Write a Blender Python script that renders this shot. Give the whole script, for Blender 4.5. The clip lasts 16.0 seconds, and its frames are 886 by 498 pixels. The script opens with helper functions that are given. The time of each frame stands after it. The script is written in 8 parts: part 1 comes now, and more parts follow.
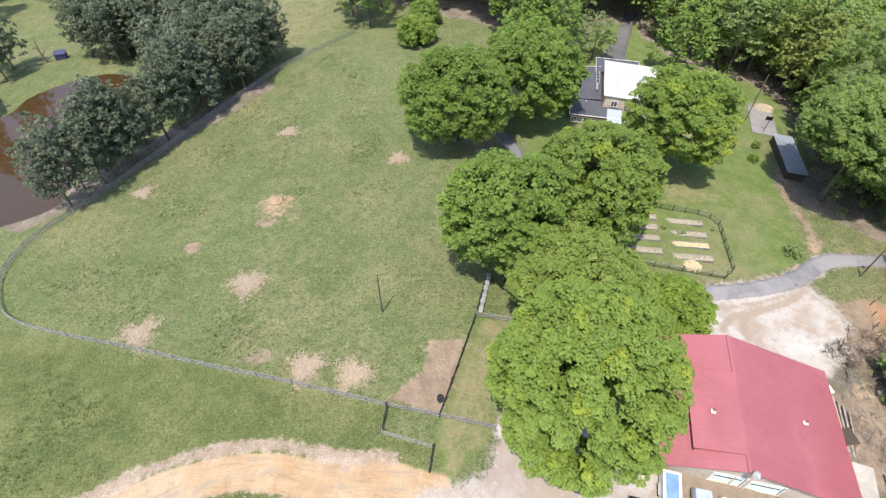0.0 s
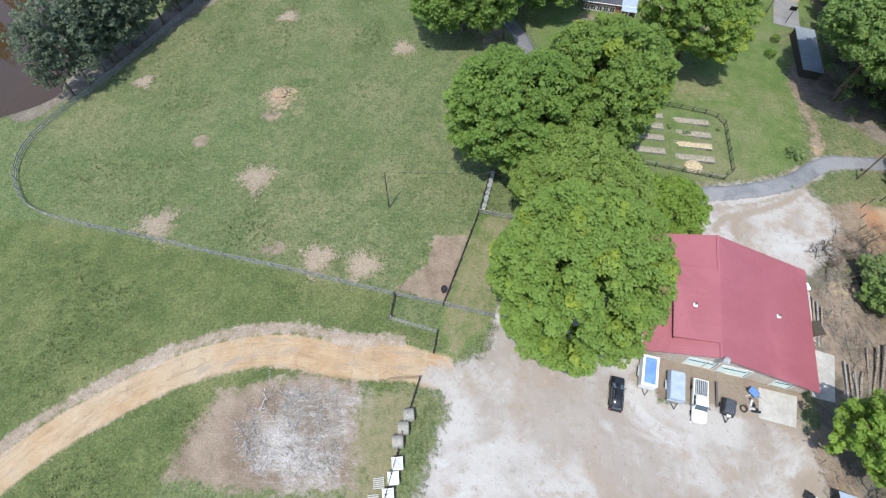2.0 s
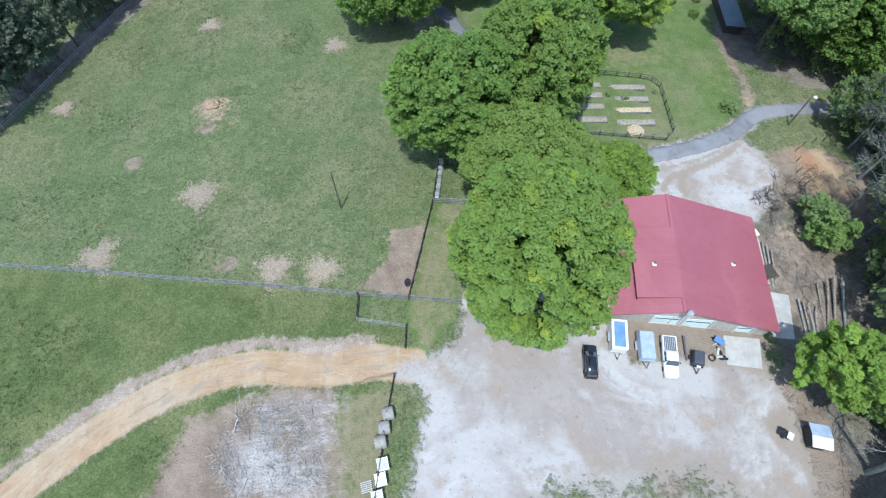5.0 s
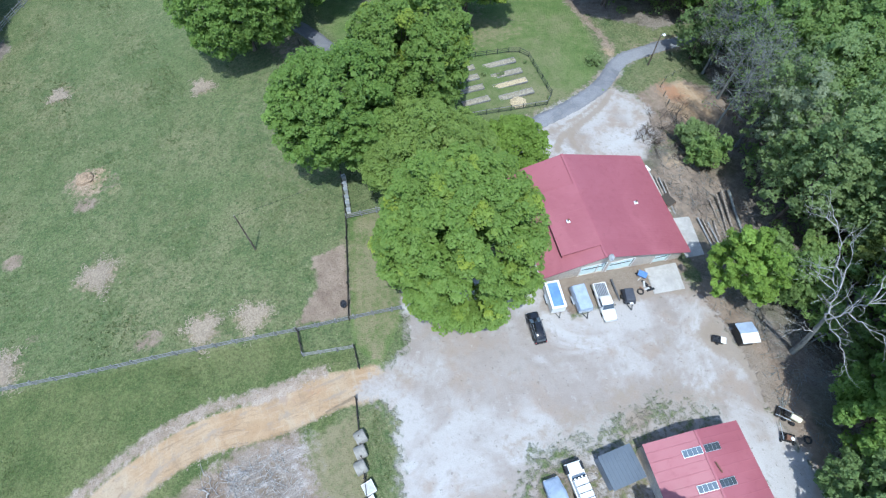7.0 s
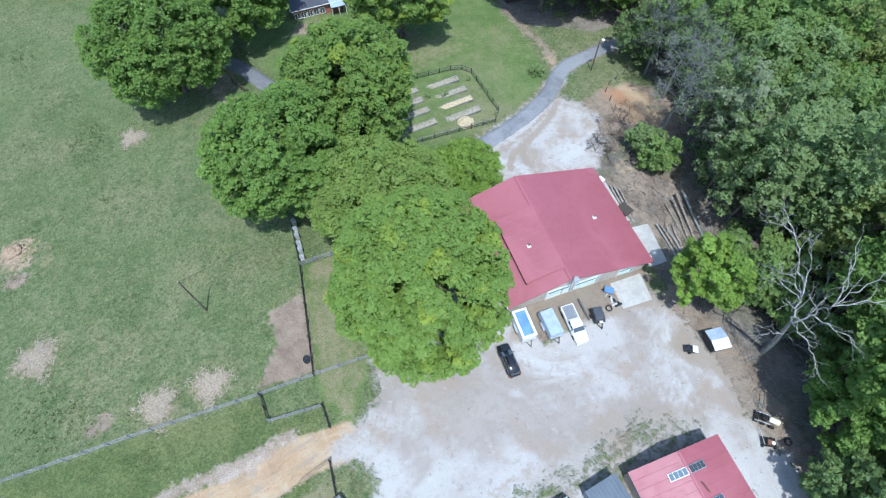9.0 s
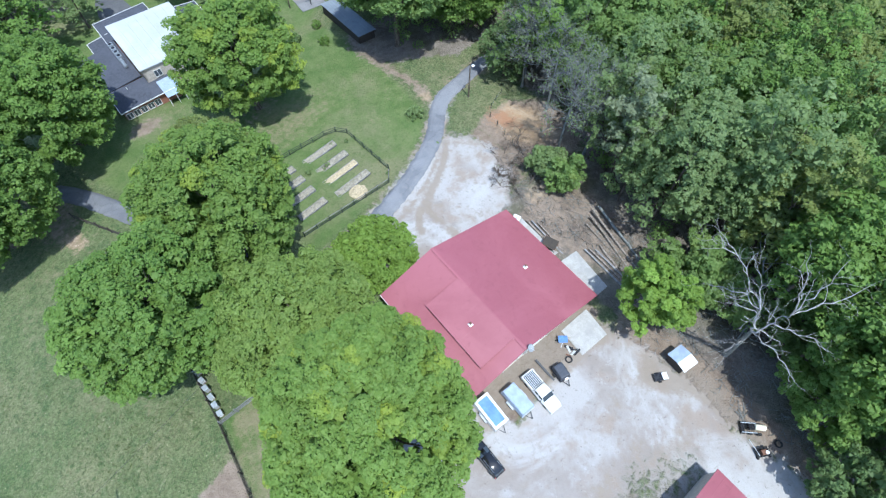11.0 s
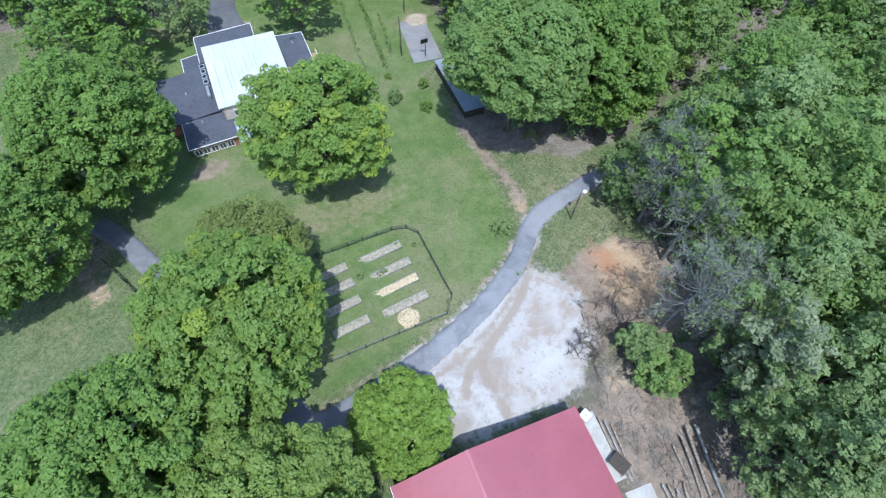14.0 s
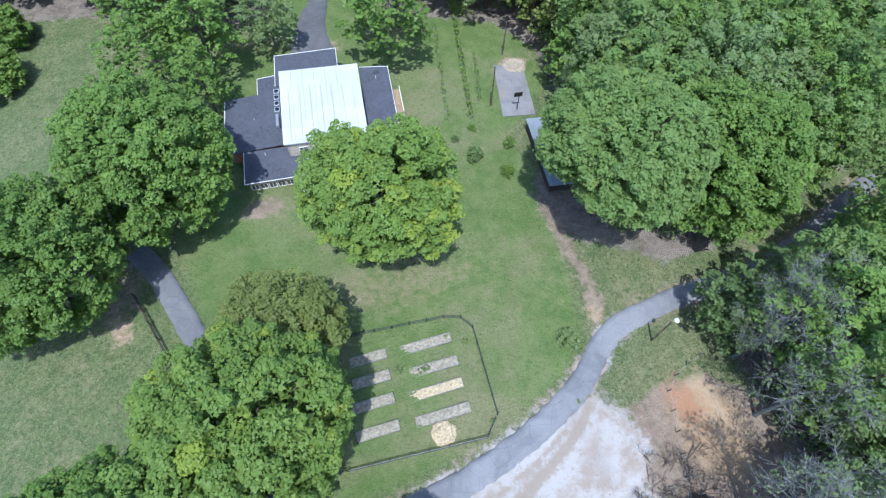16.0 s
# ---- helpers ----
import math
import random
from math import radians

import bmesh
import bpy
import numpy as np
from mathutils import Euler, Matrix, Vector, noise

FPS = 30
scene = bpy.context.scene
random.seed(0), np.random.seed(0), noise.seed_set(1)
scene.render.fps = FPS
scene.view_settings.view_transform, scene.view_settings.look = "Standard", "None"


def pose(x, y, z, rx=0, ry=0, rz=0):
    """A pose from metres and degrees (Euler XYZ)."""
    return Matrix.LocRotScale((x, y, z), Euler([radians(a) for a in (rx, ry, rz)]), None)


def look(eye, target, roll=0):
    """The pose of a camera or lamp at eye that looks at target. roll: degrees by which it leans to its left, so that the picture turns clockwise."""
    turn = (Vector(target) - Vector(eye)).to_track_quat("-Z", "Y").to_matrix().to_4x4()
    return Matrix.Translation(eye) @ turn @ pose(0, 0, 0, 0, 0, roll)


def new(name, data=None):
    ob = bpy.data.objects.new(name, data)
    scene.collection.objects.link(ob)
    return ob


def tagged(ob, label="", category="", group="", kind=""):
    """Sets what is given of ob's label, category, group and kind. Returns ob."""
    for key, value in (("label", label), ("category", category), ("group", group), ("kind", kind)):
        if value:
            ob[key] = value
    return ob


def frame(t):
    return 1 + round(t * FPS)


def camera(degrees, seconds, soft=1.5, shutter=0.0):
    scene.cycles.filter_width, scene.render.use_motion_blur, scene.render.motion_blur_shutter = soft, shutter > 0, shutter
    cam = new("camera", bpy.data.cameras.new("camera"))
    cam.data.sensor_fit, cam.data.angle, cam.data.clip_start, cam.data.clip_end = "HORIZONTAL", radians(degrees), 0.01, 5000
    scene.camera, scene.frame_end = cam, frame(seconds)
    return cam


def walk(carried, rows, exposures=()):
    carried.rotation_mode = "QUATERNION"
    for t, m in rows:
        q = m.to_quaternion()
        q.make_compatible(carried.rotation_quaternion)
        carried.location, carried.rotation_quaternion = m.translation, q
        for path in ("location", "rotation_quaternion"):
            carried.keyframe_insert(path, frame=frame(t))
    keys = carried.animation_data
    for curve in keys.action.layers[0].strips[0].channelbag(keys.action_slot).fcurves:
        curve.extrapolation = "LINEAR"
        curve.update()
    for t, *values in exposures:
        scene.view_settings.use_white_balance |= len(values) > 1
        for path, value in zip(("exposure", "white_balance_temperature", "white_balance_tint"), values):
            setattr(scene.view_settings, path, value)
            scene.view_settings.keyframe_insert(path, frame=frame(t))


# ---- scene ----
cam = camera(80.33, 16.0, 1.25)
# seconds, x, y, z, yaw, degrees down, roll
ROWS = [
    (0, 0.58, 4.80, 60.99, 1.43, 48.37, 0.30),
    (0.5, 0.59, 4.69, 62.33, 1.62, 50.48, 0.50),
    (1, 0.51, 4.73, 63.20, 1.78, 56.31, 0.64),
    (1.5, 0.34, 4.68, 63.61, 1.70, 60.43, 0.88),
    (2, 0.14, 4.10, 63.76, 1.50, 60.36, 1.10),
    (2.5, 0.29, 3.93, 63.75, 1.60, 60.51, 0.66),
    (3, 0.50, 3.88, 63.66, -2.65, 60.54, 0.30),
    (3.2, 0.52, 3.89, 63.58, -3.40, 60.56, 0.32),
    (5.3, 0.54, 4.06, 62.67, -8.08, 60.85, 0.48),
    (5.5, 0.51, 4.09, 62.70, -9.22, 60.67, -0.02),
    (6, 0.46, 4.14, 62.81, -14.96, 60.73, 0.04),
    (6.5, 0.42, 4.14, 62.99, -17.75, 60.73, 0.10),
    (7, 0.49, 4.05, 63.26, -23.78, 60.71, 0.08),
    (7.5, 0.75, 4.34, 63.52, -26.16, 60.66, 0.03),
    (8, 1.41, 5.12, 63.65, -27.57, 60.63, -0.03),
    (8.5, 2.60, 6.41, 63.63, -30.81, 60.68, -0.23),
    (9, 3.88, 8.31, 63.49, -30.87, 60.68, -0.14),
    (9.2, 4.49, 9.14, 63.41, -30.45, 60.68, -0.33),
    (11.3, 13.20, 21.11, 62.21, -51.23, 60.80, -0.29),
    (11.5, 14.39, 22.17, 62.07, -51.32, 60.82, -0.27),
    (12, 17.47, 24.89, 61.74, -51.38, 60.94, -0.35),
    (12.5, 20.75, 27.63, 61.49, -48.82, 61.16, -0.23),
    (13, 23.86, 30.45, 61.19, -43.96, 61.25, -0.13),
    (13.5, 26.73, 33.41, 60.84, -43.89, 61.35, 0.12),
    (14, 29.25, 36.49, 60.38, -33.14, 61.46, 0.10),
    (14.5, 31.24, 39.39, 59.93, -24.57, 61.51, -0.16),
    (15, 32.95, 42.82, 59.36, -21.90, 61.61, -0.31),
    (15.5, 34.35, 46.55, 58.76, -21.11, 61.73, -0.27),
    (16, 35.49, 50.49, 58.15, -20.99, 61.84, -0.15),
]
EXPO = [(0.0, 1.45, 7280, 12), (0.5, 1.37, 7120, 11), (1.0, 1.25, 6840, 9), (2.0, 1.13, 6500, 6), (3.0, 1.13, 6170, 5), (6.0, 1.11, 5700, 3), (12.0, 1.26, 5580, 4), (16.0, 1.26, 5540, 8)]
walk(cam, [(t, pose(x, y, z, 90 - down, 0, yaw) @ pose(0, 0, 0, 0, 0, roll)) for t, x, y, z, yaw, down, roll in ROWS], EXPO)

# ---- daylight ----
SUN_DIR = Vector((-0.139, -0.322, 0.937)).normalized()
world = bpy.data.worlds.new("sky")
scene.world = world
world.use_nodes = True
sky = world.node_tree.nodes.new("ShaderNodeTexSky")
sky.sky_type = "NISHITA"
sky.sun_disc = False
sky.sun_elevation = math.asin(SUN_DIR.z)
sky.sun_rotation = math.atan2(SUN_DIR.x, SUN_DIR.y)
back = world.node_tree.nodes["Background"]
back.inputs["Strength"].default_value = 0.15
world.node_tree.links.new(sky.outputs["Color"], back.inputs["Color"])
sun = bpy.data.lights.new("sun", "SUN")
sun.energy, sun.angle, sun.color = 2.6, radians(0.55), (1.0, 0.965, 0.91)
sun_ob = new("sun", sun)
sun_ob.matrix_world = look(SUN_DIR * 300, (0, 0, 0))

# ---- materials ----
class Surface:
    """A node material under construction."""

    def __init__(self, name):
        self.mat = bpy.data.materials.new(name)
        self.mat.use_nodes = True
        self.t = self.mat.node_tree
        self.bsdf = self.t.nodes["Principled BSDF"]
        self.out = self.t.nodes["Material Output"]
        self.pos = None

    def node(self, kind):
        return self.t.nodes.new(kind)

    def put(self, value, socket):
        if isinstance(value, bpy.types.NodeSocket):
            self.t.links.new(value, socket)
        elif value is not None:
            socket.default_value = value if not isinstance(value, tuple) or len(value) != 3 or socket.type == "VECTOR" else (*value, 1)

    def where(self, local=False):
        if local:
            return self.node("ShaderNodeTexCoord").outputs["Object"]
        if self.pos is None:
            self.pos = self.node("ShaderNodeNewGeometry").outputs["Position"]
        return self.pos

    def noise(self, scale, detail=4, rough=0.55, warp=0.0, local=False, stretch=None):
        n = self.node("ShaderNodeTexNoise")
        v = self.where(local)
        if stretch:
            m = self.node("ShaderNodeMapping")
            m.inputs["Scale"].default_value = stretch
            self.t.links.new(v, m.inputs["Vector"])
            v = m.outputs["Vector"]
        self.t.links.new(v, n.inputs["Vector"])
        n.inputs["Scale"].default_value, n.inputs["Detail"].default_value = scale, detail
        n.inputs["Roughness"].default_value, n.inputs["Distortion"].default_value = rough, warp
        return n.outputs["Fac"]

    def cells(self, scale, local=False, feature="F1", out="Distance"):
        n = self.node("ShaderNodeTexVoronoi")
        n.feature = feature
        self.t.links.new(self.where(local), n.inputs["Vector"])
        n.inputs["Scale"].default_value = scale
        return n.outputs[out]

    def step(self, x, lo, hi, a=0.0, b=1.0):
        n = self.node("ShaderNodeMapRange")
        n.interpolation_type = "SMOOTHSTEP"
        self.put(x, n.inputs["Value"])
        for k, v in (("From Min", lo), ("From Max", hi), ("To Min", a), ("To Max", b)):
            n.inputs[k].default_value = v
        return n.outputs["Result"]

    def sum(self, op, a, b):
        n = self.node("ShaderNodeMath")
        n.operation = op
        self.put(a, n.inputs[0])
        self.put(b, n.inputs[1])
        return n.outputs[0]

    def mix(self, fac, a, b):
        n = self.node("ShaderNodeMix")
        n.data_type = "RGBA"
        self.put(fac, n.inputs["Factor"])
        self.put(a, n.inputs[6])
        self.put(b, n.inputs[7])
        return n.outputs[2]

    def scale(self, colour, fac):
        n = self.node("ShaderNodeMix")
        n.data_type, n.blend_type = "RGBA", "MULTIPLY"
        n.inputs[0].default_value = 1.0
        self.put(colour, n.inputs[6])
        c = self.node("ShaderNodeCombineColor")
        for i in range(3):
            self.put(fac, c.inputs[i])
        self.t.links.new(c.outputs[0], n.inputs[7])
        return n.outputs[2]

    def attr(self, name):
        n = self.node("ShaderNodeAttribute")
        n.attribute_name = name
        return n.outputs["Fac"]

    def own(self):
        return self.node("ShaderNodeObjectInfo").outputs["Random"]

    def island(self):
        return self.node("ShaderNodeNewGeometry").outputs["Random Per Island"]

    def bump(self, height, strength=0.5, distance=0.05):
        n = self.node("ShaderNodeBump")
        n.inputs["Strength"].default_value, n.inputs["Distance"].default_value = strength, distance
        self.put(height, n.inputs["Height"])
        self.t.links.new(n.outputs["Normal"], self.bsdf.inputs["Normal"])

    def done(self, colour, rough=0.8, metal=0.0, spec=0.3):
        self.put(colour, self.bsdf.inputs["Base Color"])
        self.put(rough, self.bsdf.inputs["Roughness"])
        self.put(metal, self.bsdf.inputs["Metallic"])
        self.put(spec, self.bsdf.inputs["Specular IOR Level"])
        return self.mat


def shades(colour, k):
    return tuple(min(1.0, c * k) for c in colour)


def plain(name, colour, rough=0.6, metal=0.0, spec=0.4, wear=0.25, size=3.0, bump=0.15, dirt=None, local=False):
    """A surface of one colour with grain at two scales, some dirt and fine relief."""
    m = Surface(name)
    big, fine = m.noise(size, 4, 0.6, 0.4, local), m.noise(size * 14, 3, 0.6, 0, local)
    c = m.mix(m.step(big, 0.3, 0.7), shades(colour, 1 - wear), shades(colour, 1 + wear * 0.6))
    c = m.mix(m.step(fine, 0.35, 0.7, 0, 0.5), c, shades(colour, 1 - wear * 1.3))
    if dirt:
        c = m.mix(m.step(m.noise(size * 0.6, 5, 0.7, 1.0, local), 0.52, 0.72, 0, 0.75), c, dirt)
    m.bump(fine, bump, 0.02)
    return m.done(c, m.step(big, 0.2, 0.8, max(0.05, rough - 0.1), min(1, rough + 0.12)), metal, spec)


def ground_material():
    m = Surface("ground_surface")
    n_huge, n_big, n_mid, n_small, n_fine = (m.noise(s, d, r, w) for s, d, r, w in
        ((0.018, 3, 0.5, 0.4), (0.075, 5, 0.6, 0.3), (0.32, 5, 0.65, 0.15), (1.25, 4, 0.65, 0.1), (6.5, 3, 0.7, 0)))
    tuft, spot, patch = m.noise(1.9, 3, 0.6, 0.3), m.noise(3.4, 2, 0.6, 0), m.noise(0.13, 5, 0.65, 0.2)
    streak = m.noise(0.8, 4, 0.65, 0.2, False, (1.0, 0.28, 1.0))

    def area(name, lo=0.38, hi=0.62, ragged=0.55):
        rag = m.sum("MULTIPLY", m.sum("SUBTRACT", m.sum("ADD", m.sum("MULTIPLY", n_small, 0.6), m.sum("MULTIPLY", n_mid, 0.4)), 0.5), ragged * 2.4)
        a = m.attr(name)
        # the ragged rim only where there is some of it
        gate = m.step(a, 0.0, 0.12)
        return m.step(m.sum("ADD", a, m.sum("MULTIPLY", rag, gate)), lo, hi)

    # pasture grass: fresh, worn and dry in patches, with dark tufts
    grass = m.mix(m.step(n_mid, 0.36, 0.64), (0.082, 0.112, 0.044), (0.121, 0.141, 0.064))
    grass = m.mix(m.step(n_big, 0.42, 0.64, 0, 0.75), grass, (0.165, 0.161, 0.086))
    grass = m.mix(m.step(n_huge, 0.45, 0.62, 0, 0.5), grass, (0.093, 0.130, 0.050))
    grass = m.mix(m.step(streak, 0.5, 0.7, 0, 0.4), grass, (0.066, 0.101, 0.035))
    grass = m.mix(m.step(tuft, 0.52, 0.64, 0, 0.78), grass, (0.054, 0.084, 0.028))
    clump = m.noise(0.62, 6, 0.72, 0.35)
    grass = m.mix(m.step(clump, 0.5, 0.62, 0, 0.6), grass, (0.058, 0.096, 0.036))
    grass = m.mix(m.step(m.noise(0.9, 5, 0.7, 0.5), 0.56, 0.7, 0, 0.55), grass, (0.2, 0.2, 0.115))
    grass = m.mix(m.step(n_fine, 0.45, 0.72, 0, 0.6), grass, (0.187, 0.184, 0.104))
    grass = m.mix(m.step(spot, 0.68, 0.74, 0, 0.8), grass, (0.280, 0.251, 0.158))
    # longer meadow grass
    meadow = m.mix(m.step(n_mid, 0.35, 0.65), (0.064, 0.092, 0.031), (0.104, 0.126, 0.048))
    meadow = m.mix(m.step(clump, 0.48, 0.6, 0, 0.6), meadow, (0.052, 0.082, 0.026))
    meadow = m.mix(m.step(n_big, 0.45, 0.66, 0, 0.6), meadow, (0.156, 0.158, 0.071))
    meadow = m.mix(m.step(tuft, 0.52, 0.68, 0, 0.5), meadow, (0.052, 0.075, 0.023))
    meadow = m.mix(m.step(n_fine, 0.45, 0.7, 0, 0.55), meadow, (0.173, 0.170, 0.082))
    blade = m.noise(3.1, 4, 0.75, 0.2)
    c = m.mix(area("meadow", 0.3, 0.7, 0.3), grass, meadow)
    c = m.scale(c, m.step(blade, 0.3, 0.7, 0.72, 1.28))
    # mown lawn
    lawn = m.mix(m.step(n_mid, 0.35, 0.65), (0.082, 0.129, 0.037), (0.123, 0.160, 0.058))
    lawn = m.mix(m.step(n_big, 0.47, 0.66, 0, 0.65), lawn, (0.195, 0.176, 0.105))
    lawn = m.mix(m.step(tuft, 0.54, 0.66, 0, 0.5), lawn, (0.067, 0.105, 0.031))
    lawn = m.mix(m.step(n_fine, 0.48, 0.72, 0, 0.45), lawn, (0.178, 0.186, 0.099))
    lawn = m.scale(lawn, m.step(blade, 0.3, 0.7, 0.9, 1.1))
    c = m.mix(area("lawn", 0.3, 0.7, 0.3), c, lawn)
    dry = m.mix(n_small, (0.173, 0.147, 0.086), (0.251, 0.216, 0.138))
    c = m.mix(m.sum("MULTIPLY", area("dry", 0.35, 0.85, 0.7), 0.8), c, dry)
    # forest floor
    litter = m.mix(m.step(n_mid, 0.35, 0.65), (0.125, 0.104, 0.086), (0.200, 0.172, 0.146))
    litter = m.mix(m.step(n_small, 0.45, 0.7, 0, 0.6), litter, (0.255, 0.222, 0.188))
    litter = m.mix(m.step(n_fine, 0.5, 0.7, 0, 0.5), litter, (0.080, 0.064, 0.048))
    litter = m.mix(m.step(n_big, 0.5, 0.66, 0, 0.5), litter, (0.080, 0.088, 0.040))
    c = m.mix(area("litter"), c, litter)
    # bare trodden soil
    soil = m.mix(m.step(n_mid, 0.3, 0.7), (0.172, 0.128, 0.096), (0.264, 0.208, 0.160))
    soil = m.mix(m.step(n_small, 0.5, 0.72, 0, 0.5), soil, (0.296, 0.240, 0.188))
    soil = m.mix(m.step(n_fine, 0.5, 0.75, 0, 0.5), soil, (0.136, 0.100, 0.072))
    c = m.mix(area("soil", 0.35, 0.75, 0.7), c, soil)
    # ash, bleached chips and burnt brush
    ash = m.mix(m.step(n_mid, 0.4, 0.62), (0.165, 0.13, 0.1), (0.235, 0.2, 0.17))
    ash = m.mix(m.step(patch, 0.42, 0.6, 0, 0.9), ash, (0.35, 0.325, 0.31))
    rake = m.noise(1.3, 5, 0.75, 0.3, False, (0.35, 1.3, 1.0))
    ash = m.mix(m.step(rake, 0.5, 0.64, 0, 0.75), ash, (0.42, 0.395, 0.375))
    ash = m.mix(m.step(rake, 0.36, 0.46, 0.65, 0.0), ash, (0.15, 0.118, 0.092))
    ash = m.mix(m.step(streak, 0.55, 0.68, 0, 0.7), ash, (0.4, 0.37, 0.34))
    ash = m.mix(m.step(n_small, 0.52, 0.68, 0, 0.55), ash, (0.19, 0.155, 0.11))
    ash = m.mix(m.step(n_fine, 0.5, 0.66, 0, 0.6), ash, (0.13, 0.105, 0.08))
    c = m.mix(area("ash", 0.22, 0.95, 1.2), c, ash)
    # orange clay of the track and the bank
    clay = m.mix(m.step(n_mid, 0.3, 0.7), (0.278, 0.186, 0.108), (0.350, 0.256, 0.164))
    clay = m.mix(m.step(n_big, 0.45, 0.7, 0, 0.7), clay, (0.328, 0.275, 0.203))
    clay = m.mix(m.step(streak, 0.5, 0.7, 0, 0.5), clay, (0.365, 0.313, 0.232))
    clay = m.mix(m.step(m.noise(0.5, 5, 0.7, 0.6), 0.54, 0.68, 0, 0.6), clay, (0.205, 0.150, 0.103))
    clay = m.mix(m.step(n_fine, 0.52, 0.72, 0, 0.55), clay, (0.211, 0.150, 0.095))
    way = m.node("ShaderNodeCombineXYZ")
    m.put(m.sum("MULTIPLY", m.attr("across"), 1.5), way.inputs[0])
    m.put(m.sum("MULTIPLY", m.attr("onward"), 0.24), way.inputs[1])
    rut = m.node("ShaderNodeTexNoise")
    m.t.links.new(way.outputs[0], rut.inputs["Vector"])
    rut.inputs["Scale"].default_value, rut.inputs["Detail"].default_value, rut.inputs["Roughness"].default_value = 1.0, 6, 0.7
    rut.inputs["Distortion"].default_value = 0.9
    clay = m.mix(m.step(rut.outputs["Fac"], 0.52, 0.68, 0, 0.65), clay, (0.185, 0.13, 0.088))
    clay = m.mix(m.step(rut.outputs["Fac"], 0.32, 0.46, 0.6, 0.0), clay, (0.35, 0.275, 0.2))
    c = m.mix(area("clay", 0.3, 0.7), c, clay)
    spoil = m.mix(m.step(n_mid, 0.35, 0.65), (0.235, 0.18, 0.135), (0.315, 0.262, 0.215))
    spoil = m.mix(m.step(n_small, 0.52, 0.66, 0, 0.6), spoil, (0.36, 0.318, 0.275))
    spoil = m.mix(m.step(n_fine, 0.5, 0.66, 0, 0.7), spoil, (0.17, 0.128, 0.09))
    c = m.mix(area("spoil", 0.3, 0.75, 0.9), c, spoil)
    red = m.mix(n_small, (0.240, 0.104, 0.052), (0.320, 0.176, 0.104))
    c = m.mix(m.sum("MULTIPLY", area("red", 0.4, 0.9, 0.9), 0.75), c, red)
    # old hay and wood chips
    straw = m.mix(m.step(n_small, 0.3, 0.7), (0.196, 0.144, 0.100), (0.326, 0.252, 0.180))
    straw = m.mix(m.step(n_fine, 0.46, 0.68, 0, 0.75), straw, (0.139, 0.105, 0.068))
    straw = m.mix(m.step(spot, 0.55, 0.7, 0, 0.6), straw, (0.408, 0.326, 0.248))
    c = m.mix(area("straw", 0.3, 0.8, 0.8), c, straw)
    # crushed pale gravel, stained and worn in tracks
    gravel = m.mix(m.step(n_mid, 0.3, 0.7), (0.239, 0.206, 0.183), (0.273, 0.246, 0.226))
    gravel = m.mix(m.step(n_big, 0.43, 0.57, 0, 0.9), gravel, (0.345, 0.328, 0.314))
    gravel = m.mix(m.step(patch, 0.5, 0.64, 0, 0.75), gravel, (0.251, 0.200, 0.161))
    gravel = m.mix(m.step(m.noise(0.09, 5, 0.6, 0.6), 0.53, 0.64, 0, 0.8), gravel, (0.378, 0.368, 0.362))
    gravel = m.mix(m.step(n_small, 0.54, 0.72, 0, 0.35), gravel, (0.222, 0.184, 0.156))
    gravel = m.mix(m.step(tuft, 0.64, 0.74, 0, 0.6), gravel, (0.146, 0.125, 0.105))
    gravel = m.mix(m.step(clump, 0.56, 0.7, 0, 0.45), gravel, (0.196, 0.178, 0.160))
    gravel = m.mix(m.step(clump, 0.3, 0.42, 0.5, 0.0), gravel, (0.375, 0.365, 0.355))
    gravel = m.mix(m.step(n_fine, 0.52, 0.74, 0, 0.28), gravel, (0.193, 0.170, 0.150))
    gravel = m.mix(m.step(spot, 0.7, 0.76, 0, 0.75), gravel, (0.077, 0.072, 0.060))
    stony = area("gravel", 0.3, 0.72, 0.7)
    c = m.mix(stony, c, gravel)
    mud = m.mix(n_small, (0.188, 0.152, 0.120), (0.272, 0.228, 0.184))
    c = m.mix(m.sum("MULTIPLY", area("mud", 0.35, 0.85, 0.8), 0.85), c, mud)
    bare = m.sum("MAXIMUM", stony, m.attr("clay"))
    m.bump(m.sum("MULTIPLY", m.sum("ADD", m.sum("MULTIPLY", tuft, 1.0), m.sum("MULTIPLY", n_fine, 0.7)), m.step(bare, 0.1, 0.9, 1.0, 0.22)), 0.9, 0.26)
    return m.done(c, 0.95, 0, 0.12)


def leaf_material(name, dark, light, glow=0.35, young=None):
    """Leaves that differ one by one, clump by clump and tree by tree."""
    m = Surface(name)
    c = m.mix(m.island(), dark, light)
    c = m.mix(m.step(m.noise(0.3, 3, 0.5), 0.35, 0.7, 0, 0.4), c, shades(light, 1.1))
    c = m.mix(m.step(m.attr("shoot"), 0.6, 1.0, 0, 0.75), c, young or shades(light, 1.2))
    c = m.scale(c, m.step(m.attr("shoot"), 0.0, 0.45, 0.9, 1.0))
    c = m.scale(c, m.step(m.own(), 0.0, 1.0, 0.93, 1.06))
    m.done(c, 0.55, 0, 0.25)
    shine = m.node("ShaderNodeBsdfTranslucent")
    m.put(c, shine.inputs["Color"])
    both = m.node("ShaderNodeMixShader")
    both.inputs[0].default_value = glow
    m.t.links.new(m.bsdf.outputs[0], both.inputs[1])
    m.t.links.new(shine.outputs[0], both.inputs[2])
    m.t.links.new(both.outputs[0], m.out.inputs["Surface"])
    return m.mat


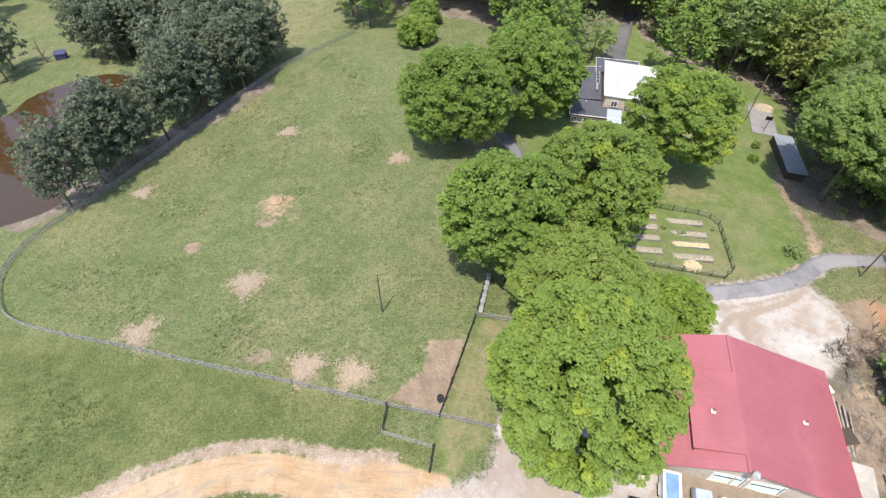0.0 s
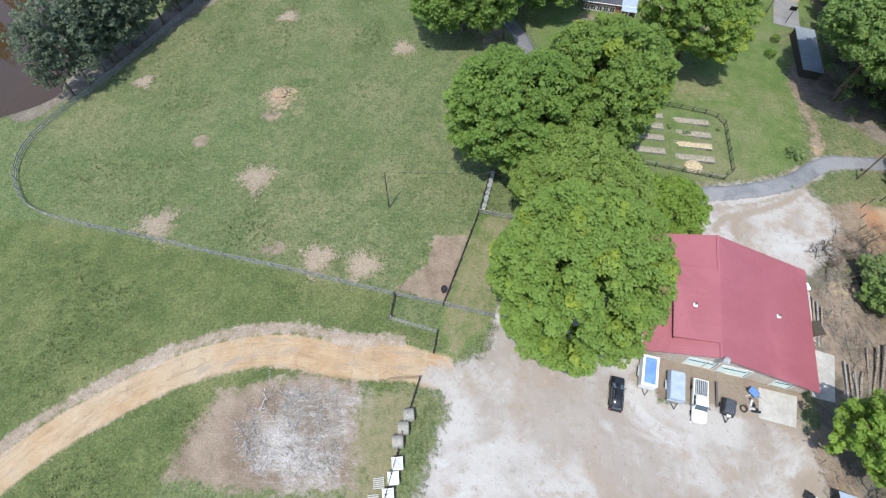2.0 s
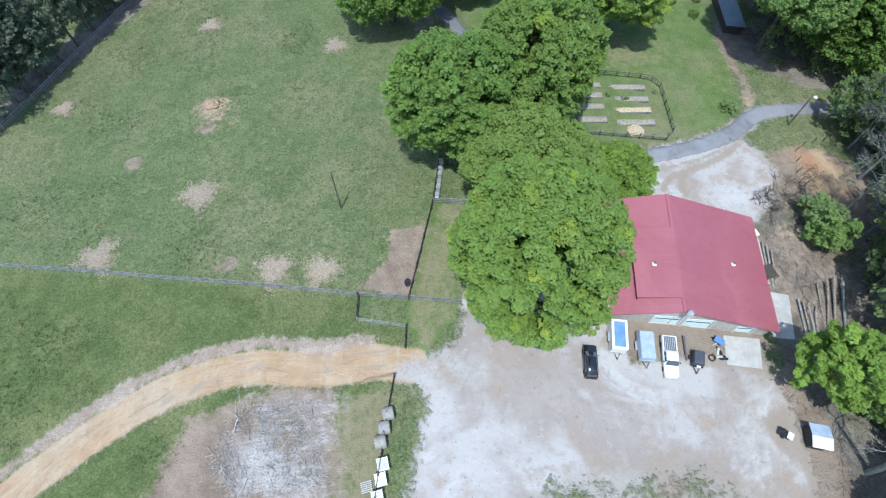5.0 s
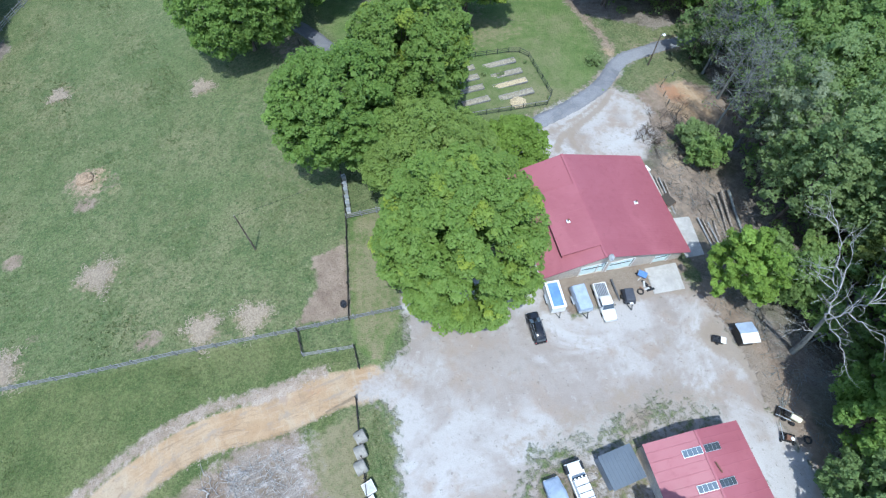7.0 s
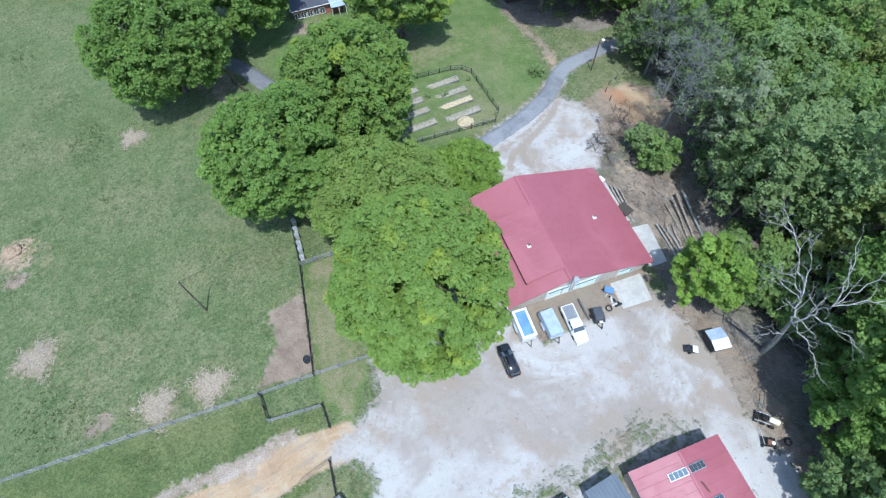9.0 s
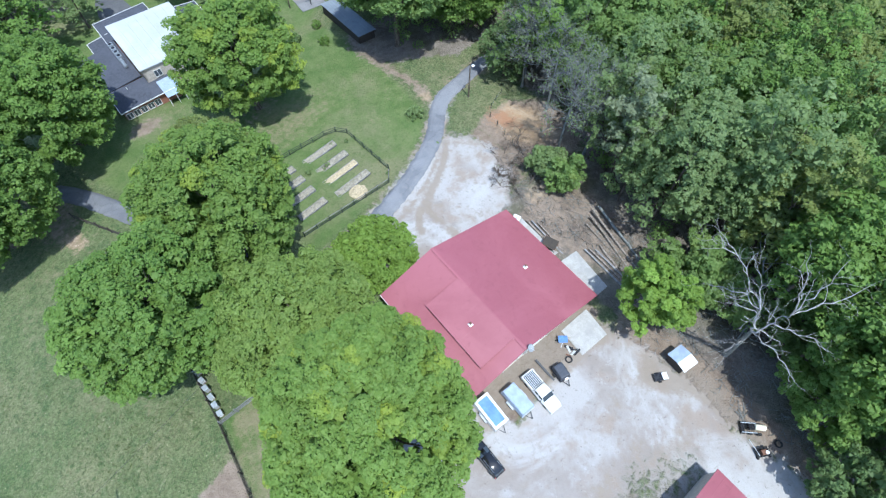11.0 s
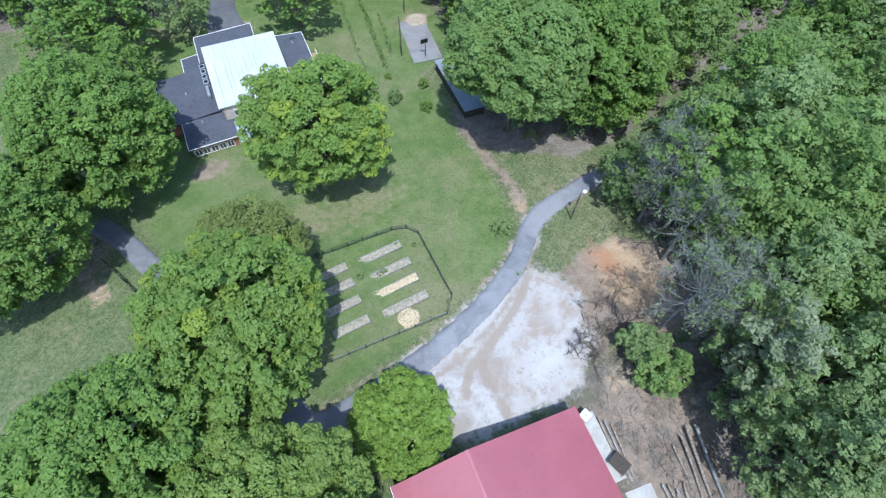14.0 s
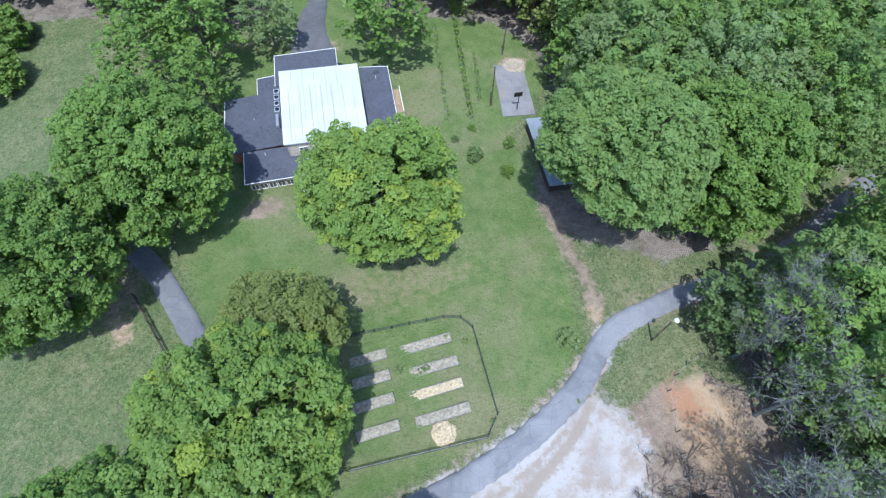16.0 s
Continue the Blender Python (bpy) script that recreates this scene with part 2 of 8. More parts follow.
def bark_material(name, dark, light):
    m = Surface(name)
    streak = m.noise(3.0, 5, 0.7, 0.3, False, (1, 1, 0.25))
    c = m.mix(m.step(streak, 0.35, 0.65), dark, light)
    m.bump(streak, 0.8, 0.06)
    return m.done(c, 0.9, 0, 0.15)


def metal_roof(name, colour, faded):
    """Painted ribbed steel sheet, a little faded in patches."""
    m = Surface(name)
    big, mid = m.noise(0.12, 4, 0.6, 0.8), m.noise(1.1, 4, 0.6, 0.5)
    c = m.mix(m.step(big, 0.35, 0.68), colour, faded)
    c = m.mix(m.step(mid, 0.55, 0.75, 0, 0.3), c, shades(colour, 0.72))
    c = m.mix(m.step(m.noise(9, 2, 0.5), 0.6, 0.75, 0, 0.2), c, shades(faded, 1.15))
    m.bump(m.noise(2.5, 2, 0.5), 0.08, 0.02)
    return m.done(c, m.step(mid, 0.3, 0.7, 0.42, 0.6), 0.0, 0.45)


def shingle_roof(name, colour):
    m = Surface(name)
    tab = m.cells(3.2, out="Color")
    g = m.node("ShaderNodeSeparateColor")
    m.t.links.new(tab, g.inputs[0])
    c = m.mix(g.outputs[0], shades(colour, 0.86), shades(colour, 1.14))
    c = m.mix(m.step(m.noise(0.4, 4, 0.6), 0.4, 0.7, 0, 0.5), c, shades(colour, 1.3))
    m.bump(m.noise(22, 2, 0.6), 0.4, 0.02)
    return m.done(c, 0.9, 0, 0.2)


def glass_material(name, tint=(0.05, 0.06, 0.07)):
    m = Surface(name)
    return m.done(tint, m.step(m.noise(2, 3, 0.5), 0.3, 0.7, 0.04, 0.1), 0.0, 0.8)


def asphalt_material(name="asphalt", tone=1.0):
    m = Surface(name)
    big, mid, fine = m.noise(0.15, 4, 0.6, 0.7), m.noise(1.2, 4, 0.65, 0.4), m.noise(12, 3, 0.7)
    c = m.mix(m.step(big, 0.35, 0.65), (0.165, 0.168, 0.182), (0.235, 0.237, 0.25))
    c = m.mix(m.step(mid, 0.5, 0.75, 0, 0.5), c, (0.27, 0.262, 0.25))
    c = m.mix(m.step(fine, 0.45, 0.7, 0, 0.5), c, (0.1, 0.1, 0.11))
    crack = m.cells(0.42, feature="DISTANCE_TO_EDGE")
    c = m.mix(m.step(crack, 0.004, 0.02, 0.22, 0.0), c, (0.05, 0.05, 0.05))
    c = m.scale(c, tone)
    m.bump(fine, 0.4, 0.02)
    return m.done(c, 0.88, 0, 0.25)


def water_material():
    m = Surface("muddy_water")
    c = m.mix(m.noise(0.05, 3, 0.5, 0.5), (0.034, 0.019, 0.008), (0.052, 0.03, 0.013))
    m.bump(m.noise(1.6, 3, 0.6), 0.06, 0.05)
    return m.done(c, 0.06, 0, 0.5)


M_GROUND = ground_material()
M_ASPHALT = asphalt_material("asphalt", 0.9)
M_ASPHALT_DARK = asphalt_material("dark_asphalt", 0.72)
M_ASPHALT_NEW = asphalt_material("new_asphalt", 0.5)
M_WATER = water_material()
LEAF_OAK = leaf_material("oak_leaves", (0.108, 0.188, 0.035), (0.168, 0.258, 0.056), 0.44)
LEAF_BRIGHT = leaf_material("bright_leaves", (0.138, 0.222, 0.043), (0.196, 0.286, 0.064), 0.47, (0.3, 0.36, 0.05))
LEAF_PALE = leaf_material("pale_leaves", (0.172, 0.252, 0.052), (0.228, 0.312, 0.076), 0.47)
LEAF_LIME = leaf_material("lime_leaves", (0.172, 0.27, 0.042), (0.228, 0.335, 0.064), 0.47)
LEAF_FRESH = leaf_material("fresh_leaves", (0.168, 0.258, 0.07), (0.23, 0.328, 0.104), 0.56, (0.27, 0.35, 0.095))
LEAF_OLIVE = leaf_material("olive_leaves", (0.182, 0.224, 0.058), (0.24, 0.288, 0.088), 0.54)
LEAF_DARK = leaf_material("dark_leaves", (0.112, 0.175, 0.056), (0.165, 0.235, 0.086), 0.5)
LEAF_SILVER = leaf_material("silver_leaves", (0.235, 0.28, 0.15), (0.31, 0.355, 0.21), 0.5)
LEAF_GREY = leaf_material("grey_green_leaves", (0.178, 0.25, 0.09), (0.244, 0.322, 0.13), 0.56)
LEAF_PINE = leaf_material("pine_needles", (0.088, 0.12, 0.076), (0.145, 0.18, 0.118), 0.42)
M_BLADES = leaf_material("grass_blades", (0.112, 0.148, 0.058), (0.165, 0.195, 0.085), 0.35)
M_BARK = bark_material("grey_brown_bark", (0.06, 0.045, 0.035), (0.17, 0.14, 0.115))
M_BLEACHED = bark_material("bleached_dead_wood", (0.2, 0.185, 0.175), (0.42, 0.405, 0.39))
M_GREYWOOD = bark_material("grey_dead_wood", (0.12, 0.125, 0.118), (0.225, 0.23, 0.212))
M_BROWNWOOD = bark_material("brown_cut_wood", (0.125, 0.1, 0.08), (0.285, 0.24, 0.2))
M_ROOF_RED = metal_roof("red_roof_steel", (0.235, 0.07, 0.086), (0.28, 0.092, 0.11))
M_ROOF_WHITE = metal_roof("white_roof_steel", (0.36, 0.37, 0.38), (0.42, 0.43, 0.435))
M_ROOF_GREY = metal_roof("grey_roof_steel", (0.15, 0.172, 0.205), (0.2, 0.228, 0.265))
M_SHINGLE = shingle_roof("grey_shingles", (0.062, 0.066, 0.082))
M_BEIGE = plain("beige_siding", (0.5, 0.44, 0.38), 0.6, dirt=(0.35, 0.29, 0.23))
M_WHITE = plain("white_paint", (0.66, 0.66, 0.65), 0.4, wear=0.08, size=1.5, bump=0.05)
M_OFFWHITE = plain("weathered_white", (0.4, 0.4, 0.39), 0.6, wear=0.2, dirt=(0.4, 0.36, 0.3))
M_BLACK = plain("black_paint", (0.018, 0.018, 0.02), 0.25, wear=0.15, bump=0.03)
M_CARBLACK = plain("black_car_paint", (0.012, 0.012, 0.014), 0.12, spec=0.6, wear=0.1, bump=0.0)
M_RUBBER = plain("black_rubber", (0.025, 0.025, 0.026), 0.85, wear=0.2)
M_GLASS = glass_material("dark_glass")
# paler blue glass, the sky's reflection put into its colour
M_SKYLIGHT = glass_material("sky_reflecting_pane", (0.09, 0.12, 0.15))
M_CHROME = plain("bare_metal", (0.5, 0.5, 0.5), 0.35, 0.9, wear=0.15)
M_STEEL = plain("galvanised_steel", (0.42, 0.45, 0.48), 0.45, 0.6, wear=0.15)
M_BLUE = plain("blue_paint", (0.1, 0.2, 0.42), 0.45, wear=0.2)
M_BLUETARP = plain("blue_tarp", (0.13, 0.24, 0.5), 0.4, wear=0.2, size=1.2)
M_SILVERTARP = plain("grey_blue_tarp", (0.3, 0.36, 0.46), 0.4, wear=0.15, size=1.5)
M_CYAN = plain("pale_door_panel", (0.62, 0.75, 0.74), 0.35, wear=0.06)
M_CONCRETE = plain("concrete", (0.365, 0.352, 0.33), 0.85, wear=0.2, size=0.8, dirt=(0.28, 0.25, 0.215))
M_FENCE = plain("weathered_fence_wood", (0.25, 0.245, 0.24), 0.9, wear=0.35, size=2.0)
M_DARKFENCE = plain("dark_fence_wood", (0.055, 0.045, 0.036), 0.85, wear=0.3)
M_GREENFENCE = plain("dark_green_fence_paint", (0.03, 0.045, 0.035), 0.6, wear=0.3)
M_TIMBER = plain("cut_timber", (0.3, 0.22, 0.14), 0.85, wear=0.3, size=2.0)
M_HAY = plain("hay", (0.325, 0.268, 0.2), 0.95, wear=0.35, size=4, bump=0.8)
M_NETWRAP = plain("grey_white_bale_wrap", (0.25, 0.235, 0.21), 0.7, wear=0.25, size=3)
M_CHIPS = plain("pale_wood_chips", (0.44, 0.36, 0.23), 0.95, wear=0.4, size=4, bump=0.9)
M_BEDSOIL = plain("pale_bed_soil", (0.29, 0.258, 0.2), 0.95, wear=0.4, dirt=(0.16, 0.16, 0.085), size=3, bump=0.8)
M_RUST = plain("rusty_steel", (0.16, 0.08, 0.05), 0.8, wear=0.4)
M_YELLOW = plain("cream_yellow_paint", (0.72, 0.68, 0.5), 0.5, wear=0.12)
M_REDPAINT = plain("red_paint", (0.35, 0.05, 0.05), 0.5)
M_BRICK = plain("red_brick", (0.3, 0.13, 0.09), 0.85, wear=0.3)
M_BEDLINER = plain("grey_load_bed", (0.085, 0.085, 0.09), 0.6, wear=0.3)
M_ROOF_SLATE = metal_roof("slate_roof_steel", (0.062, 0.078, 0.1), (0.085, 0.105, 0.13))
M_DISH = plain("grey_dish_paint", (0.26, 0.27, 0.28), 0.5, wear=0.15)
M_NAVY = plain("navy_paint", (0.035, 0.045, 0.1), 0.6)
M_CLOD = plain("pale_clods", (0.27, 0.22, 0.175), 0.95, wear=0.35, size=2.0)
M_COURT = plain("court_asphalt", (0.19, 0.187, 0.19), 0.9, wear=0.25, size=0.4, dirt=(0.22, 0.19, 0.165))
M_CLAYHAY = plain("trampled_clay_hay", (0.3, 0.215, 0.14), 0.95, wear=0.35, size=4, bump=0.8)

# ---- helpers for building ----
def gz(x, y):
    """The height of the land, without the pond's basin."""
    u, v = 1.6 * np.tanh((x - 11) / 88), 1.8 * np.tanh((y - 55) / 99)
    return -1.179 - 1.331 * u - 3.589 * v - 4.353 * u * u + 0.617 * u * v - 0.452 * v * v


def inside(px, py, poly):
    """Distance to a polygon's rim, above zero inside."""
    poly = np.array(poly, float)
    a, b = poly, np.roll(poly, -1, 0)
    best, odd = np.full(px.shape, 1e9), np.zeros(px.shape, bool)
    for (ax, ay), (bx, by) in zip(a, b):
        dx, dy = bx - ax, by - ay
        s = np.clip(((px - ax) * dx + (py - ay) * dy) / (dx * dx + dy * dy + 1e-9), 0, 1)
        best = np.minimum(best, np.hypot(px - ax - s * dx, py - ay - s * dy))
        cross = (ay > py) != (by > py)
        with np.errstate(divide="ignore", invalid="ignore"):
            odd ^= cross & (px < (bx - ax) * (py - ay) / (by - ay + 1e-12) + ax)
    return np.where(odd, best, -best)


def along(px, py, line):
    """Distance to a broken line."""
    best = np.full(px.shape, 1e9)
    for (ax, ay), (bx, by) in zip(line[:-1], line[1:]):
        dx, dy = bx - ax, by - ay
        s = np.clip(((px - ax) * dx + (py - ay) * dy) / (dx * dx + dy * dy + 1e-9), 0, 1)
        best = np.minimum(best, np.hypot(px - ax - s * dx, py - ay - s * dy))
    return best


def smooth_line(pts, n=8):
    """A rounded line through a few points."""
    p = [Vector((*q, 0)[:3]) for q in pts]
    out = []
    for i in range(len(p) - 1):
        a, b, c, d = p[max(i - 1, 0)], p[i], p[i + 1], p[min(i + 2, len(p) - 1)]
        for k in range(n):
            s = k / n
            q = 0.5 * (2 * b + (c - a) * s + (2 * a - 5 * b + 4 * c - d) * s * s + (3 * b - a - 3 * c + d) * s ** 3)
            out.append((q.x, q.y))
    out.append((p[-1].x, p[-1].y))
    return out


POND = smooth_line([(-84, 69), (-75.5, 74.5), (-76.5, 82), (-75.5, 100), (-75.5, 112), (-78, 120), (-89, 123), (-100.5, 113), (-103, 104), (-118, 92), (-112, 72), (-98, 60), (-84, 69)], 5)[:-1]


def land(x, y):
    """The height of the ground at a place, or at arrays of places."""
    x, y = np.asarray(x, float), np.asarray(y, float)
    z = gz(x, y)
    near = (x < -40) & (y > 20) & (y < 200)
    if np.any(near):
        d = inside(x, y, POND)
        w = np.exp(-(np.minimum(d, 0) / 28) ** 2)
        z = z + w * np.maximum(0, -9.0 - z)
        s = np.clip((d + 2.5) / 4.0, 0, 1)
        s = s * s * (3 - 2 * s)
        z = z * (1 - s) + s * -10.6
    return z


def ground_z(x, y):
    return float(land(np.array([x]), np.array([y]))[0])


def mesh_from(name, verts, faces, smooth=False):
    me = bpy.data.meshes.new(name)
    me.from_pydata([tuple(v) for v in verts], [], [tuple(f) for f in faces])
    if smooth:
        me.shade_smooth()
    me.update()
    return me


def quads_mesh(name, verts, faces):
    """A mesh from arrays of corners and of faces with equal numbers of corners."""
    verts, faces = np.asarray(verts, np.float32), np.asarray(faces, np.int32)
    me = bpy.data.meshes.new(name)
    k = faces.shape[1]
    me.vertices.add(len(verts))
    me.vertices.foreach_set("co", verts.ravel())
    me.loops.add(faces.size)
    me.loops.foreach_set("vertex_index", faces.ravel())
    me.polygons.add(len(faces))
    me.polygons.foreach_set("loop_start", np.arange(0, faces.size, k, dtype=np.int32))
    me.update(calc_edges=True)
    me.validate()
    return me


def link(name, me, material, parent=None, label="", m=None):
    """A mesh as one object, under a thing or a part if one is given."""
    ob = new(name, me)
    if material is not None and not me.materials:
        me.materials.append(material)
    if m is not None:
        ob.matrix_basis = m
    ob.parent = parent
    if label:
        ob["label"] = label
    return ob


def part(name, bm, material, parent=None, label="", m=None):
    me = bpy.data.meshes.new(name)
    bm.to_mesh(me)
    bm.free()
    return link(name, me, material, parent, label, m)


def thing(name, x, y, z=None, turn=0.0, label="", category="", group="", tilt=(0, 0)):
    ob = new(name)
    ob.empty_display_size = 0.3
    ob.matrix_basis = pose(x, y, ground_z(x, y) if z is None else z, tilt[0], tilt[1], turn)
    return tagged(ob, label, category, group)


def add_box(bm, size, at=(0, 0, 0), bevel=0.0, turn=(0, 0, 0), taper=None):
    """A box centred at a place; taper shrinks its top in x and y."""
    r = bmesh.ops.create_cube(bm, size=1.0)
    vs = r["verts"]
    if taper:
        for v in vs:
            if v.co.z > 0:
                v.co.x *= taper[0]
                v.co.y *= taper[1]
    bmesh.ops.transform(bm, verts=vs, matrix=pose(*at, *turn) @ Matrix.Diagonal((*size, 1)))
    if bevel:
        es = list({e for v in vs for e in v.link_edges})
        bmesh.ops.bevel(bm, geom=es, offset=bevel, segments=2, affect="EDGES", profile=0.6)
    return bm


def box(size, at=(0, 0, 0), bevel=0.0, turn=(0, 0, 0), taper=None):
    return add_box(bmesh.new(), size, at, bevel, turn, taper)


def add_tube(bm, r1, r2, depth, at=(0, 0, 0), turn=(0, 0, 0), sides=16, caps=True, bevel=0.0):
    r = bmesh.ops.create_cone(bm, cap_ends=caps, segments=sides, radius1=r1, radius2=r2, depth=depth)
    bmesh.ops.transform(bm, verts=r["verts"], matrix=pose(*at, *turn))
    if bevel:
        es = [e for e in {e for v in r["verts"] for e in v.link_edges} if len(e.link_faces) == 2 and e.calc_face_angle(0) > 0.8]
        bmesh.ops.bevel(bm, geom=es, offset=bevel, segments=2, affect="EDGES")
    return bm


def tube(r1, r2, depth, at=(0, 0, 0), turn=(0, 0, 0), sides=16, bevel=0.0):
    return add_tube(bmesh.new(), r1, r2, depth, at, turn, sides, True, bevel)


def add_slab(bm, corners, thick):
    """A plate whose upper face has these corners (counterclockwise), with thickness downward."""
    top = [bm.verts.new(c) for c in corners]
    low = [bm.verts.new((c[0], c[1], c[2] - thick)) for c in corners]
    bm.faces.new(top)
    bm.faces.new(low[::-1])
    n = len(corners)
    for i in range(n):
        bm.faces.new((top[i], low[i], low[(i + 1) % n], top[(i + 1) % n]))
    return bm


def slab(corners, thick):
    return add_slab(bmesh.new(), corners, thick)


def lathe(profile, sides=20, axis="Z"):
    """A solid of revolution from (radius, height) pairs."""
    bm = bmesh.new()
    rings = []
    for r, h in profile:
        rings.append([bm.verts.new((r * math.cos(2 * math.pi * k / sides), r * math.sin(2 * math.pi * k / sides), h)) for k in range(sides)])
    for a, b in zip(rings[:-1], rings[1:]):
        for k in range(sides):
            bm.faces.new((a[k], a[(k + 1) % sides], b[(k + 1) % sides], b[k]))
    bm.faces.new(rings[0][::-1])
    bm.faces.new(rings[-1])
    if axis == "X":
        bmesh.ops.transform(bm, verts=bm.verts, matrix=pose(0, 0, 0, 0, 90, 0))
    return bm


def tubes_mesh(name, paths, sides=6):
    """One mesh of many tapered round limbs; each path is a list of (point, radius)."""
    V, F = [], []
    for path in paths:
        base = len(V)
        for i, (p, r) in enumerate(path):
            a, b = path[max(i - 1, 0)][0], path[min(i + 1, len(path) - 1)][0]
            d = (Vector(b) - Vector(a)).normalized()
            u = d.orthogonal().normalized()
            w = d.cross(u)
            for k in range(sides):
                q = 2 * math.pi * k / sides
                V.append(Vector(p) + (u * math.cos(q) + w * math.sin(q)) * r)
        for i in range(len(path) - 1):
            for k in range(sides):
                a, b = base + i * sides + k, base + i * sides + (k + 1) % sides
                F.append((a, b, b + sides, a + sides))
    me = quads_mesh(name, [tuple(v) for v in V], F)
    me.shade_smooth()
    return me


# ---- the ground ----
def spread(lo, hi, near_lo, near_hi, fine):
    """Grid lines: fine in the middle, ever wider outward."""
    mid = list(np.arange(near_lo, near_hi + fine, fine))
    out, s, x = [], fine, mid[-1]
    while x < hi:
        s *= 1.25
        x += s
        out.append(x)
    pre, s, x = [], fine, mid[0]
    while x > lo:
        s *= 1.25
        x -= s
        pre.append(x)
    return np.array(pre[::-1] + mid + out)


LOT = [(6.6, 29.5), (4.8, 25.6), (1.2, 23.6), (-2.2, 23.4), (-2.6, 21.8), (-0.6, 20.6), (0.5, 19.2), (0.5, 16.5), (-0.6, 13.5), (-1.8, 10.5), (-2.4, 4), (-3, -14), (10, -14), (40, -14), (42.0, -7), (41.8, 0), (44, 8), (44.2, 14), (43.5, 19.5), (41, 23), (31, 25.5), (25.6, 27), (24.5, 29), (14, 34), (9, 33)]
NORTH_LOT = [(24, 53.5), (30, 52.2), (36.5, 53.3), (42, 54.2), (50, 55.5), (57, 57.8), (59.5, 54.5), (60, 50), (57.5, 47), (57, 44), (53, 41.5), (50, 40.6), (37, 43), (33, 45), (29, 49), (24, 50)]
CLAY_ROAD = smooth_line([(-62, -4), (-52.5, 6.5), (-47, 12.5), (-41, 17.2), (-33.5, 21.8), (-27, 24.2), (-20, 25.2), (-12, 24), (-5, 24), (-0.5, 23.2)], 6)
ASPHALT = [(22.5, 53.2), (28, 52.9), (34.4, 53.3), (40, 53.9), (45.5, 55.0), (51.5, 56.8), (56.5, 59.0), (61.0, 62.2), (65.0, 64.0), (70.0, 64.6), (76, 65.0), (85, 64.8), (96, 66.2), (108, 69.3), (120, 73)]
WEST_DRIVE = [(9.0, 96), (11.2, 91.7), (13.0, 86.5), (14.6, 81.3), (17.0, 74), (19.5, 64), (22.5, 53.2)]
HOUSE_DRIVE = [(40.8, 121.5), (40.8, 129), (42.2, 136), (45.5, 143.3), (48.5, 152), (53, 165)]


def rough_at(x, y):
    """Fine unevenness of the ground."""
    return np.array([noise.noise((a * 0.11, b * 0.11, 3.3)) for a, b in zip(x, y)])


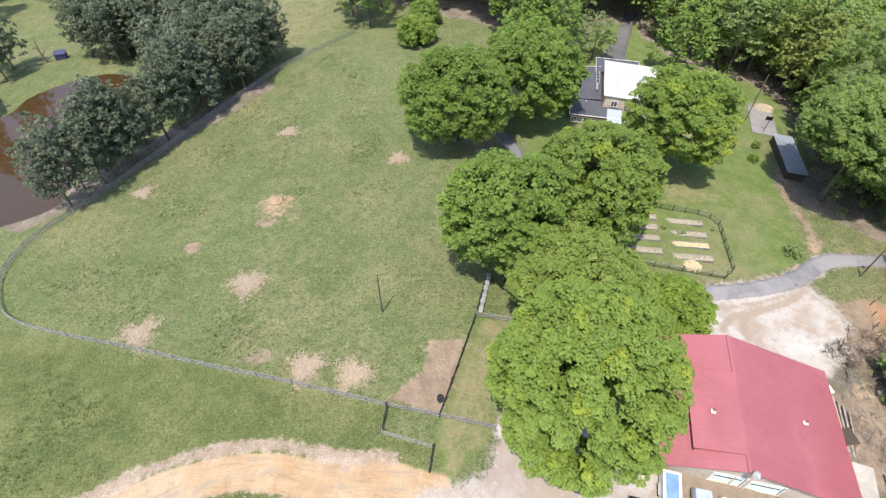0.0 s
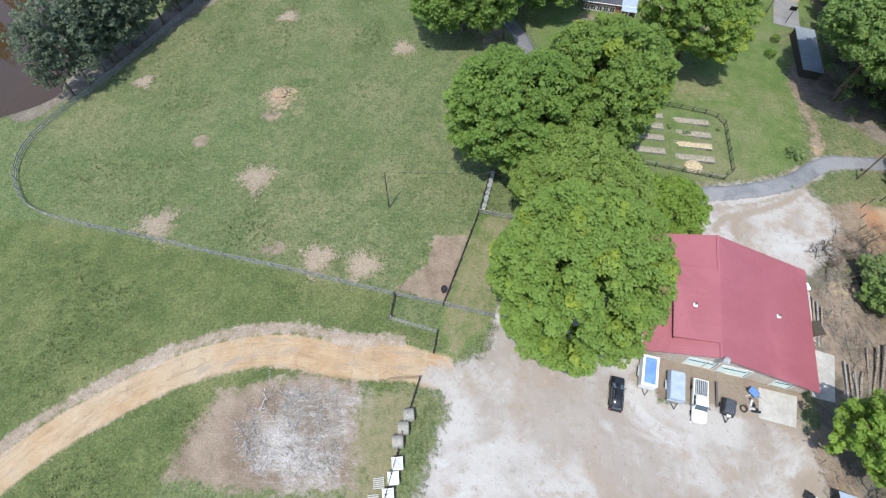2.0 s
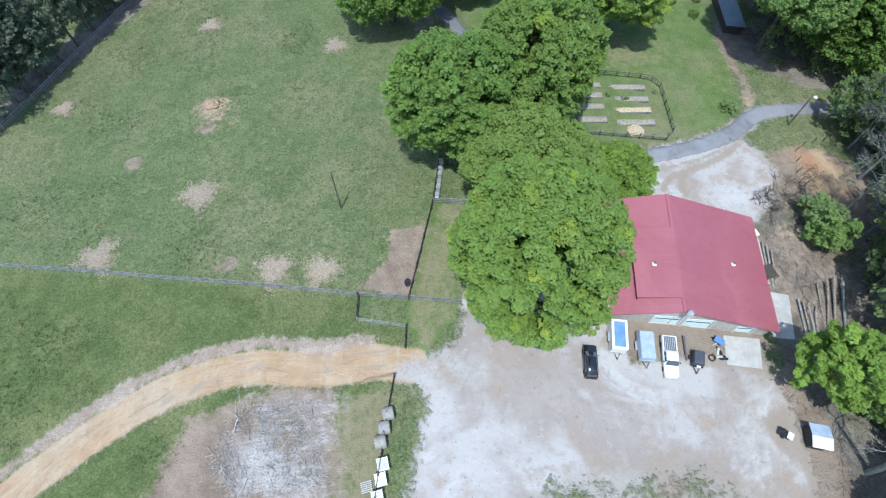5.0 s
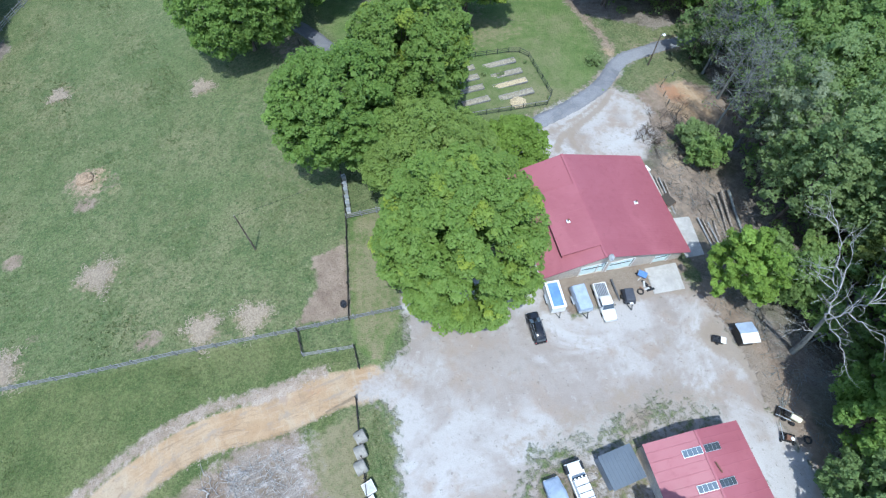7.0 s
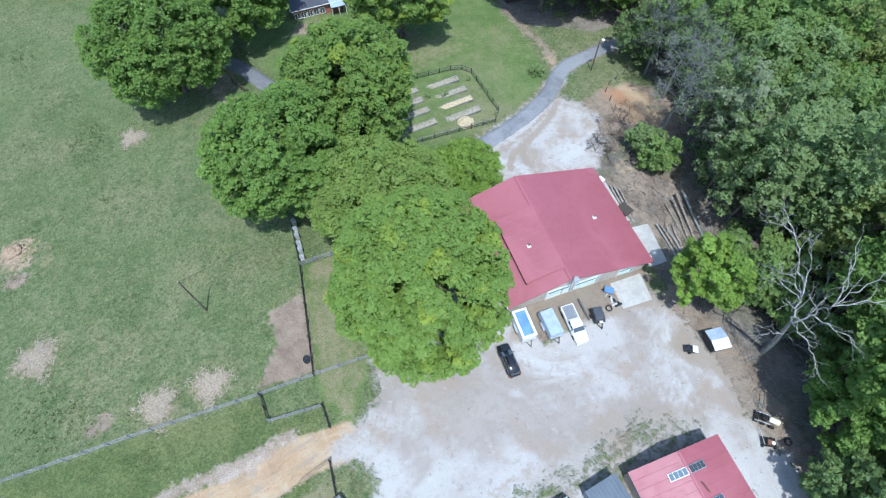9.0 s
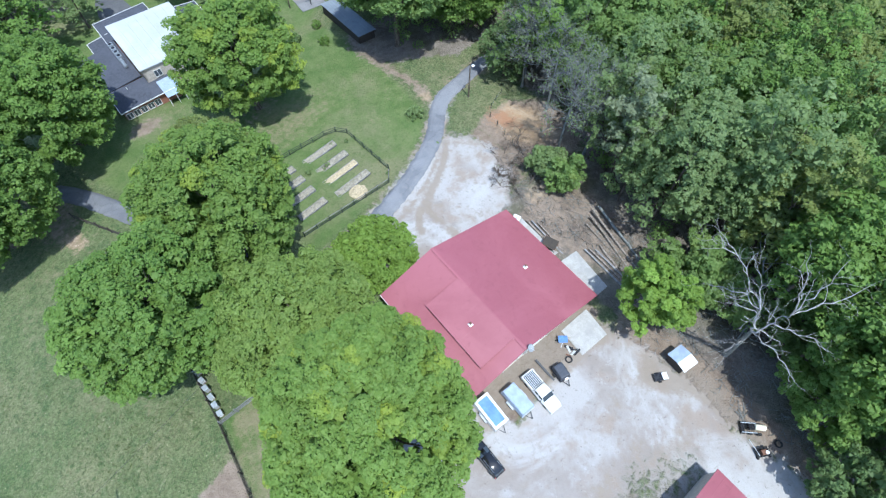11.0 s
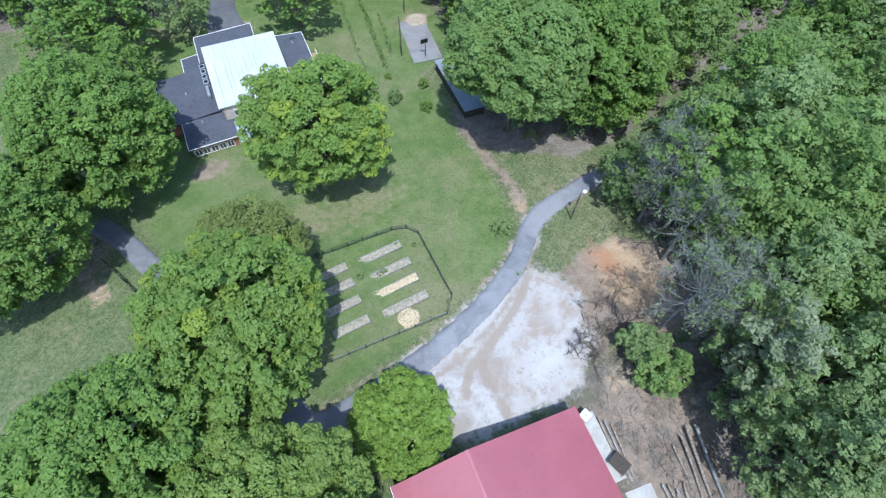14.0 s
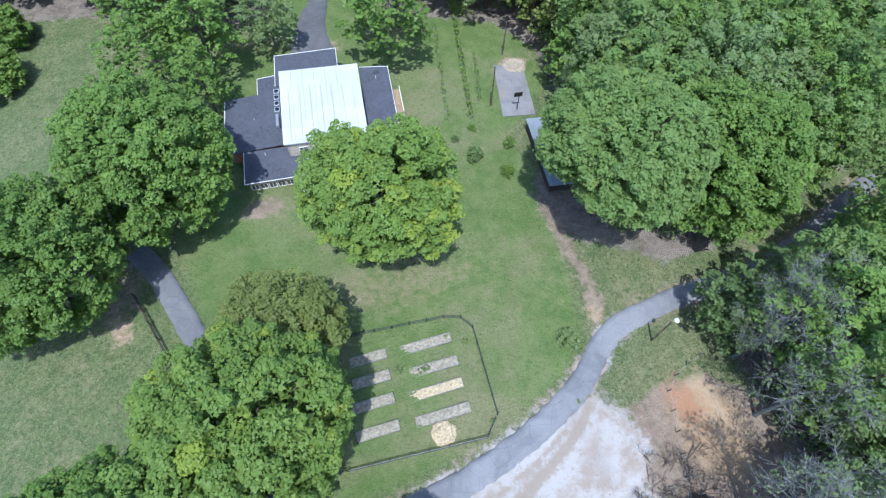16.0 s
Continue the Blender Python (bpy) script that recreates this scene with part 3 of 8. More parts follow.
def build_ground():
    gx, gy = spread(-900, 900, -82, 118, 0.62), spread(-900, 900, -16, 146, 0.62)
    X, Y = np.meshgrid(gx, gy)
    x, y = X.ravel(), Y.ravel()
    z = land(x, y)
    z = z + 0.12 * rough_at(x, y)
    nx, ny = len(gx), len(gy)
    i = np.arange((nx - 1) * (ny - 1))
    r, c = i // (nx - 1), i % (nx - 1)
    a = r * nx + c
    me = quads_mesh("ground", np.stack([x, y, z], 1), np.stack([a, a + 1, a + nx + 1, a + nx], 1))
    me.shade_smooth()

    def edge(d, soft):
        return np.clip(0.5 + d / (2 * soft), 0, 1)

    def blob(cx, cy, rx, ry, turn=0.0, soft=0.35):
        q = radians(turn)
        dx, dy = x - cx, y - cy
        u, v = dx * math.cos(q) + dy * math.sin(q), -dx * math.sin(q) + dy * math.cos(q)
        d = np.hypot(u / rx, v / ry)
        return np.clip(0.5 + (1 - d) / (2 * soft), 0, 1)

    def strip(line, half, soft):
        return edge(half - along(x, y, line), soft)

    W = {}
    W["gravel"] = np.maximum.reduce([edge(inside(x, y, LOT), 1.7), edge(inside(x, y, NORTH_LOT) + 0.4, 1.9),
        strip([(8, 30), (11, 38), (17, 47), (24, 52)], 2.0, 1.0), strip(ASPHALT[2:9], 2.3, 0.7) * 0.55])
    W["gravel"] *= 1 - 0.95 * edge(inside(x, y, [(26, 20.6), (45, 20.6), (45, 26), (26, 28)]), 1.0) * (y < 40)
    W["gravel"] *= 1 - 0.5 * edge(inside(x, y, [(8, -16), (8.5, 5.5), (12, 9.0), (22, 9.0), (30, 8.4), (36, 5.6), (36.2, -16)]), 2.2)
    W["mud"] = np.maximum.reduce([strip(smooth_line([(56, 56.2), (52, 53.5), (46, 51), (41.5, 49.3), (39.5, 47)]), 0.7, 0.6), strip(smooth_line([(53, 55.2), (47, 52.6), (42, 51.4), (37, 50.6)]), 0.5, 0.5) * 0.9, strip(smooth_line([(46, 50.8), (43, 48.6), (42.5, 44.5), (42.2, 42.5)]), 0.7, 0.6) * 0.9,
        edge(inside(x, y, [(22, 22.5), (30, 20.5), (38, 18.5), (44, 17), (44.5, 24), (26, 28)]), 1.2) * 0.9, edge(inside(x, y, [(38, 13), (44, 14), (46, 6), (43, -3), (41.2, -3), (41.8, 6)]), 1.0) * 0.85,
        blob(-26.3, 22.9, 1.6, 0.5, 35, 0.8) * 0.9, blob(-29.6, 21.8, 1.8, 0.5, 35, 0.8) * 0.8, blob(-24, 23.9, 2.2, 0.5, 25, 0.8) * 0.7, blob(-18, 25.0, 2.6, 0.4, 5, 0.8) * 0.6, blob(2, 22, 6, 3, 0, 0.8) * 0.5, blob(23, 16.5, 9, 3, 0, 0.9) * 0.45, blob(35, 13, 7, 4, 0, 0.9) * 0.42, blob(14, 26, 5, 3, 0, 0.9) * 0.4, blob(20, 8, 7, 2.5, 0, 0.9) * 0.5, blob(31, 8.5, 8, 2.6, -10, 0.9) * 0.62, blob(38.5, 3.5, 2.5, 4, 0, 0.9) * 0.4, edge(inside(x, y, NORTH_LOT), 1.5) * 0.46 * (0.7 + 0.3 * np.sin(0.9 * x + 0.5 * y)), strip([(64.5, 82), (64.2, 74.1), (63.9, 69), (62.7, 65.3)], 0.6, 1.6) * 0.55, blob(26.5, 6.6, 2.2, 1.2) * 0.8, blob(18, 9.5, 4, 1.5) * 0.6, edge(inside(x, y, [(55, 57), (58.8, 57), (61, 54), (60, 49), (57, 52)]), 1.2) * 0.6, edge(inside(x, y, [(11, 11), (24, 11.5), (34, 10.4), (38.5, 6), (36.6, 2), (30, 6.6), (20, 7.6), (9, 7.6)]), 1.8) * 0.62])
    d = along(x, y, CLAY_ROAD)
    ruts = 0.74 * np.exp(-((d - 0.95) / 0.3) ** 2) * (x < -3) * (0.6 + 0.4 * np.sin(x * 0.35) ** 2)
    ruts = np.maximum(ruts, 0.5 * np.exp(-((d - 0.3) / 0.22) ** 2) * (x < -8) * np.sin(x * 0.21 + 0.6) ** 2)
    ruts = np.maximum(ruts, 0.5 * np.exp(-((d - 1.75) / 0.25) ** 2) * (x < -6) * np.sin(x * 0.17) ** 2)
    for line in ([(-1, 23), (9, 21), (20, 15), (32, 11), (40, 6)], [(8, 29), (9, 20), (7, 8), (5, -8)], [(8.5, 28), (13, 20), (24, 15), (36, 14), (41, 16)], [(25, 17.5), (24, 12), (10, 4)]):
        d = along(x, y, smooth_line(line))
        ruts = np.maximum(ruts, 0.42 * np.exp(-((d - 0.85) / 0.28) ** 2))
    W["mud"] = np.maximum(W["mud"], ruts)
    road_d = along(x, y, CLAY_ROAD)
    upper = np.interp(x, [p[0] for p in CLAY_ROAD], [p[1] for p in CLAY_ROAD]) < y
    W["clay"] = np.maximum.reduce([edge(np.where(upper, 1.7, 2.7) - road_d, 0.6), edge(inside(x, y, [(-13, 26.4), (-6, 26.2), (-1.2, 25), (-0.5, 22), (-4, 21.6), (-12, 21.6)]), 0.6),
        edge(inside(x, y, [(65, 54.5), (71, 56), (73.5, 50), (71, 42.5), (66, 43), (63.0, 48)]), 2.4) * 0.8, blob(57.0, 38.5, 3.2, 2.0) * 0.5, blob(62.8, 66.4, 1.5, 1.6, 0, 0.9) * 0.66, blob(6.6, 84.8, 1.7, 2.6, 0, 0.6) * 0.62, blob(-30.6, 71.8, 3.4, 3.2, 0, 0.8) * 0.62, blob(-26.8, 68.2, 1.5, 1.1, 0, 0.9) * 0.5])
    W["red"] = np.maximum.reduce([blob(67.2, 52.6, 2.6, 3.4, 0, 0.9), blob(69.5, 46, 3.0, 3.4, 0, 0.9) * 0.45, blob(-9, 24.6, 5, 1.2) * 0.5, blob(27.5, 8.4, 2.8, 1.8, 10, 0.9) * 0.7, blob(61, 62, 2, 1, 0, 0.9) * 0.4, blob(-42.0, 61.2, 1.8, 1.4, 0, 0.9) * 0.4, strip(CLAY_ROAD, 2.0, 0.9) * np.clip((-30 - x) / 30, 0, 0.3)])
    patches = [(-42.8, 43.6, 3.2, 2.3), (-30.2, 52.8, 2.9, 3.0), (-18.2, 38.1, 2.1, 2.3), (-11.8, 37.2, 2.3, 2.1), (-31.7, 71.5, 2.6, 3.2), (-58, 77, 2.0, 1.5), (-34.6, 96.3, 2.2, 2.0), (-10.2, 85.2, 1.9, 2.6),
        (6.6, 84.6, 1.7, 2.6), (42.0, 127.8, 4.5, 2.0)]
    W["straw"] = np.maximum.reduce([blob(a, b, c * 1.05, d * 1.05, 20, 0.9) * 0.72 for a, b, c, d in patches] + [edge(np.where(upper, 3.2, 2.6) - road_d, 0.9) * 0.5, blob(74.3, 115.8, 3.0, 1.6, -10) * 0.9])
    W["straw"] = np.minimum(W["straw"], 1 - 0.9 * strip(CLAY_ROAD, 2.7, 0.6))
    W["soil"] = np.maximum.reduce([edge(inside(x, y, [(-2.2, 42.6), (-2.8, 38), (-7.2, 33.6), (-0.2, 32.2), (1.2, 36), (2.7, 43)]), 0.8), blob(-24.9, 39.8, 2.2, 1.6) * 0.66, blob(-42.0, 61.2, 1.9, 1.5) * 0.75, blob(-31.4, 67.2, 2.2, 1.6) * 0.7, blob(-39.2, 47, 1.4, 1.2) * 0.55, blob(-27.7, 70.2, 2.8, 2.2) * 0.5,
        strip([(-6, 52), (-7.5, 66), (-9, 80)], 0.15, 0.5) * 0.6, strip([(64.5, 84), (64.4, 76), (64.2, 70), (62.7, 65.3)], 1.5, 1.9) * 0.84, strip([(61.2, 53.4), (61, 51), (58.6, 46.5), (57.8, 43)], 1.8, 1.4) * 0.85, edge(inside(x, y, [(24, 20.8), (45, 20.4), (45, 26), (26, 28)]), 0.8) * (y < 40), edge(inside(x, y, [(42, 18), (47.5, 19), (48.5, 10), (47, 1), (44.6, -9), (40.8, -9), (42.0, 0), (40.5, 4), (43.6, 9)]), 1.2) * 0.9, strip(ASPHALT[9:], 3.0, 1.8) * 0.6, blob(26, 97, 3.4, 2.0) * 0.7, blob(-31.3, 72.4, 3.2, 2.8, 0, 0.7) * 0.72, edge(inside(x, y, [(-27, 19.4), (-17, 22.2), (-9.6, 21.6), (-9.0, 9), (-20, 8), (-31, 9), (-30, 14), (-28, 17)]), 1.6) * 0.85, edge(inside(x, y, [(9, 6.4), (14, 7.8), (30, 6.4), (36.4, 3.4), (36.4, -12), (9, -12)]), 3.6) * 0.68, blob(6, 92, 5, 8) * 0.55,
        edge(inside(x, y, [(22, 55.6), (34, 56.0), (45, 57.2), (54, 60.6), (60, 64.6), (61, 64), (52, 58), (40, 55), (22, 54)]), 0.9) * 0.6,
        blob(40, 88, 7.0, 5.0) * 0.45, edge(inside(x, y, [(62, 55), (66, 56), (72, 55), (77, 50), (76, 42), (70, 38), (60, 41), (58, 46), (61, 50)]), 1.5) * 0.85, edge(inside(x, y, [(50, 39), (58, 40), (63, 36), (62, 26), (56, 16), (50, 17), (49.5, 28)]), 1.5) * 0.62, strip([(-73, 60), (-69, 70), (-60, 88), (-45, 112)], 0.8, 1.2) * 0.25])
    W["ash"] = edge(inside(x, y, [(-18.5, 20.6), (-15, 20.2), (-9.8, 19.4), (-10.6, 13), (-9.8, 9.6), (-16, 9), (-21, 9.4), (-22.5, 13)]), 2.6)
    # pale spoil thrown up along the track's upper side, a dark wet edge below it
    W["spoil"] = np.where(upper, np.exp(-((road_d - 2.5) / 1.15) ** 2), 0.42 * np.exp(-((road_d - 2.6) / 0.6) ** 2)) * (x < -5) * (0.75 + 0.25 * np.sin(x * 0.23 + 1) ** 2)
    W["dry"] = np.maximum.reduce([edge(inside(x, y, [(-11, 20), (-4, 20.6), (-2.8, 20), (-5, 3), (-16, 0), (-11, 9)]), 1.5) * 0.75, blob(40, 79, 17, 5.5, 5, 0.7) * 0.62, blob(53, 72, 4, 10, 0, 0.8) * 0.4, blob(30, 96, 7, 5, 0, 0.8) * 0.5, blob(57, 86, 5, 4, 0, 0.8) * 0.42, edge(inside(x, y, [(6.5, 30), (1, 24), (-1, 28), (-0.3, 31.4), (4.6, 47), (12, 47), (12, 36)]), 0.8) * 0.68, blob(68, 68, 6, 2.5) * 0.5, blob(64, 58, 3, 3, 0, 0.8) * 0.45, blob(0, 70, 8, 22) * 0.45, blob(-25, 110, 30, 25) * 0.35, blob(-48, 165, 26, 30) * 0.56,
        blob(62, 70, 6, 9) * 0.4, blob(3, 38, 3, 8) * 0.55, edge(inside(x, y, [(9, 7), (14, 8), (30, 6.6), (36, 3.6), (36, -12), (9, -12)]), 3.0) * 0.62, edge(inside(x, y, [(-2, 20), (2, 16), (0, 6), (-4, 8)]), 0.6) * 0.2])
    W["meadow"] = edge(inside(x, y, [(-74, 46), (-64, 44.8), (-47, 41.4), (-22, 36), (-6.8, 32.4), (-7.2, 29), (-1, 27.5), (-6, 20), (-30, 10), (-40, -30), (-120, -30), (-120, 40)]), 1.0)
    W["lawn"] = np.maximum(edge(inside(x, y, [(22, 56), (34, 56), (45, 57.5), (55, 60.5), (60, 65), (64, 80), (66, 100), (78, 110), (80, 140), (50, 160), (24, 150), (10, 120), (14, 98), (16, 84), (21, 66)]), 2.0), edge(inside(x, y, [(6.5, 30), (1, 24), (-1, 28), (-0.3, 31.4), (4.6, 47), (12, 47), (12, 36)]), 0.8))
    forest = np.maximum.reduce([edge(inside(x, y, p), 2.5) for p in FORESTS])
    W["litter"] = np.maximum.reduce([forest, edge(inside(x, y, [(47, 41), (60, 42), (70, 36), (70, 14), (66, -2), (60, -12), (44, -13), (45.5, 6), (46, 17)]), 1.2), strip([(-77, 70), (-70, 80), (-61, 95), (-47, 117)], 3.4, 2.0), blob(70, 84, 7, 8) * 0.8])
    # distance across the track and onward along it
    P = np.array(CLAY_ROAD)
    onward, near = np.zeros_like(x), np.full(x.shape, 1e9)
    run = np.concatenate([[0], np.cumsum(np.hypot(*np.diff(P, axis=0).T))])
    for k in range(len(P) - 1):
        u = P[k + 1] - P[k]
        q = np.clip(((x - P[k, 0]) * u[0] + (y - P[k, 1]) * u[1]) / (u @ u), 0, 1)
        dist = np.hypot(x - P[k, 0] - q * u[0], y - P[k, 1] - q * u[1])
        onward = np.where(dist < near, run[k] + q * (run[k + 1] - run[k]), onward)
        near = np.minimum(near, dist)
    W["onward"], W["across"] = onward, np.where(upper, near, -near)
    for name, w in W.items():
        me.attributes.new(name, "FLOAT", "POINT").data.foreach_set("value", w.astype(np.float32))
    tagged(link("ground", me, M_GROUND), "grassy farm land with bare patches, gravel and woodland floor", "ground", kind="structure")


# woodland outlines
FORESTS = [
    [(77, 56), (84, 60), (110, 64), (124, 70), (260, 60), (260, -160), (52, -160), (46, -20), (53, -9), (62, 0), (63, 9), (59.5, 14), (60.5, 24), (63, 33), (70, 38), (77, 44)],
    [(76, 70.5), (92, 70), (108, 74), (124, 78), (260, 72), (260, 330), (-30, 330), (-26, 172), (-8, 156), (8, 150), (26, 138), (36, 140), (38, 152), (54, 158), (52, 148), (60, 134), (76, 128), (80, 118), (78, 104), (76, 92), (69, 84), (70, 76)],
]
build_ground()


def ribbon(name, line, half, lift, material, label, wobble=0.12, seed=1, edge_drop=0.06):
    """A paved strip that follows the ground, with a crumbling rim."""
    rng = random.Random(seed)
    pts = smooth_line(line, 10)
    V, F = [], []
    for i, (px, py) in enumerate(pts):
        ax, ay = pts[max(i - 1, 0)]
        bx, by = pts[min(i + 1, len(pts) - 1)]
        d = Vector((bx - ax, by - ay, 0)).normalized()
        nrm = Vector((-d.y, d.x, 0))
        h = half(i / (len(pts) - 1)) if callable(half) else half
        for k, s in enumerate((-1.03, -0.97, -0.5, 0, 0.5, 0.97, 1.03)):
            w = s * h + (rng.uniform(-wobble, wobble) if abs(s) > 0.9 else 0)
            q = Vector((px, py, 0)) + nrm * w
            V.append((q.x, q.y, ground_z(q.x, q.y) + (lift - edge_drop - 0.2 if k in (0, 6) else lift)))
    for i in range(len(pts) - 1):
        for k in range(6):
            a = i * 7 + k
            F.append((a + 1, a, a + 7, a + 8))
    me = mesh_from(name, V, F, True)
    return tagged(link(name, me, material), label, name, kind="structure")


ribbon("road", ASPHALT, 1.42, 0.17, M_ASPHALT, "weathered grey asphalt lane with cracks", 0.14, 2)
ribbon("driveway", WEST_DRIVE, 1.45, 0.165, M_ASPHALT_DARK, "narrow grey asphalt drive across the lawn", 0.1, 3)
ribbon("driveway", HOUSE_DRIVE, lambda s: 3.7 - 2.0 * min(1, max(0, s - 0.2) * 2.5), 0.165, M_ASPHALT_NEW, "dark asphalt drive leading up to the house", 0.1, 4)


def build_pond():
    bm = bmesh.new()
    c = Vector((-92, 95, -9.5))
    grown = [c + (Vector((px, py, -9.5)) - c) * 1.06 for px, py in POND]
    bm.faces.new([bm.verts.new(p) for p in grown])
    tagged(part("water", bm, M_WATER), "still brown muddy pond water among pines", "pond", kind="structure")


build_pond()

# ---- trees ----
def leaf_cloud(rng, centres, radii, count, size, squash=0.75, low=0.35, up=0.55, ruffle=0.48):
    """Corners and faces of many small leaf sprigs on the skins of clumps, and the clump of each."""
    k = rng.choice(len(centres), count, p=radii ** 2 / np.sum(radii ** 2))
    d = rng.normal(size=(count, 3))
    d /= np.linalg.norm(d, axis=1, keepdims=True)
    d[:, 2] = np.where((d[:, 2] < 0) & (rng.random(count) > low), -d[:, 2], d[:, 2])
    r = radii[k] * (0.8 + 0.24 * rng.random(count))
    p = centres[k] + d * r[:, None] * np.array([1, 1, squash])
    n = d * 1.0 + rng.normal(size=(count, 3)) * ruffle + np.array([0, 0, up])
    n /= np.linalg.norm(n, axis=1, keepdims=True)
    t = np.cross(n, rng.normal(size=(count, 3)))
    t /= np.linalg.norm(t, axis=1, keepdims=True)
    b = np.cross(n, t)
    a = (size * (0.65 + 0.8 * rng.random(count)))[:, None]
    v = np.stack([p - t * a * 0.6, p + t * a * 0.35 - b * a * 0.52 - n * a * 0.12, p + t * a * 0.45 + b * a * 0.48], 1).reshape(-1, 3)
    return v, np.arange(count * 3).reshape(-1, 3), k


def crown_clumps(rng, height, radius, base, n, lobes=0.22, r_clump=(1.2, 2.0), flat=1.0, squeeze=1.0):
    """Clump centres over an uneven dome between base and height."""
    mid, half = base + (height - base) * 0.45, (height - base) * 0.55
    ph = rng.random(6) * 6.28
    i = np.arange(n) + 0.5
    zz = 1 - i / n * 1.6
    a = i * 2.39996 + rng.normal(size=n) * 0.2
    q = np.sqrt(np.maximum(0.02, 1 - zz ** 2))
    wob = 1 + lobes * (np.sin(2 * a + ph[0]) * 0.5 + np.sin(3 * a + ph[1] + zz * 2) * 0.5 + np.sin(5 * a + ph[2] - zz * 3) * 0.45)
    wob = np.clip(wob, 0.7, 1.0 + lobes * 0.6) * (1 - 0.07 * rng.random(n))
    rc = rng.uniform(*r_clump, n)
    c = np.stack([np.cos(a) * q * (radius - rc * 0.6) * wob, np.sin(a) * q * (radius - rc * 0.6) * wob * squeeze, mid + np.where(zz > 0, zz * (half - rc * 0.6) * flat, zz * (mid - base) * 1.1) * wob], 1)
    m = max(3, n // 5)
    ci = np.clip(rng.normal(size=(m, 3)), -1.5, 1.5) * np.array([radius * 0.38, radius * 0.38 * squeeze, half * 0.35]) + np.array([0, 0, mid])
    return np.concatenate([c, ci]), np.concatenate([rc, rng.uniform(*r_clump, m) * 1.25])


def limb_paths(rng, height, base, centres, r0, n):
    """Trunk and limbs reaching to some of the clumps."""
    top = height * 0.72
    lean = rng.normal(size=2) * 0.35
    trunk = [((lean[0] * s, lean[1] * s, top * s - 0.5 * (s == 0)), r0 * (1.35 if s == 0 else 1.0 - 0.78 * s)) for s in (0, 0.06, 0.2, 0.4, 0.6, 0.8, 1.0)]
    paths = [trunk]
    for j in rng.choice(len(centres), min(n, len(centres)), replace=False):
        c = centres[j]
        s = np.clip((c[2] - np.hypot(c[0], c[1]) * 0.55) / top, 0.22, 0.85)
        a = np.array([lean[0] * s, lean[1] * s, top * s])
        bend = rng.normal(size=3) * 0.35
        r = r0 * (1 - 0.7 * s) * 0.5
        paths.append([(tuple(a + (c - a) * u + bend * math.sin(3.14 * u) + np.array([0, 0, -0.8]) * math.sin(3.14 * u)), r * (1 - 0.82 * u)) for u in (0, 0.25, 0.5, 0.75, 1.0)])
    return paths


def tree_meshes(seed, height, radius, base, clumps, leaves, size, r0, r_clump=(1.2, 2.0), lobes=0.22, limbs=14, squash=0.75, flat=1.0, squeeze=1.0, up=0.55, sprays=6, low=0.35, ruffle=0.36, inner=0.09):
    """Trunk with limbs, and a crown of leaf clumps that each break into smaller sprays; young shoots colour some clumps."""
    rng = np.random.default_rng(seed)
    c, r = crown_clumps(rng, height, radius, base, clumps, lobes, r_clump, flat, squeeze)
    shoot = np.clip(rng.normal(0.42, 0.24, len(c)), 0, 1)
    d = rng.normal(size=(len(c) * sprays, 3))
    d /= np.linalg.norm(d, axis=1, keepdims=True)
    d[:, 2] = np.abs(d[:, 2]) * 0.9 - 0.15
    out = np.repeat(c, sprays, 0) - np.array([0, 0, base + (height - base) * 0.35])
    out /= np.linalg.norm(out, axis=1, keepdims=True) + 1e-6
    d = d + out * 0.6
    d /= np.linalg.norm(d, axis=1, keepdims=True)
    big = np.repeat(r, sprays)
    c2 = np.repeat(c, sprays, 0) + d * (big * 0.82)[:, None] * np.array([1, 1, 0.85])
    r2 = big * rng.uniform(0.26, 0.44, len(big))
    shoot2 = np.clip(np.repeat(shoot, sprays) + rng.normal(size=len(big)) * 0.1, 0, 1)
    n0, n2 = int(leaves * inner), int(leaves * (0.73 - inner))
    v1, f1, k1 = leaf_cloud(rng, c, r * 0.9, leaves - n2 - n0, size, squash, low, up, ruffle)
    v2, f2, k2 = leaf_cloud(rng, c2, r2, n2, size, 0.85, low * 0.6, up, ruffle)
    # coarse inner foliage that closes the crown
    v0, f0, k0 = leaf_cloud(rng, c * np.array([0.84, 0.84, 1]) - np.array([0, 0, r_clump[0] * 0.6]), r * 0.9, n0, min(size * 2.4, 0.56), 0.8, 0.2, 0.9)
    me = quads_mesh("crown", np.concatenate([v1, v2, v0]), np.concatenate([f1, f2 + len(v1), f0 + len(v1) + len(v2)]))
    me.attributes.new("shoot", "FLOAT", "POINT").data.foreach_set("value", np.repeat(np.concatenate([shoot[k1], shoot2[k2], shoot[k0]]), 3).astype(np.float32))
    return tubes_mesh("trunk", limb_paths(rng, height, base, c, r0, limbs), 7), me


def plant(name, meshes, leaf, x, y, turn, label, category="tree", group="", scale=1.0, bark=None, sink=0.1, tall=1.0):
    ob = thing(name, x, y, ground_z(x, y) - sink, turn, label, category, group)
    if scale != 1.0 or tall != 1.0:
        ob.matrix_basis = ob.matrix_basis @ Matrix.Diagonal((scale, scale, scale * tall, 1))
    t = new("trunk", meshes[0])
    c = new("crown", meshes[1])
    for o, m in ((t, bark or M_BARK), (c, leaf)):
        o.parent = ob
        if not o.data.materials:
            o.data.materials.append(m)
    return ob


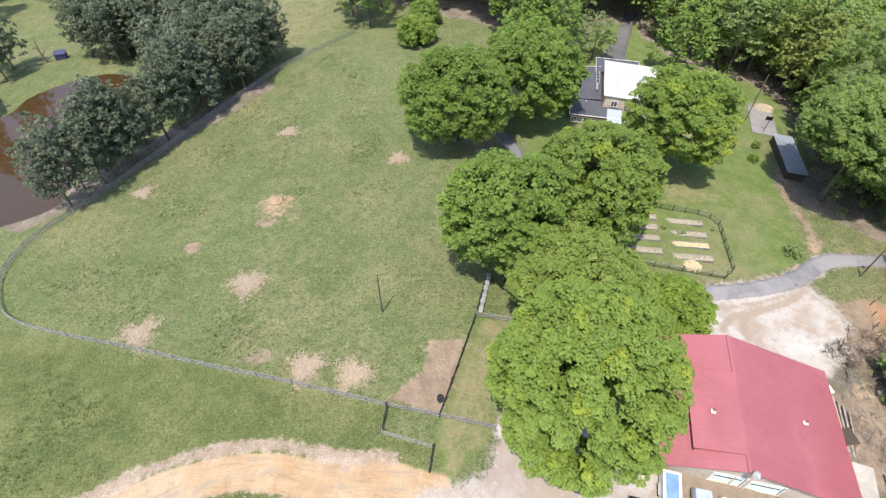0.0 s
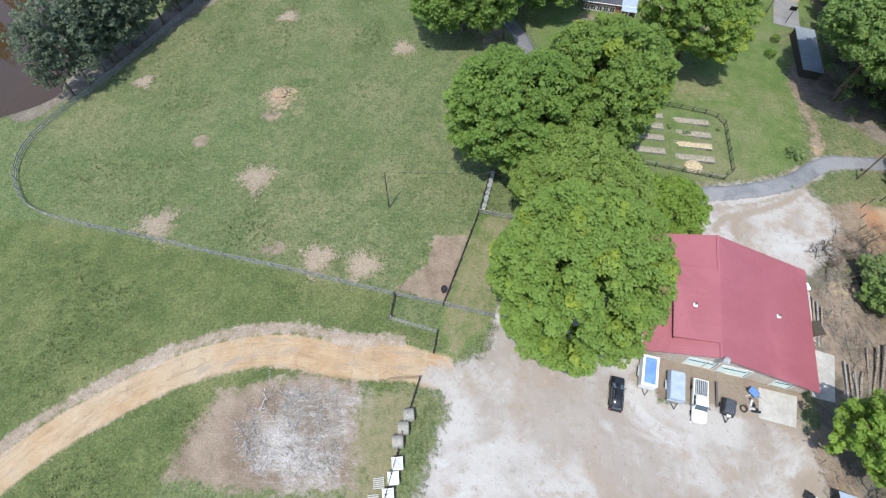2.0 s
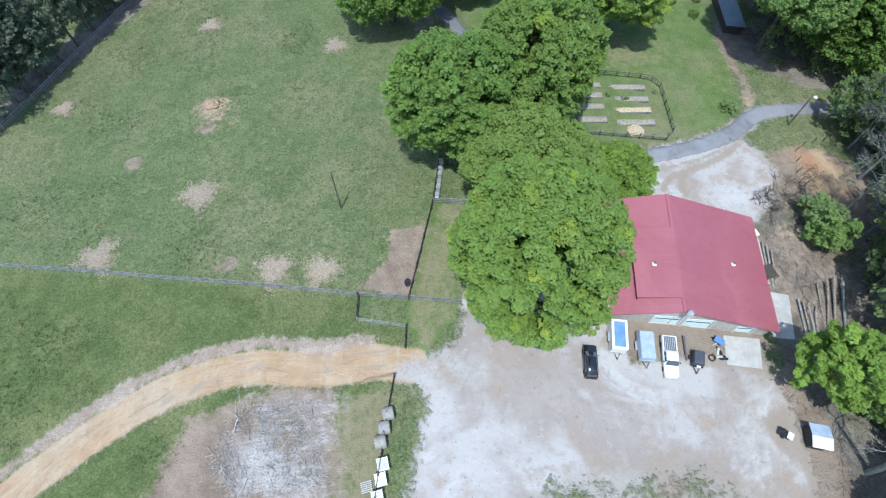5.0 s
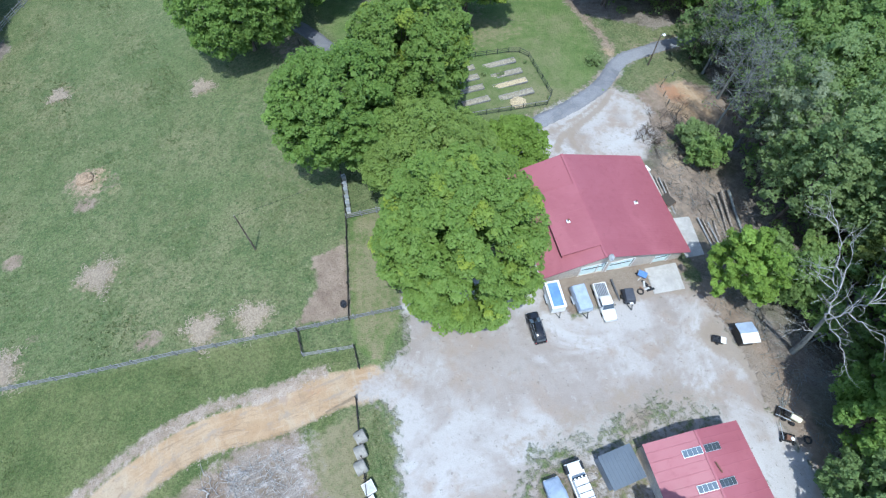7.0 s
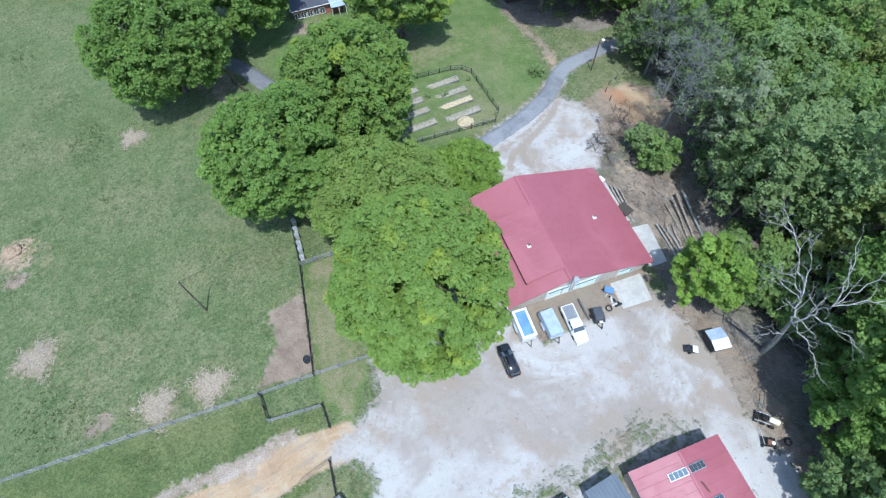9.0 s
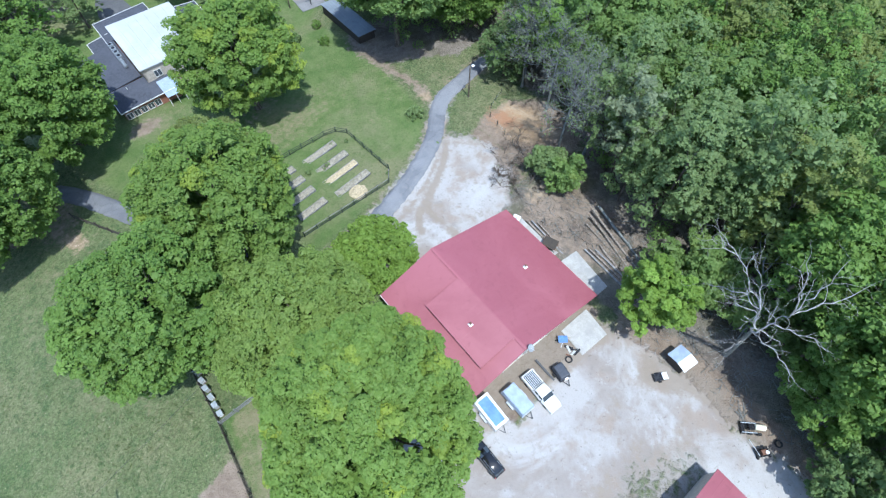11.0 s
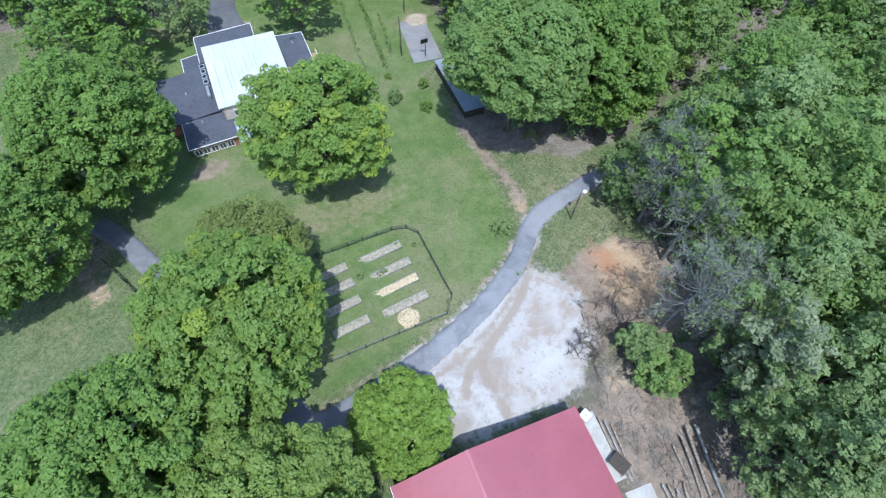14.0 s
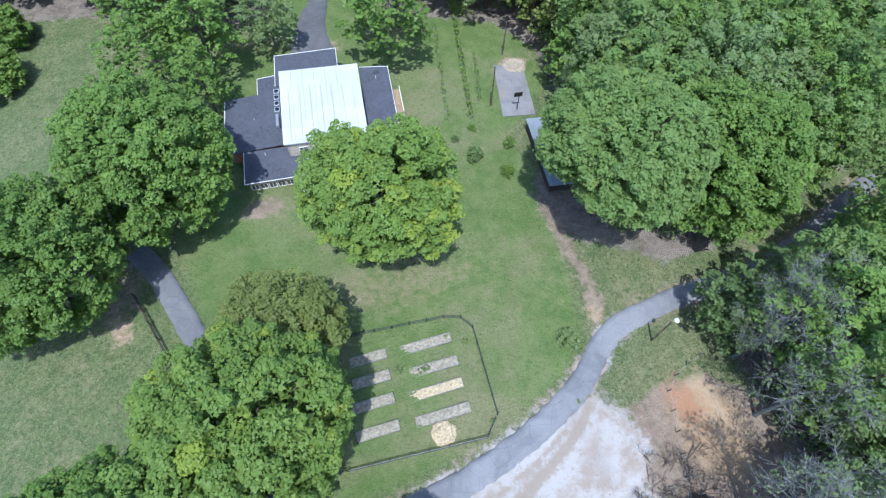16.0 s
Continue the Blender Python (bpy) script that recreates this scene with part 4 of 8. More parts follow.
# the large trees by the lot, the drive and the house: seed, x, y, height, radius, crown base, leaves, leaf size
BIG = [
    (11, 14.7, 31.0, 22.0, 10.2, 2.4, 125000, 0.22, LEAF_BRIGHT, "broad spreading oak with bright green spring leaves beside the gravel lot"),
    (12, 16.8, 44.9, 15.4, 9.6, 3.2, 80000, 0.22, LEAF_PALE, "bright green oak crowding against its larger neighbour"),
    (13, 8.4, 57.8, 19.6, 9.2, 3.2, 66000, 0.26, LEAF_OAK, "large dark green oak at the pasture fence"),
    (14, 21.5, 64.2, 20.6, 9.8, 2.4, 70000, 0.26, LEAF_BRIGHT, "tall full green oak beside the vegetable garden"),
    (15, 15.6, 101.6, 19.8, 10.6, 3.0, 62000, 0.28, LEAF_OAK, "large green oak shading the west side of the house"),
    (16, 0.6, 91.2, 19.3, 10.3, 2.6, 58000, 0.28, LEAF_OAK, "wide green oak at the edge of the pasture"),
    (17, 41.4, 86.3, 20.4, 9.1, 3.6, 60000, 0.26, LEAF_BRIGHT, "round bright green shade tree on the lawn before the house"),
    (18, 70.9, 80.9, 23.5, 10.2, 9.5, 62000, 0.27, LEAF_FRESH, "tall light green tree leaning over the narrow shed"),
    (19, 84.6, 77.2, 22.5, 10.2, 3.0, 52000, 0.3, LEAF_OAK, "tall green tree at the edge of the wood by the lane"),
    (20, 25.6, 74.2, 13.6, 7.0, 3.4, 30000, 0.25, LEAF_OLIVE, "olive green tree standing close behind the garden oak"),
]
for seed, x, y, h, r, b, lv, ls, lm, lab in BIG:
    plant("oak_tree", tree_meshes(seed, h, r, b, int(2.6 * r * r), lv, ls, 0.55, (0.85, 1.5), 0.08 if seed == 11 else 0.2 if seed == 17 else 0.13, 22, up=0.95, inner=0.15), lm, x, y, seed * 37, lab)

plant("small_tree", tree_meshes(31, 6.2, 5.7, 0.8, 84, 34000, 0.2, 0.2, (0.8, 1.2), 0.06, 10, ruffle=0.3), LEAF_LIME, 31.4, 47.9, 10, "low rounded tree with lime green leaves beside the barn")
plant("small_tree", tree_meshes(32, 12.6, 4.1, 2.4, 60, 19000, 0.22, 0.24, (0.6, 1.1), 0.38, 22, squash=0.6, ruffle=0.5, up=0.8), LEAF_LIME, 47.1, 16.6, 80, "tall loose bright green tree beside the concrete slab")
plant("small_tree", tree_meshes(33, 5.2, 2.7, 1.0, 30, 6000, 0.28, 0.16, (0.8, 1.2), 0.35, 8), LEAF_GREY, 61.0, 40.2, 150, "small grey-green tree on the clay bank")
plant("large_bush", tree_meshes(34, 7.5, 5.0, 0.2, 60, 9000, 0.36, 0.2, (1.0, 1.6), 0.14, 8), LEAF_BRIGHT, -10.0, 137.5, 0, "round light green bush standing alone in the pasture", "bush")
plant("large_bush", tree_meshes(35, 7.0, 4.2, 0.2, 50, 8000, 0.36, 0.2, (1.0, 1.6), 0.14, 8), LEAF_OAK, -8.5, 149.5, 0, "rounded green bush at the pasture's edge", "bush")

# woodland: shared shapes, planted on a loose grid
WOOD_LEAF, WOOD_FAR = [], []
for shapes, many, leaf in ((WOOD_LEAF, 8800, 0.29), (WOOD_FAR, 3200, 0.5)):
    for k, (h, r, n, lo, fl) in enumerate(((22, 6.1, 104, 0.34, 1.0), (23.5, 5.6, 92, 0.4, 1.1), (20.5, 6.5, 108, 0.32, 0.9), (22.5, 5.9, 88, 0.45, 1.0))):
        base = tree_meshes(50 + k, h, r, 4.0, n, many, leaf, 0.3, (0.65, 1.3), lo, 8, flat=fl, up=1.1, low=0.12, sprays=4, ruffle=0.5)
        for lm, nm in ((LEAF_OAK, "green"), (LEAF_DARK, "dark green"), (LEAF_FRESH, "light green"), (LEAF_GREY, "grey-green"), (LEAF_OLIVE, "olive green")):
            crown = base[1].copy()
            crown.materials.clear()
            crown.materials.append(lm)
            shapes.append((base[0], crown, lm, nm))
PINES = [tree_meshes(70 + k, h, r, h * 0.14, 64, 5200, 0.34, 0.24, (0.7, 1.2), 0.45, 14, squash=0.55, up=0.4, sprays=4, ruffle=0.6) for k, (h, r) in enumerate(((16, 4.2), (17.5, 3.9), (15, 4.5)))]


def scatter(polys, gap, seed, keep, jitter=0.38):
    rng = random.Random(seed)
    out = []
    for poly in polys:
        xs, ys = [p[0] for p in poly], [p[1] for p in poly]
        row, yy = 0, max(min(ys), -40)
        while yy < min(max(ys), 230):
            xx = max(min(xs), -140) + (gap / 2 if row % 2 else 0)
            while xx < min(max(xs), 190):
                px, py = xx + rng.uniform(-jitter, jitter) * gap, yy + rng.uniform(-jitter, jitter) * gap
                if inside(np.array([px]), np.array([py]), poly)[0] > 1.5 and keep(px, py):
                    out.append((px, py))
                xx += gap
            yy += gap * 0.87
            row += 1
    return out


def in_sight(px, py):
    """Within the stretch of land that the flight overlooks."""
    if px > 60 and py < 70 and px > 118 + (py + 20) * 0.55:
        return False
    if py > 150 and px > 165:
        return False
    return py > -26 and px < 168 and py < 205


BARE = ((76.6, 55.2, 19.0), (80.2, 57.0, 19.5), (66.0, 41.0, 21.0), (74.4, 48.4, 20.0), (69.0, 37.6, 19.0))
rng_wood = random.Random(8)
spots = []
for x, y in scatter(FORESTS, 7.1, 5, in_sight):
    if 57 < y < 76 and abs(y - 0.8 - np.interp(x, [70, 85, 96, 108, 120], [64.6, 64.8, 66.2, 69.3, 73])) < (5 if x < 84 else 3.0):
        continue
    if math.hypot(x - 72.6, y - 80.6) < 7 or math.hypot(x - 84, y - 77.6) < 7 or any(math.hypot(x - a, y - b) < 4.2 for a, b, _ in BARE) or math.hypot(x - 66, y - 31.6) < 4:
        continue
    # nearest to the barn and the lane first
    spots.append((math.hypot(x - 62, y - 50) + (0 if y < 120 else 12), x, y))
spots.sort()
for i, (far, x, y) in enumerate(spots[:270]):
    shade = rng_wood.choice((0, 0, 2, 2, 2, 2, 3, 3, 3, 4) if y < 60 else (0, 0, 0, 2, 2, 2, 3, 3, 4))
    if (x > 90 and y > 40) or (66 < x and 35 < y < 66):
        shade = rng_wood.choice((0, 2, 0, 2, 3, 2))
    tm = (WOOD_LEAF if i < 105 else WOOD_FAR)[rng_wood.randrange(4) * 5 + shade]
    plant("woodland_tree", tm, tm[2], x, y, rng_wood.uniform(0, 360), "tall %s broadleaf tree in the dense woodland" % tm[3], "tree", "woodland trees", rng_wood.uniform(0.92, 1.15), tall=rng_wood.uniform(0.86, 1.04))
far_v, far_f, far_n = [], [], 0
rng_far = np.random.default_rng(6)
for far, x, y in spots[270:]:
    c, r = crown_clumps(rng_far, rng_far.uniform(19, 24), rng_far.uniform(5, 6.4), 5.0, 34, 0.3, (1.1, 2.0))
    v, f, _ = leaf_cloud(rng_far, c, r, 850, 1.1, up=0.9)
    far_v.append(v + np.array([x, y, ground_z(x, y) - 0.2]))
    far_f.append(f + far_n)
    far_n += len(v)
if far_v:
    tagged(link("far_woods", quads_mesh("far_woods", np.concatenate(far_v), np.concatenate(far_f)), LEAF_OAK), "distant green woodland canopy", "woods", kind="stuff")

# saplings and bushes between the trunks and along the wood's edge
rng_low = np.random.default_rng(16)
low_v, low_n = [], 0
for x, y in scatter(FORESTS, 5.0, 15, lambda a, b: in_sight(a, b) and a < 112 and b < 150):
    if 57 < y < 76 and x > 68 and abs(y - 0.8 - np.interp(x, [70, 85, 96, 108, 120], [64.6, 64.8, 66.2, 69.3, 73])) < 4:
        continue
    k = rng_low.integers(3, 6)
    h = rng_low.uniform(1.5, 8.5)
    c = rng_low.normal(size=(k, 3)) * np.array([1.0, 1.0, 0.3]) + np.stack([np.zeros(k), np.zeros(k), np.linspace(0.5, h, k)], 1)
    v, f, _ = leaf_cloud(rng_low, c, rng_low.uniform(0.7, 1.5, k), 240, 0.3, up=1.0)
    low_v.append(v + np.array([x, y, ground_z(x, y)]))
low_v = np.concatenate(low_v)
tagged(link("undergrowth", quads_mesh("undergrowth", low_v, np.arange(len(low_v)).reshape(-1, 3)), LEAF_FRESH), "young green saplings and bushes filling the wood's floor", "undergrowth", kind="stuff")

# trees that stand apart round the house and along the far field
for i, (x, y, s, k) in enumerate([(53.5, 124, 1.25, 0), (24.5, 128, 1.0, 0), (16.5, 126.5, 1.0, 0), (20, 137, 1.1, 1), (35, 131, 0.7, 3), (14, 145, 1.1, 0), (28, 141, 1.0, 3), (-24, 150, 1.1, 0),
        (-30, 158, 1.2, 1), (-22, 162, 1.1, 0),  (77, 59.8, 0.72, 1), (83.5, 60.8, 0.7, 1), (82, 108, 0.9, 0), (23, 118, 0.7, 0)]):
    tm = WOOD_FAR[(i % 4) * 5 + k]
    plant("broadleaf_tree", tm, tm[2], x, y, i * 71, "%s broadleaf tree with a dense uneven crown" % tm[3], "tree", "", s, tall=0.74)

LOW = tree_meshes(95, 6.5, 3.2, 0.6, 34, 4200, 0.28, 0.12, (0.6, 1.2), 0.5, 10, up=0.9)
for i, (x, y, k) in enumerate(((54.5, 12.5, 0.9), (56.5, 8, 1.1), (55.5, 17, 1.0), (57.5, 2, 1.2), (54.2, -2.5, 0.9), (58, 13, 1.3), (52.6, -8, 1.0), (60.5, 36.5, 0.9))):
    plant("sapling", LOW, LEAF_FRESH, x, y, i * 83, "low bushy green sapling at the edge of the wood", "tree", "saplings at the wood's edge", k)
SLIM = tree_meshes(97, 20.5, 4.0, 4.5, 60, 6500, 0.25, 0.2, (0.5, 1.0), 0.6, 24, up=0.8, ruffle=0.6)
for x, y, lm, k, lab in ((66.0, 31.6, LEAF_SILVER, 1.0, "slender pale silver-green tree at the wood's edge"), (63.6, 28.4, LEAF_GREY, 0.8, "slender grey-green tree at the wood's edge"), (68.6, 36.4, LEAF_GREY, 0.9, "slender grey-green tree behind the clay bank")):
    plant("slender_tree", (SLIM[0], SLIM[1].copy()), lm, x, y, x * 40, lab, "tree", "", k)
# high crowns, mostly out of view, added to shade the yard's edge
HIGH = [tree_meshes(85 + k, h, r, 10.0, 36, 6200, 0.36, 0.32, (1.0, 1.9), 0.35, 10, up=0.75) for k, (h, r) in enumerate(((22, 5.6), (20, 6.0)))]
for i, (x, y) in enumerate(((53, -0.5), (51.5, -7), (56, -4.5), (48.8, -12), (59, 4.5), (48, -18), (50.2, -4.4), (55, -12))):
    plant("broadleaf_tree", HIGH[i % 2], LEAF_OAK, x, y, i * 77, "tall green tree with a high crown, added to shade the yard's edge")

GROVE = [[(-70.6, 76), (-68.0, 75), (-58.4, 97), (-50.5, 112), (-56, 116), (-64.5, 98)], [(-60, 99), (-50.5, 114), (-42, 129), (-44.5, 136), (-53, 146), (-66, 138), (-69, 118)], [(-98, 129), (-86, 126), (-72, 130), (-62, 142), (-66, 168), (-90, 162), (-100, 142)]]
for i, (x, y) in enumerate(scatter(GROVE, 4.3, 9, lambda a, b: True, 0.3) + [(-117, 108), (-120, 116), (-122, 100), (-124, 126), (-112, 121), (-115, 128), (-110, 104), (-69.9, 73.2), (-68.6, 77.0), (-67.2, 80.6), (-65.8, 84), (-68.4, 84.6), (-64.2, 87.5), (-66.8, 89), (-62.6, 91), (-60.6, 95.5), (-58.6, 100), (-55.6, 106)]):
    plant("pine_tree", PINES[i % 3], LEAF_PINE, x, y, i * 53, "grey-green loblolly pine with a bare lower trunk by the pond", "tree", "pines by the pond", 0.85 + 0.3 * ((i * 7) % 10) / 10)
for i, (x, y) in enumerate([(-150, 170), (-160, 182), (-140, 186), (-128, 176), (-170, 160), (-155, 196), (-120, 190), (-108, 182), (-175, 175), (-98, 178)]):
    tm = WOOD_FAR[(i % 4) * 5 + 1]
    plant("broadleaf_tree", tm, tm[2], x, y, i * 31, "distant dark green tree beyond the pond", "tree", "", 1.0, tall=0.75)

# ---- buildings ----
def frame_of(x, y, z, ux, uy):
    """A pose at a corner with local y along (ux, uy)."""
    return pose(x, y, z, 0, 0, math.degrees(math.atan2(uy, ux)) - 90)


def put(name, x, y, z, ux, uy, label, category):
    ob = new(name)
    ob.matrix_basis = frame_of(x, y, z, ux, uy)
    return tagged(ob, label, category)


def ribbed(corners, thick, rib=0.45, height=0.035):
    """A roof sheet with raised seams running from its first edge to its opposite edge."""
    a, b, c, d = (Vector(p) for p in corners)
    bm = bmesh.new()
    width = (b - a).length
    n = max(2, int(width / rib))
    nrm = (b - a).cross(d - a).normalized()
    if nrm.z < 0:
        nrm = -nrm
    steps = [(0.0, 0.0)]
    for i in range(1, n):
        steps += [(i / n - 0.045 / width, 0.0), (i / n - 0.025 / width, height), (i / n + 0.025 / width, height), (i / n + 0.045 / width, 0.0)]
    steps.append((1.0, 0.0))
    rows = []
    for s, h in steps:
        p, q = a + (b - a) * s, d + (c - d) * s
        rows.append([bm.verts.new(p + nrm * h), bm.verts.new(q + nrm * h), bm.verts.new(q - nrm * thick), bm.verts.new(p - nrm * thick)])
    for r, s in zip(rows[:-1], rows[1:]):
        for k in range(4):
            bm.faces.new((r[k], r[(k + 1) % 4], s[(k + 1) % 4], s[k]))
    bm.faces.new(rows[0])
    bm.faces.new(rows[-1][::-1])
    bmesh.ops.recalc_face_normals(bm, faces=bm.faces)
    return bm


def wall_run(a, b, low, high_a, high_b, thick=0.2, openings=()):
    """A wall from a to b (local x, y) with its top from high_a to high_b, and openings (start, end, sill, head) cut through."""
    a, b = Vector((*a, 0)), Vector((*b, 0))
    length = (b - a).length
    d = (b - a) / length
    n = Vector((-d.y, d.x, 0)) * thick
    bm = bmesh.new()

    def block(s0, s1, z0, z1a, z1b):
        if s1 - s0 < 0.01:
            return
        p, q = a + d * s0, a + d * s1
        lo = [p, q, q + n, p + n]
        vs = [bm.verts.new((v.x, v.y, z0)) for v in lo] + [bm.verts.new((v.x, v.y, z)) for v, z in zip(lo, (z1a, z1b, z1b, z1a))]
        for f in ((0, 3, 2, 1), (4, 5, 6, 7), (0, 1, 5, 4), (1, 2, 6, 5), (2, 3, 7, 6), (3, 0, 4, 7)):
            bm.faces.new([vs[k] for k in f])

    top = lambda s: high_a + (high_b - high_a) * s / length
    at = 0.0
    for s0, s1, sill, head in sorted(openings):
        block(at, s0, low, top(at), top(s0))
        if sill > low:
            block(s0, s1, low, sill, sill)
        block(s0, s1, head, top(s0), top(s1))
        at = s1
    block(at, length, low, top(at), top(length))
    bmesh.ops.remove_doubles(bm, verts=bm.verts, dist=0.001)
    return bm


def window(parent, size, at, turn, name="window"):
    """A framed pane set in a wall, facing local -y."""
    w, h = size
    bm = bmesh.new()
    for dx, dz, sx, sz in ((-w / 2, 0, 0.08, h), (w / 2, 0, 0.08, h), (0, -h / 2, w, 0.08), (0, h / 2, w, 0.08), (0, 0, 0.05, h)):
        add_box(bm, (sx, 0.1, sz), (dx, 0, dz))
    win = part(name, bm, M_WHITE, parent, m=pose(*at, 0, 0, turn))
    part("pane", box((w, 0.03, h), (0, 0.02, 0)), M_GLASS, win)
    return win


def build_barn():
    barn = put("barn", 32.2, 24.9, 0, 0.182, 0.983, "large barn workshop with a red steel roof and pale garage doors", "barn")
    L, E, W = 16.4, 13.0, 7.9
    ridge, ee, we = 4.97, 0.98, 2.55
    low = -3.4
    o = 0.35
    ke, kw = (ridge - ee) / E, (ridge - we) / W
    part("roof", ribbed([(E + o, -o, ee - o * ke), (E + o, L + o, ee - o * ke), (0, L + o, ridge), (0, -o, ridge)], 0.1, 0.9, 0.006), M_ROOF_RED, barn, "faded red ribbed steel roof")
    part("roof", ribbed([(0, -o, ridge), (0, L + o, ridge), (-W - o, L + o, we - o * kw), (-W - o, -o, we - o * kw)], 0.1, 0.9, 0.006), M_ROOF_RED, barn, "faded red ribbed steel roof")
    # flatter upper roof laid over the west slope
    x0, y0, y1 = -5.2, 1.5, 11.4
    zl = ridge - 5.2 * kw + 0.8
    up = part("upper_roof", ribbed([(-0.05, y0, ridge + 0.09), (-0.05, y1, ridge + 0.09), (x0, y1, zl), (x0, y0, zl)], 0.09, 0.9, 0.006), M_ROOF_RED, barn, "raised red steel roof section with an open dark edge")
    # black strip in the open edge, standing in for the shade inside it
    part("gap_shade", box((0.05, y1 - y0, 0.55), (x0 + 0.12, (y0 + y1) / 2, zl - 0.36)), M_BLACK, up)
    part("ridge_cap", box((0.34, L + 2 * o, 0.05), (0, L / 2, ridge + 0.05), 0.015), M_ROOF_RED, barn)
    for xe, ze in ((E + o, ee - o * ke), (-W - o, we - o * kw)):
        part("gutter", box((0.12, L + 2 * o, 0.12), (xe, L / 2, ze - 0.08), 0.02), M_REDPAINT if xe > 0 else M_WHITE, barn)
    # gable walls and side walls; the south wall has three door openings
    lift = -0.1
    part("wall", wall_run((-W + 0.15, 0.25), (0, 0.25), low, we + lift, ridge + lift, 0.2, [(5.4, 7.7, -0.5, 1.95)]), M_BEIGE, barn, "beige metal siding")
    part("wall", wall_run((0, 0.25), (E - 0.15, 0.25), low, ridge + lift, ee + lift, 0.2, [(0.05, 1.1, -0.5, 1.95), (1.7, 5.2, -0.9, 1.6), (8.6, 10.8, -1.6, 0.6)]), M_BEIGE, barn, "beige metal siding")
    part("wall", wall_run((E - 0.15, 0.25), (E - 0.15, L - 0.25), low, ee + lift, ee + lift), M_BEIGE, barn)
    part("wall", wall_run((-W + 0.15, L - 0.25), (-W + 0.15, 0.25), low, we + lift, we + lift), M_BEIGE, barn)
    part("wall", wall_run((E - 0.15, L - 0.25), (0, L - 0.25), low, ee + lift, ridge + lift, 0.2, [(4, 6.5, -2.5, -0.1)]), M_BEIGE, barn)
    part("wall", wall_run((0, L - 0.25), (-W + 0.15, L - 0.25), low, ridge + lift, we + lift), M_BEIGE, barn)

    def garage_door(xa, xb, sill, head):
        bm = bmesh.new()
        n = 4
        for k in range(n):
            h = (head - sill) / n
            add_box(bm, (xb - xa - 0.06, 0.06, h - 0.03), ((xa + xb) / 2, 0, sill + h * (k + 0.5)), 0.012)
        d = part("garage_door", bm, M_CYAN, barn, "pale green-white sectional garage door", m=pose(0, 0.36, 0))
        part("window_strip", box((xb - xa - 0.5, 0.03, 0.22), ((xa + xb) / 2, -0.045, sill + (head - sill) * 0.62), 0.01), M_GLASS, d)
        bm = bmesh.new()
        for dx, dz, sx, sz in ((xa - 0.06, (sill + head) / 2, 0.12, head - sill), (xb + 0.06, (sill + head) / 2, 0.12, head - sill), ((xa + xb) / 2, head + 0.06, xb - xa + 0.24, 0.12)):
            add_box(bm, (sx, 0.06, sz), (dx, 0.21, dz), 0.01)
        part("door_trim", bm, M_WHITE, barn)

    garage_door(-2.35, 1.1, -0.5, 1.95)
    garage_door(1.7, 5.2, -0.9, 1.6)
    garage_door(8.6, 10.8, -1.6, 0.6)
    # roof vents: a flashing plate, a short pipe and a cap
    for vx, vy in ((-2.8, 6.0), (8.4, 8.0)):
        vz = ridge + 0.12 - (vx * ke if vx > 0 else -vx * (ridge + 0.09 - zl) / 5.2 - 0.08)
        v = part("roof_vent", tube(0.09, 0.09, 0.5, (0, 0, 0.2), sides=12), M_STEEL, barn, m=pose(vx, vy, vz))
        part("flashing", box((0.5, 0.5, 0.03), (0, 0, 0.0), 0.01), M_WHITE, v)
        part("cap", tube(0.16, 0.04, 0.12, (0, 0, 0.5), sides=12), M_RUST, v)
    # satellite dish at the south gable
    dish = part("satellite_dish", lathe([(0.02, 0.0), (0.2, 0.03), (0.36, 0.09), (0.45, 0.16), (0.47, 0.17), (0.36, 0.07), (0.2, 0.0), (0.02, -0.03)], 20), M_DISH, barn, m=pose(0.45, -0.5, ridge + 0.05, 38, 0, 20))
    part("arm", box((0.04, 0.04, 0.55), (0, -0.2, 0.25), 0.0, (35, 0, 0)), M_STEEL, dish)


build_barn()


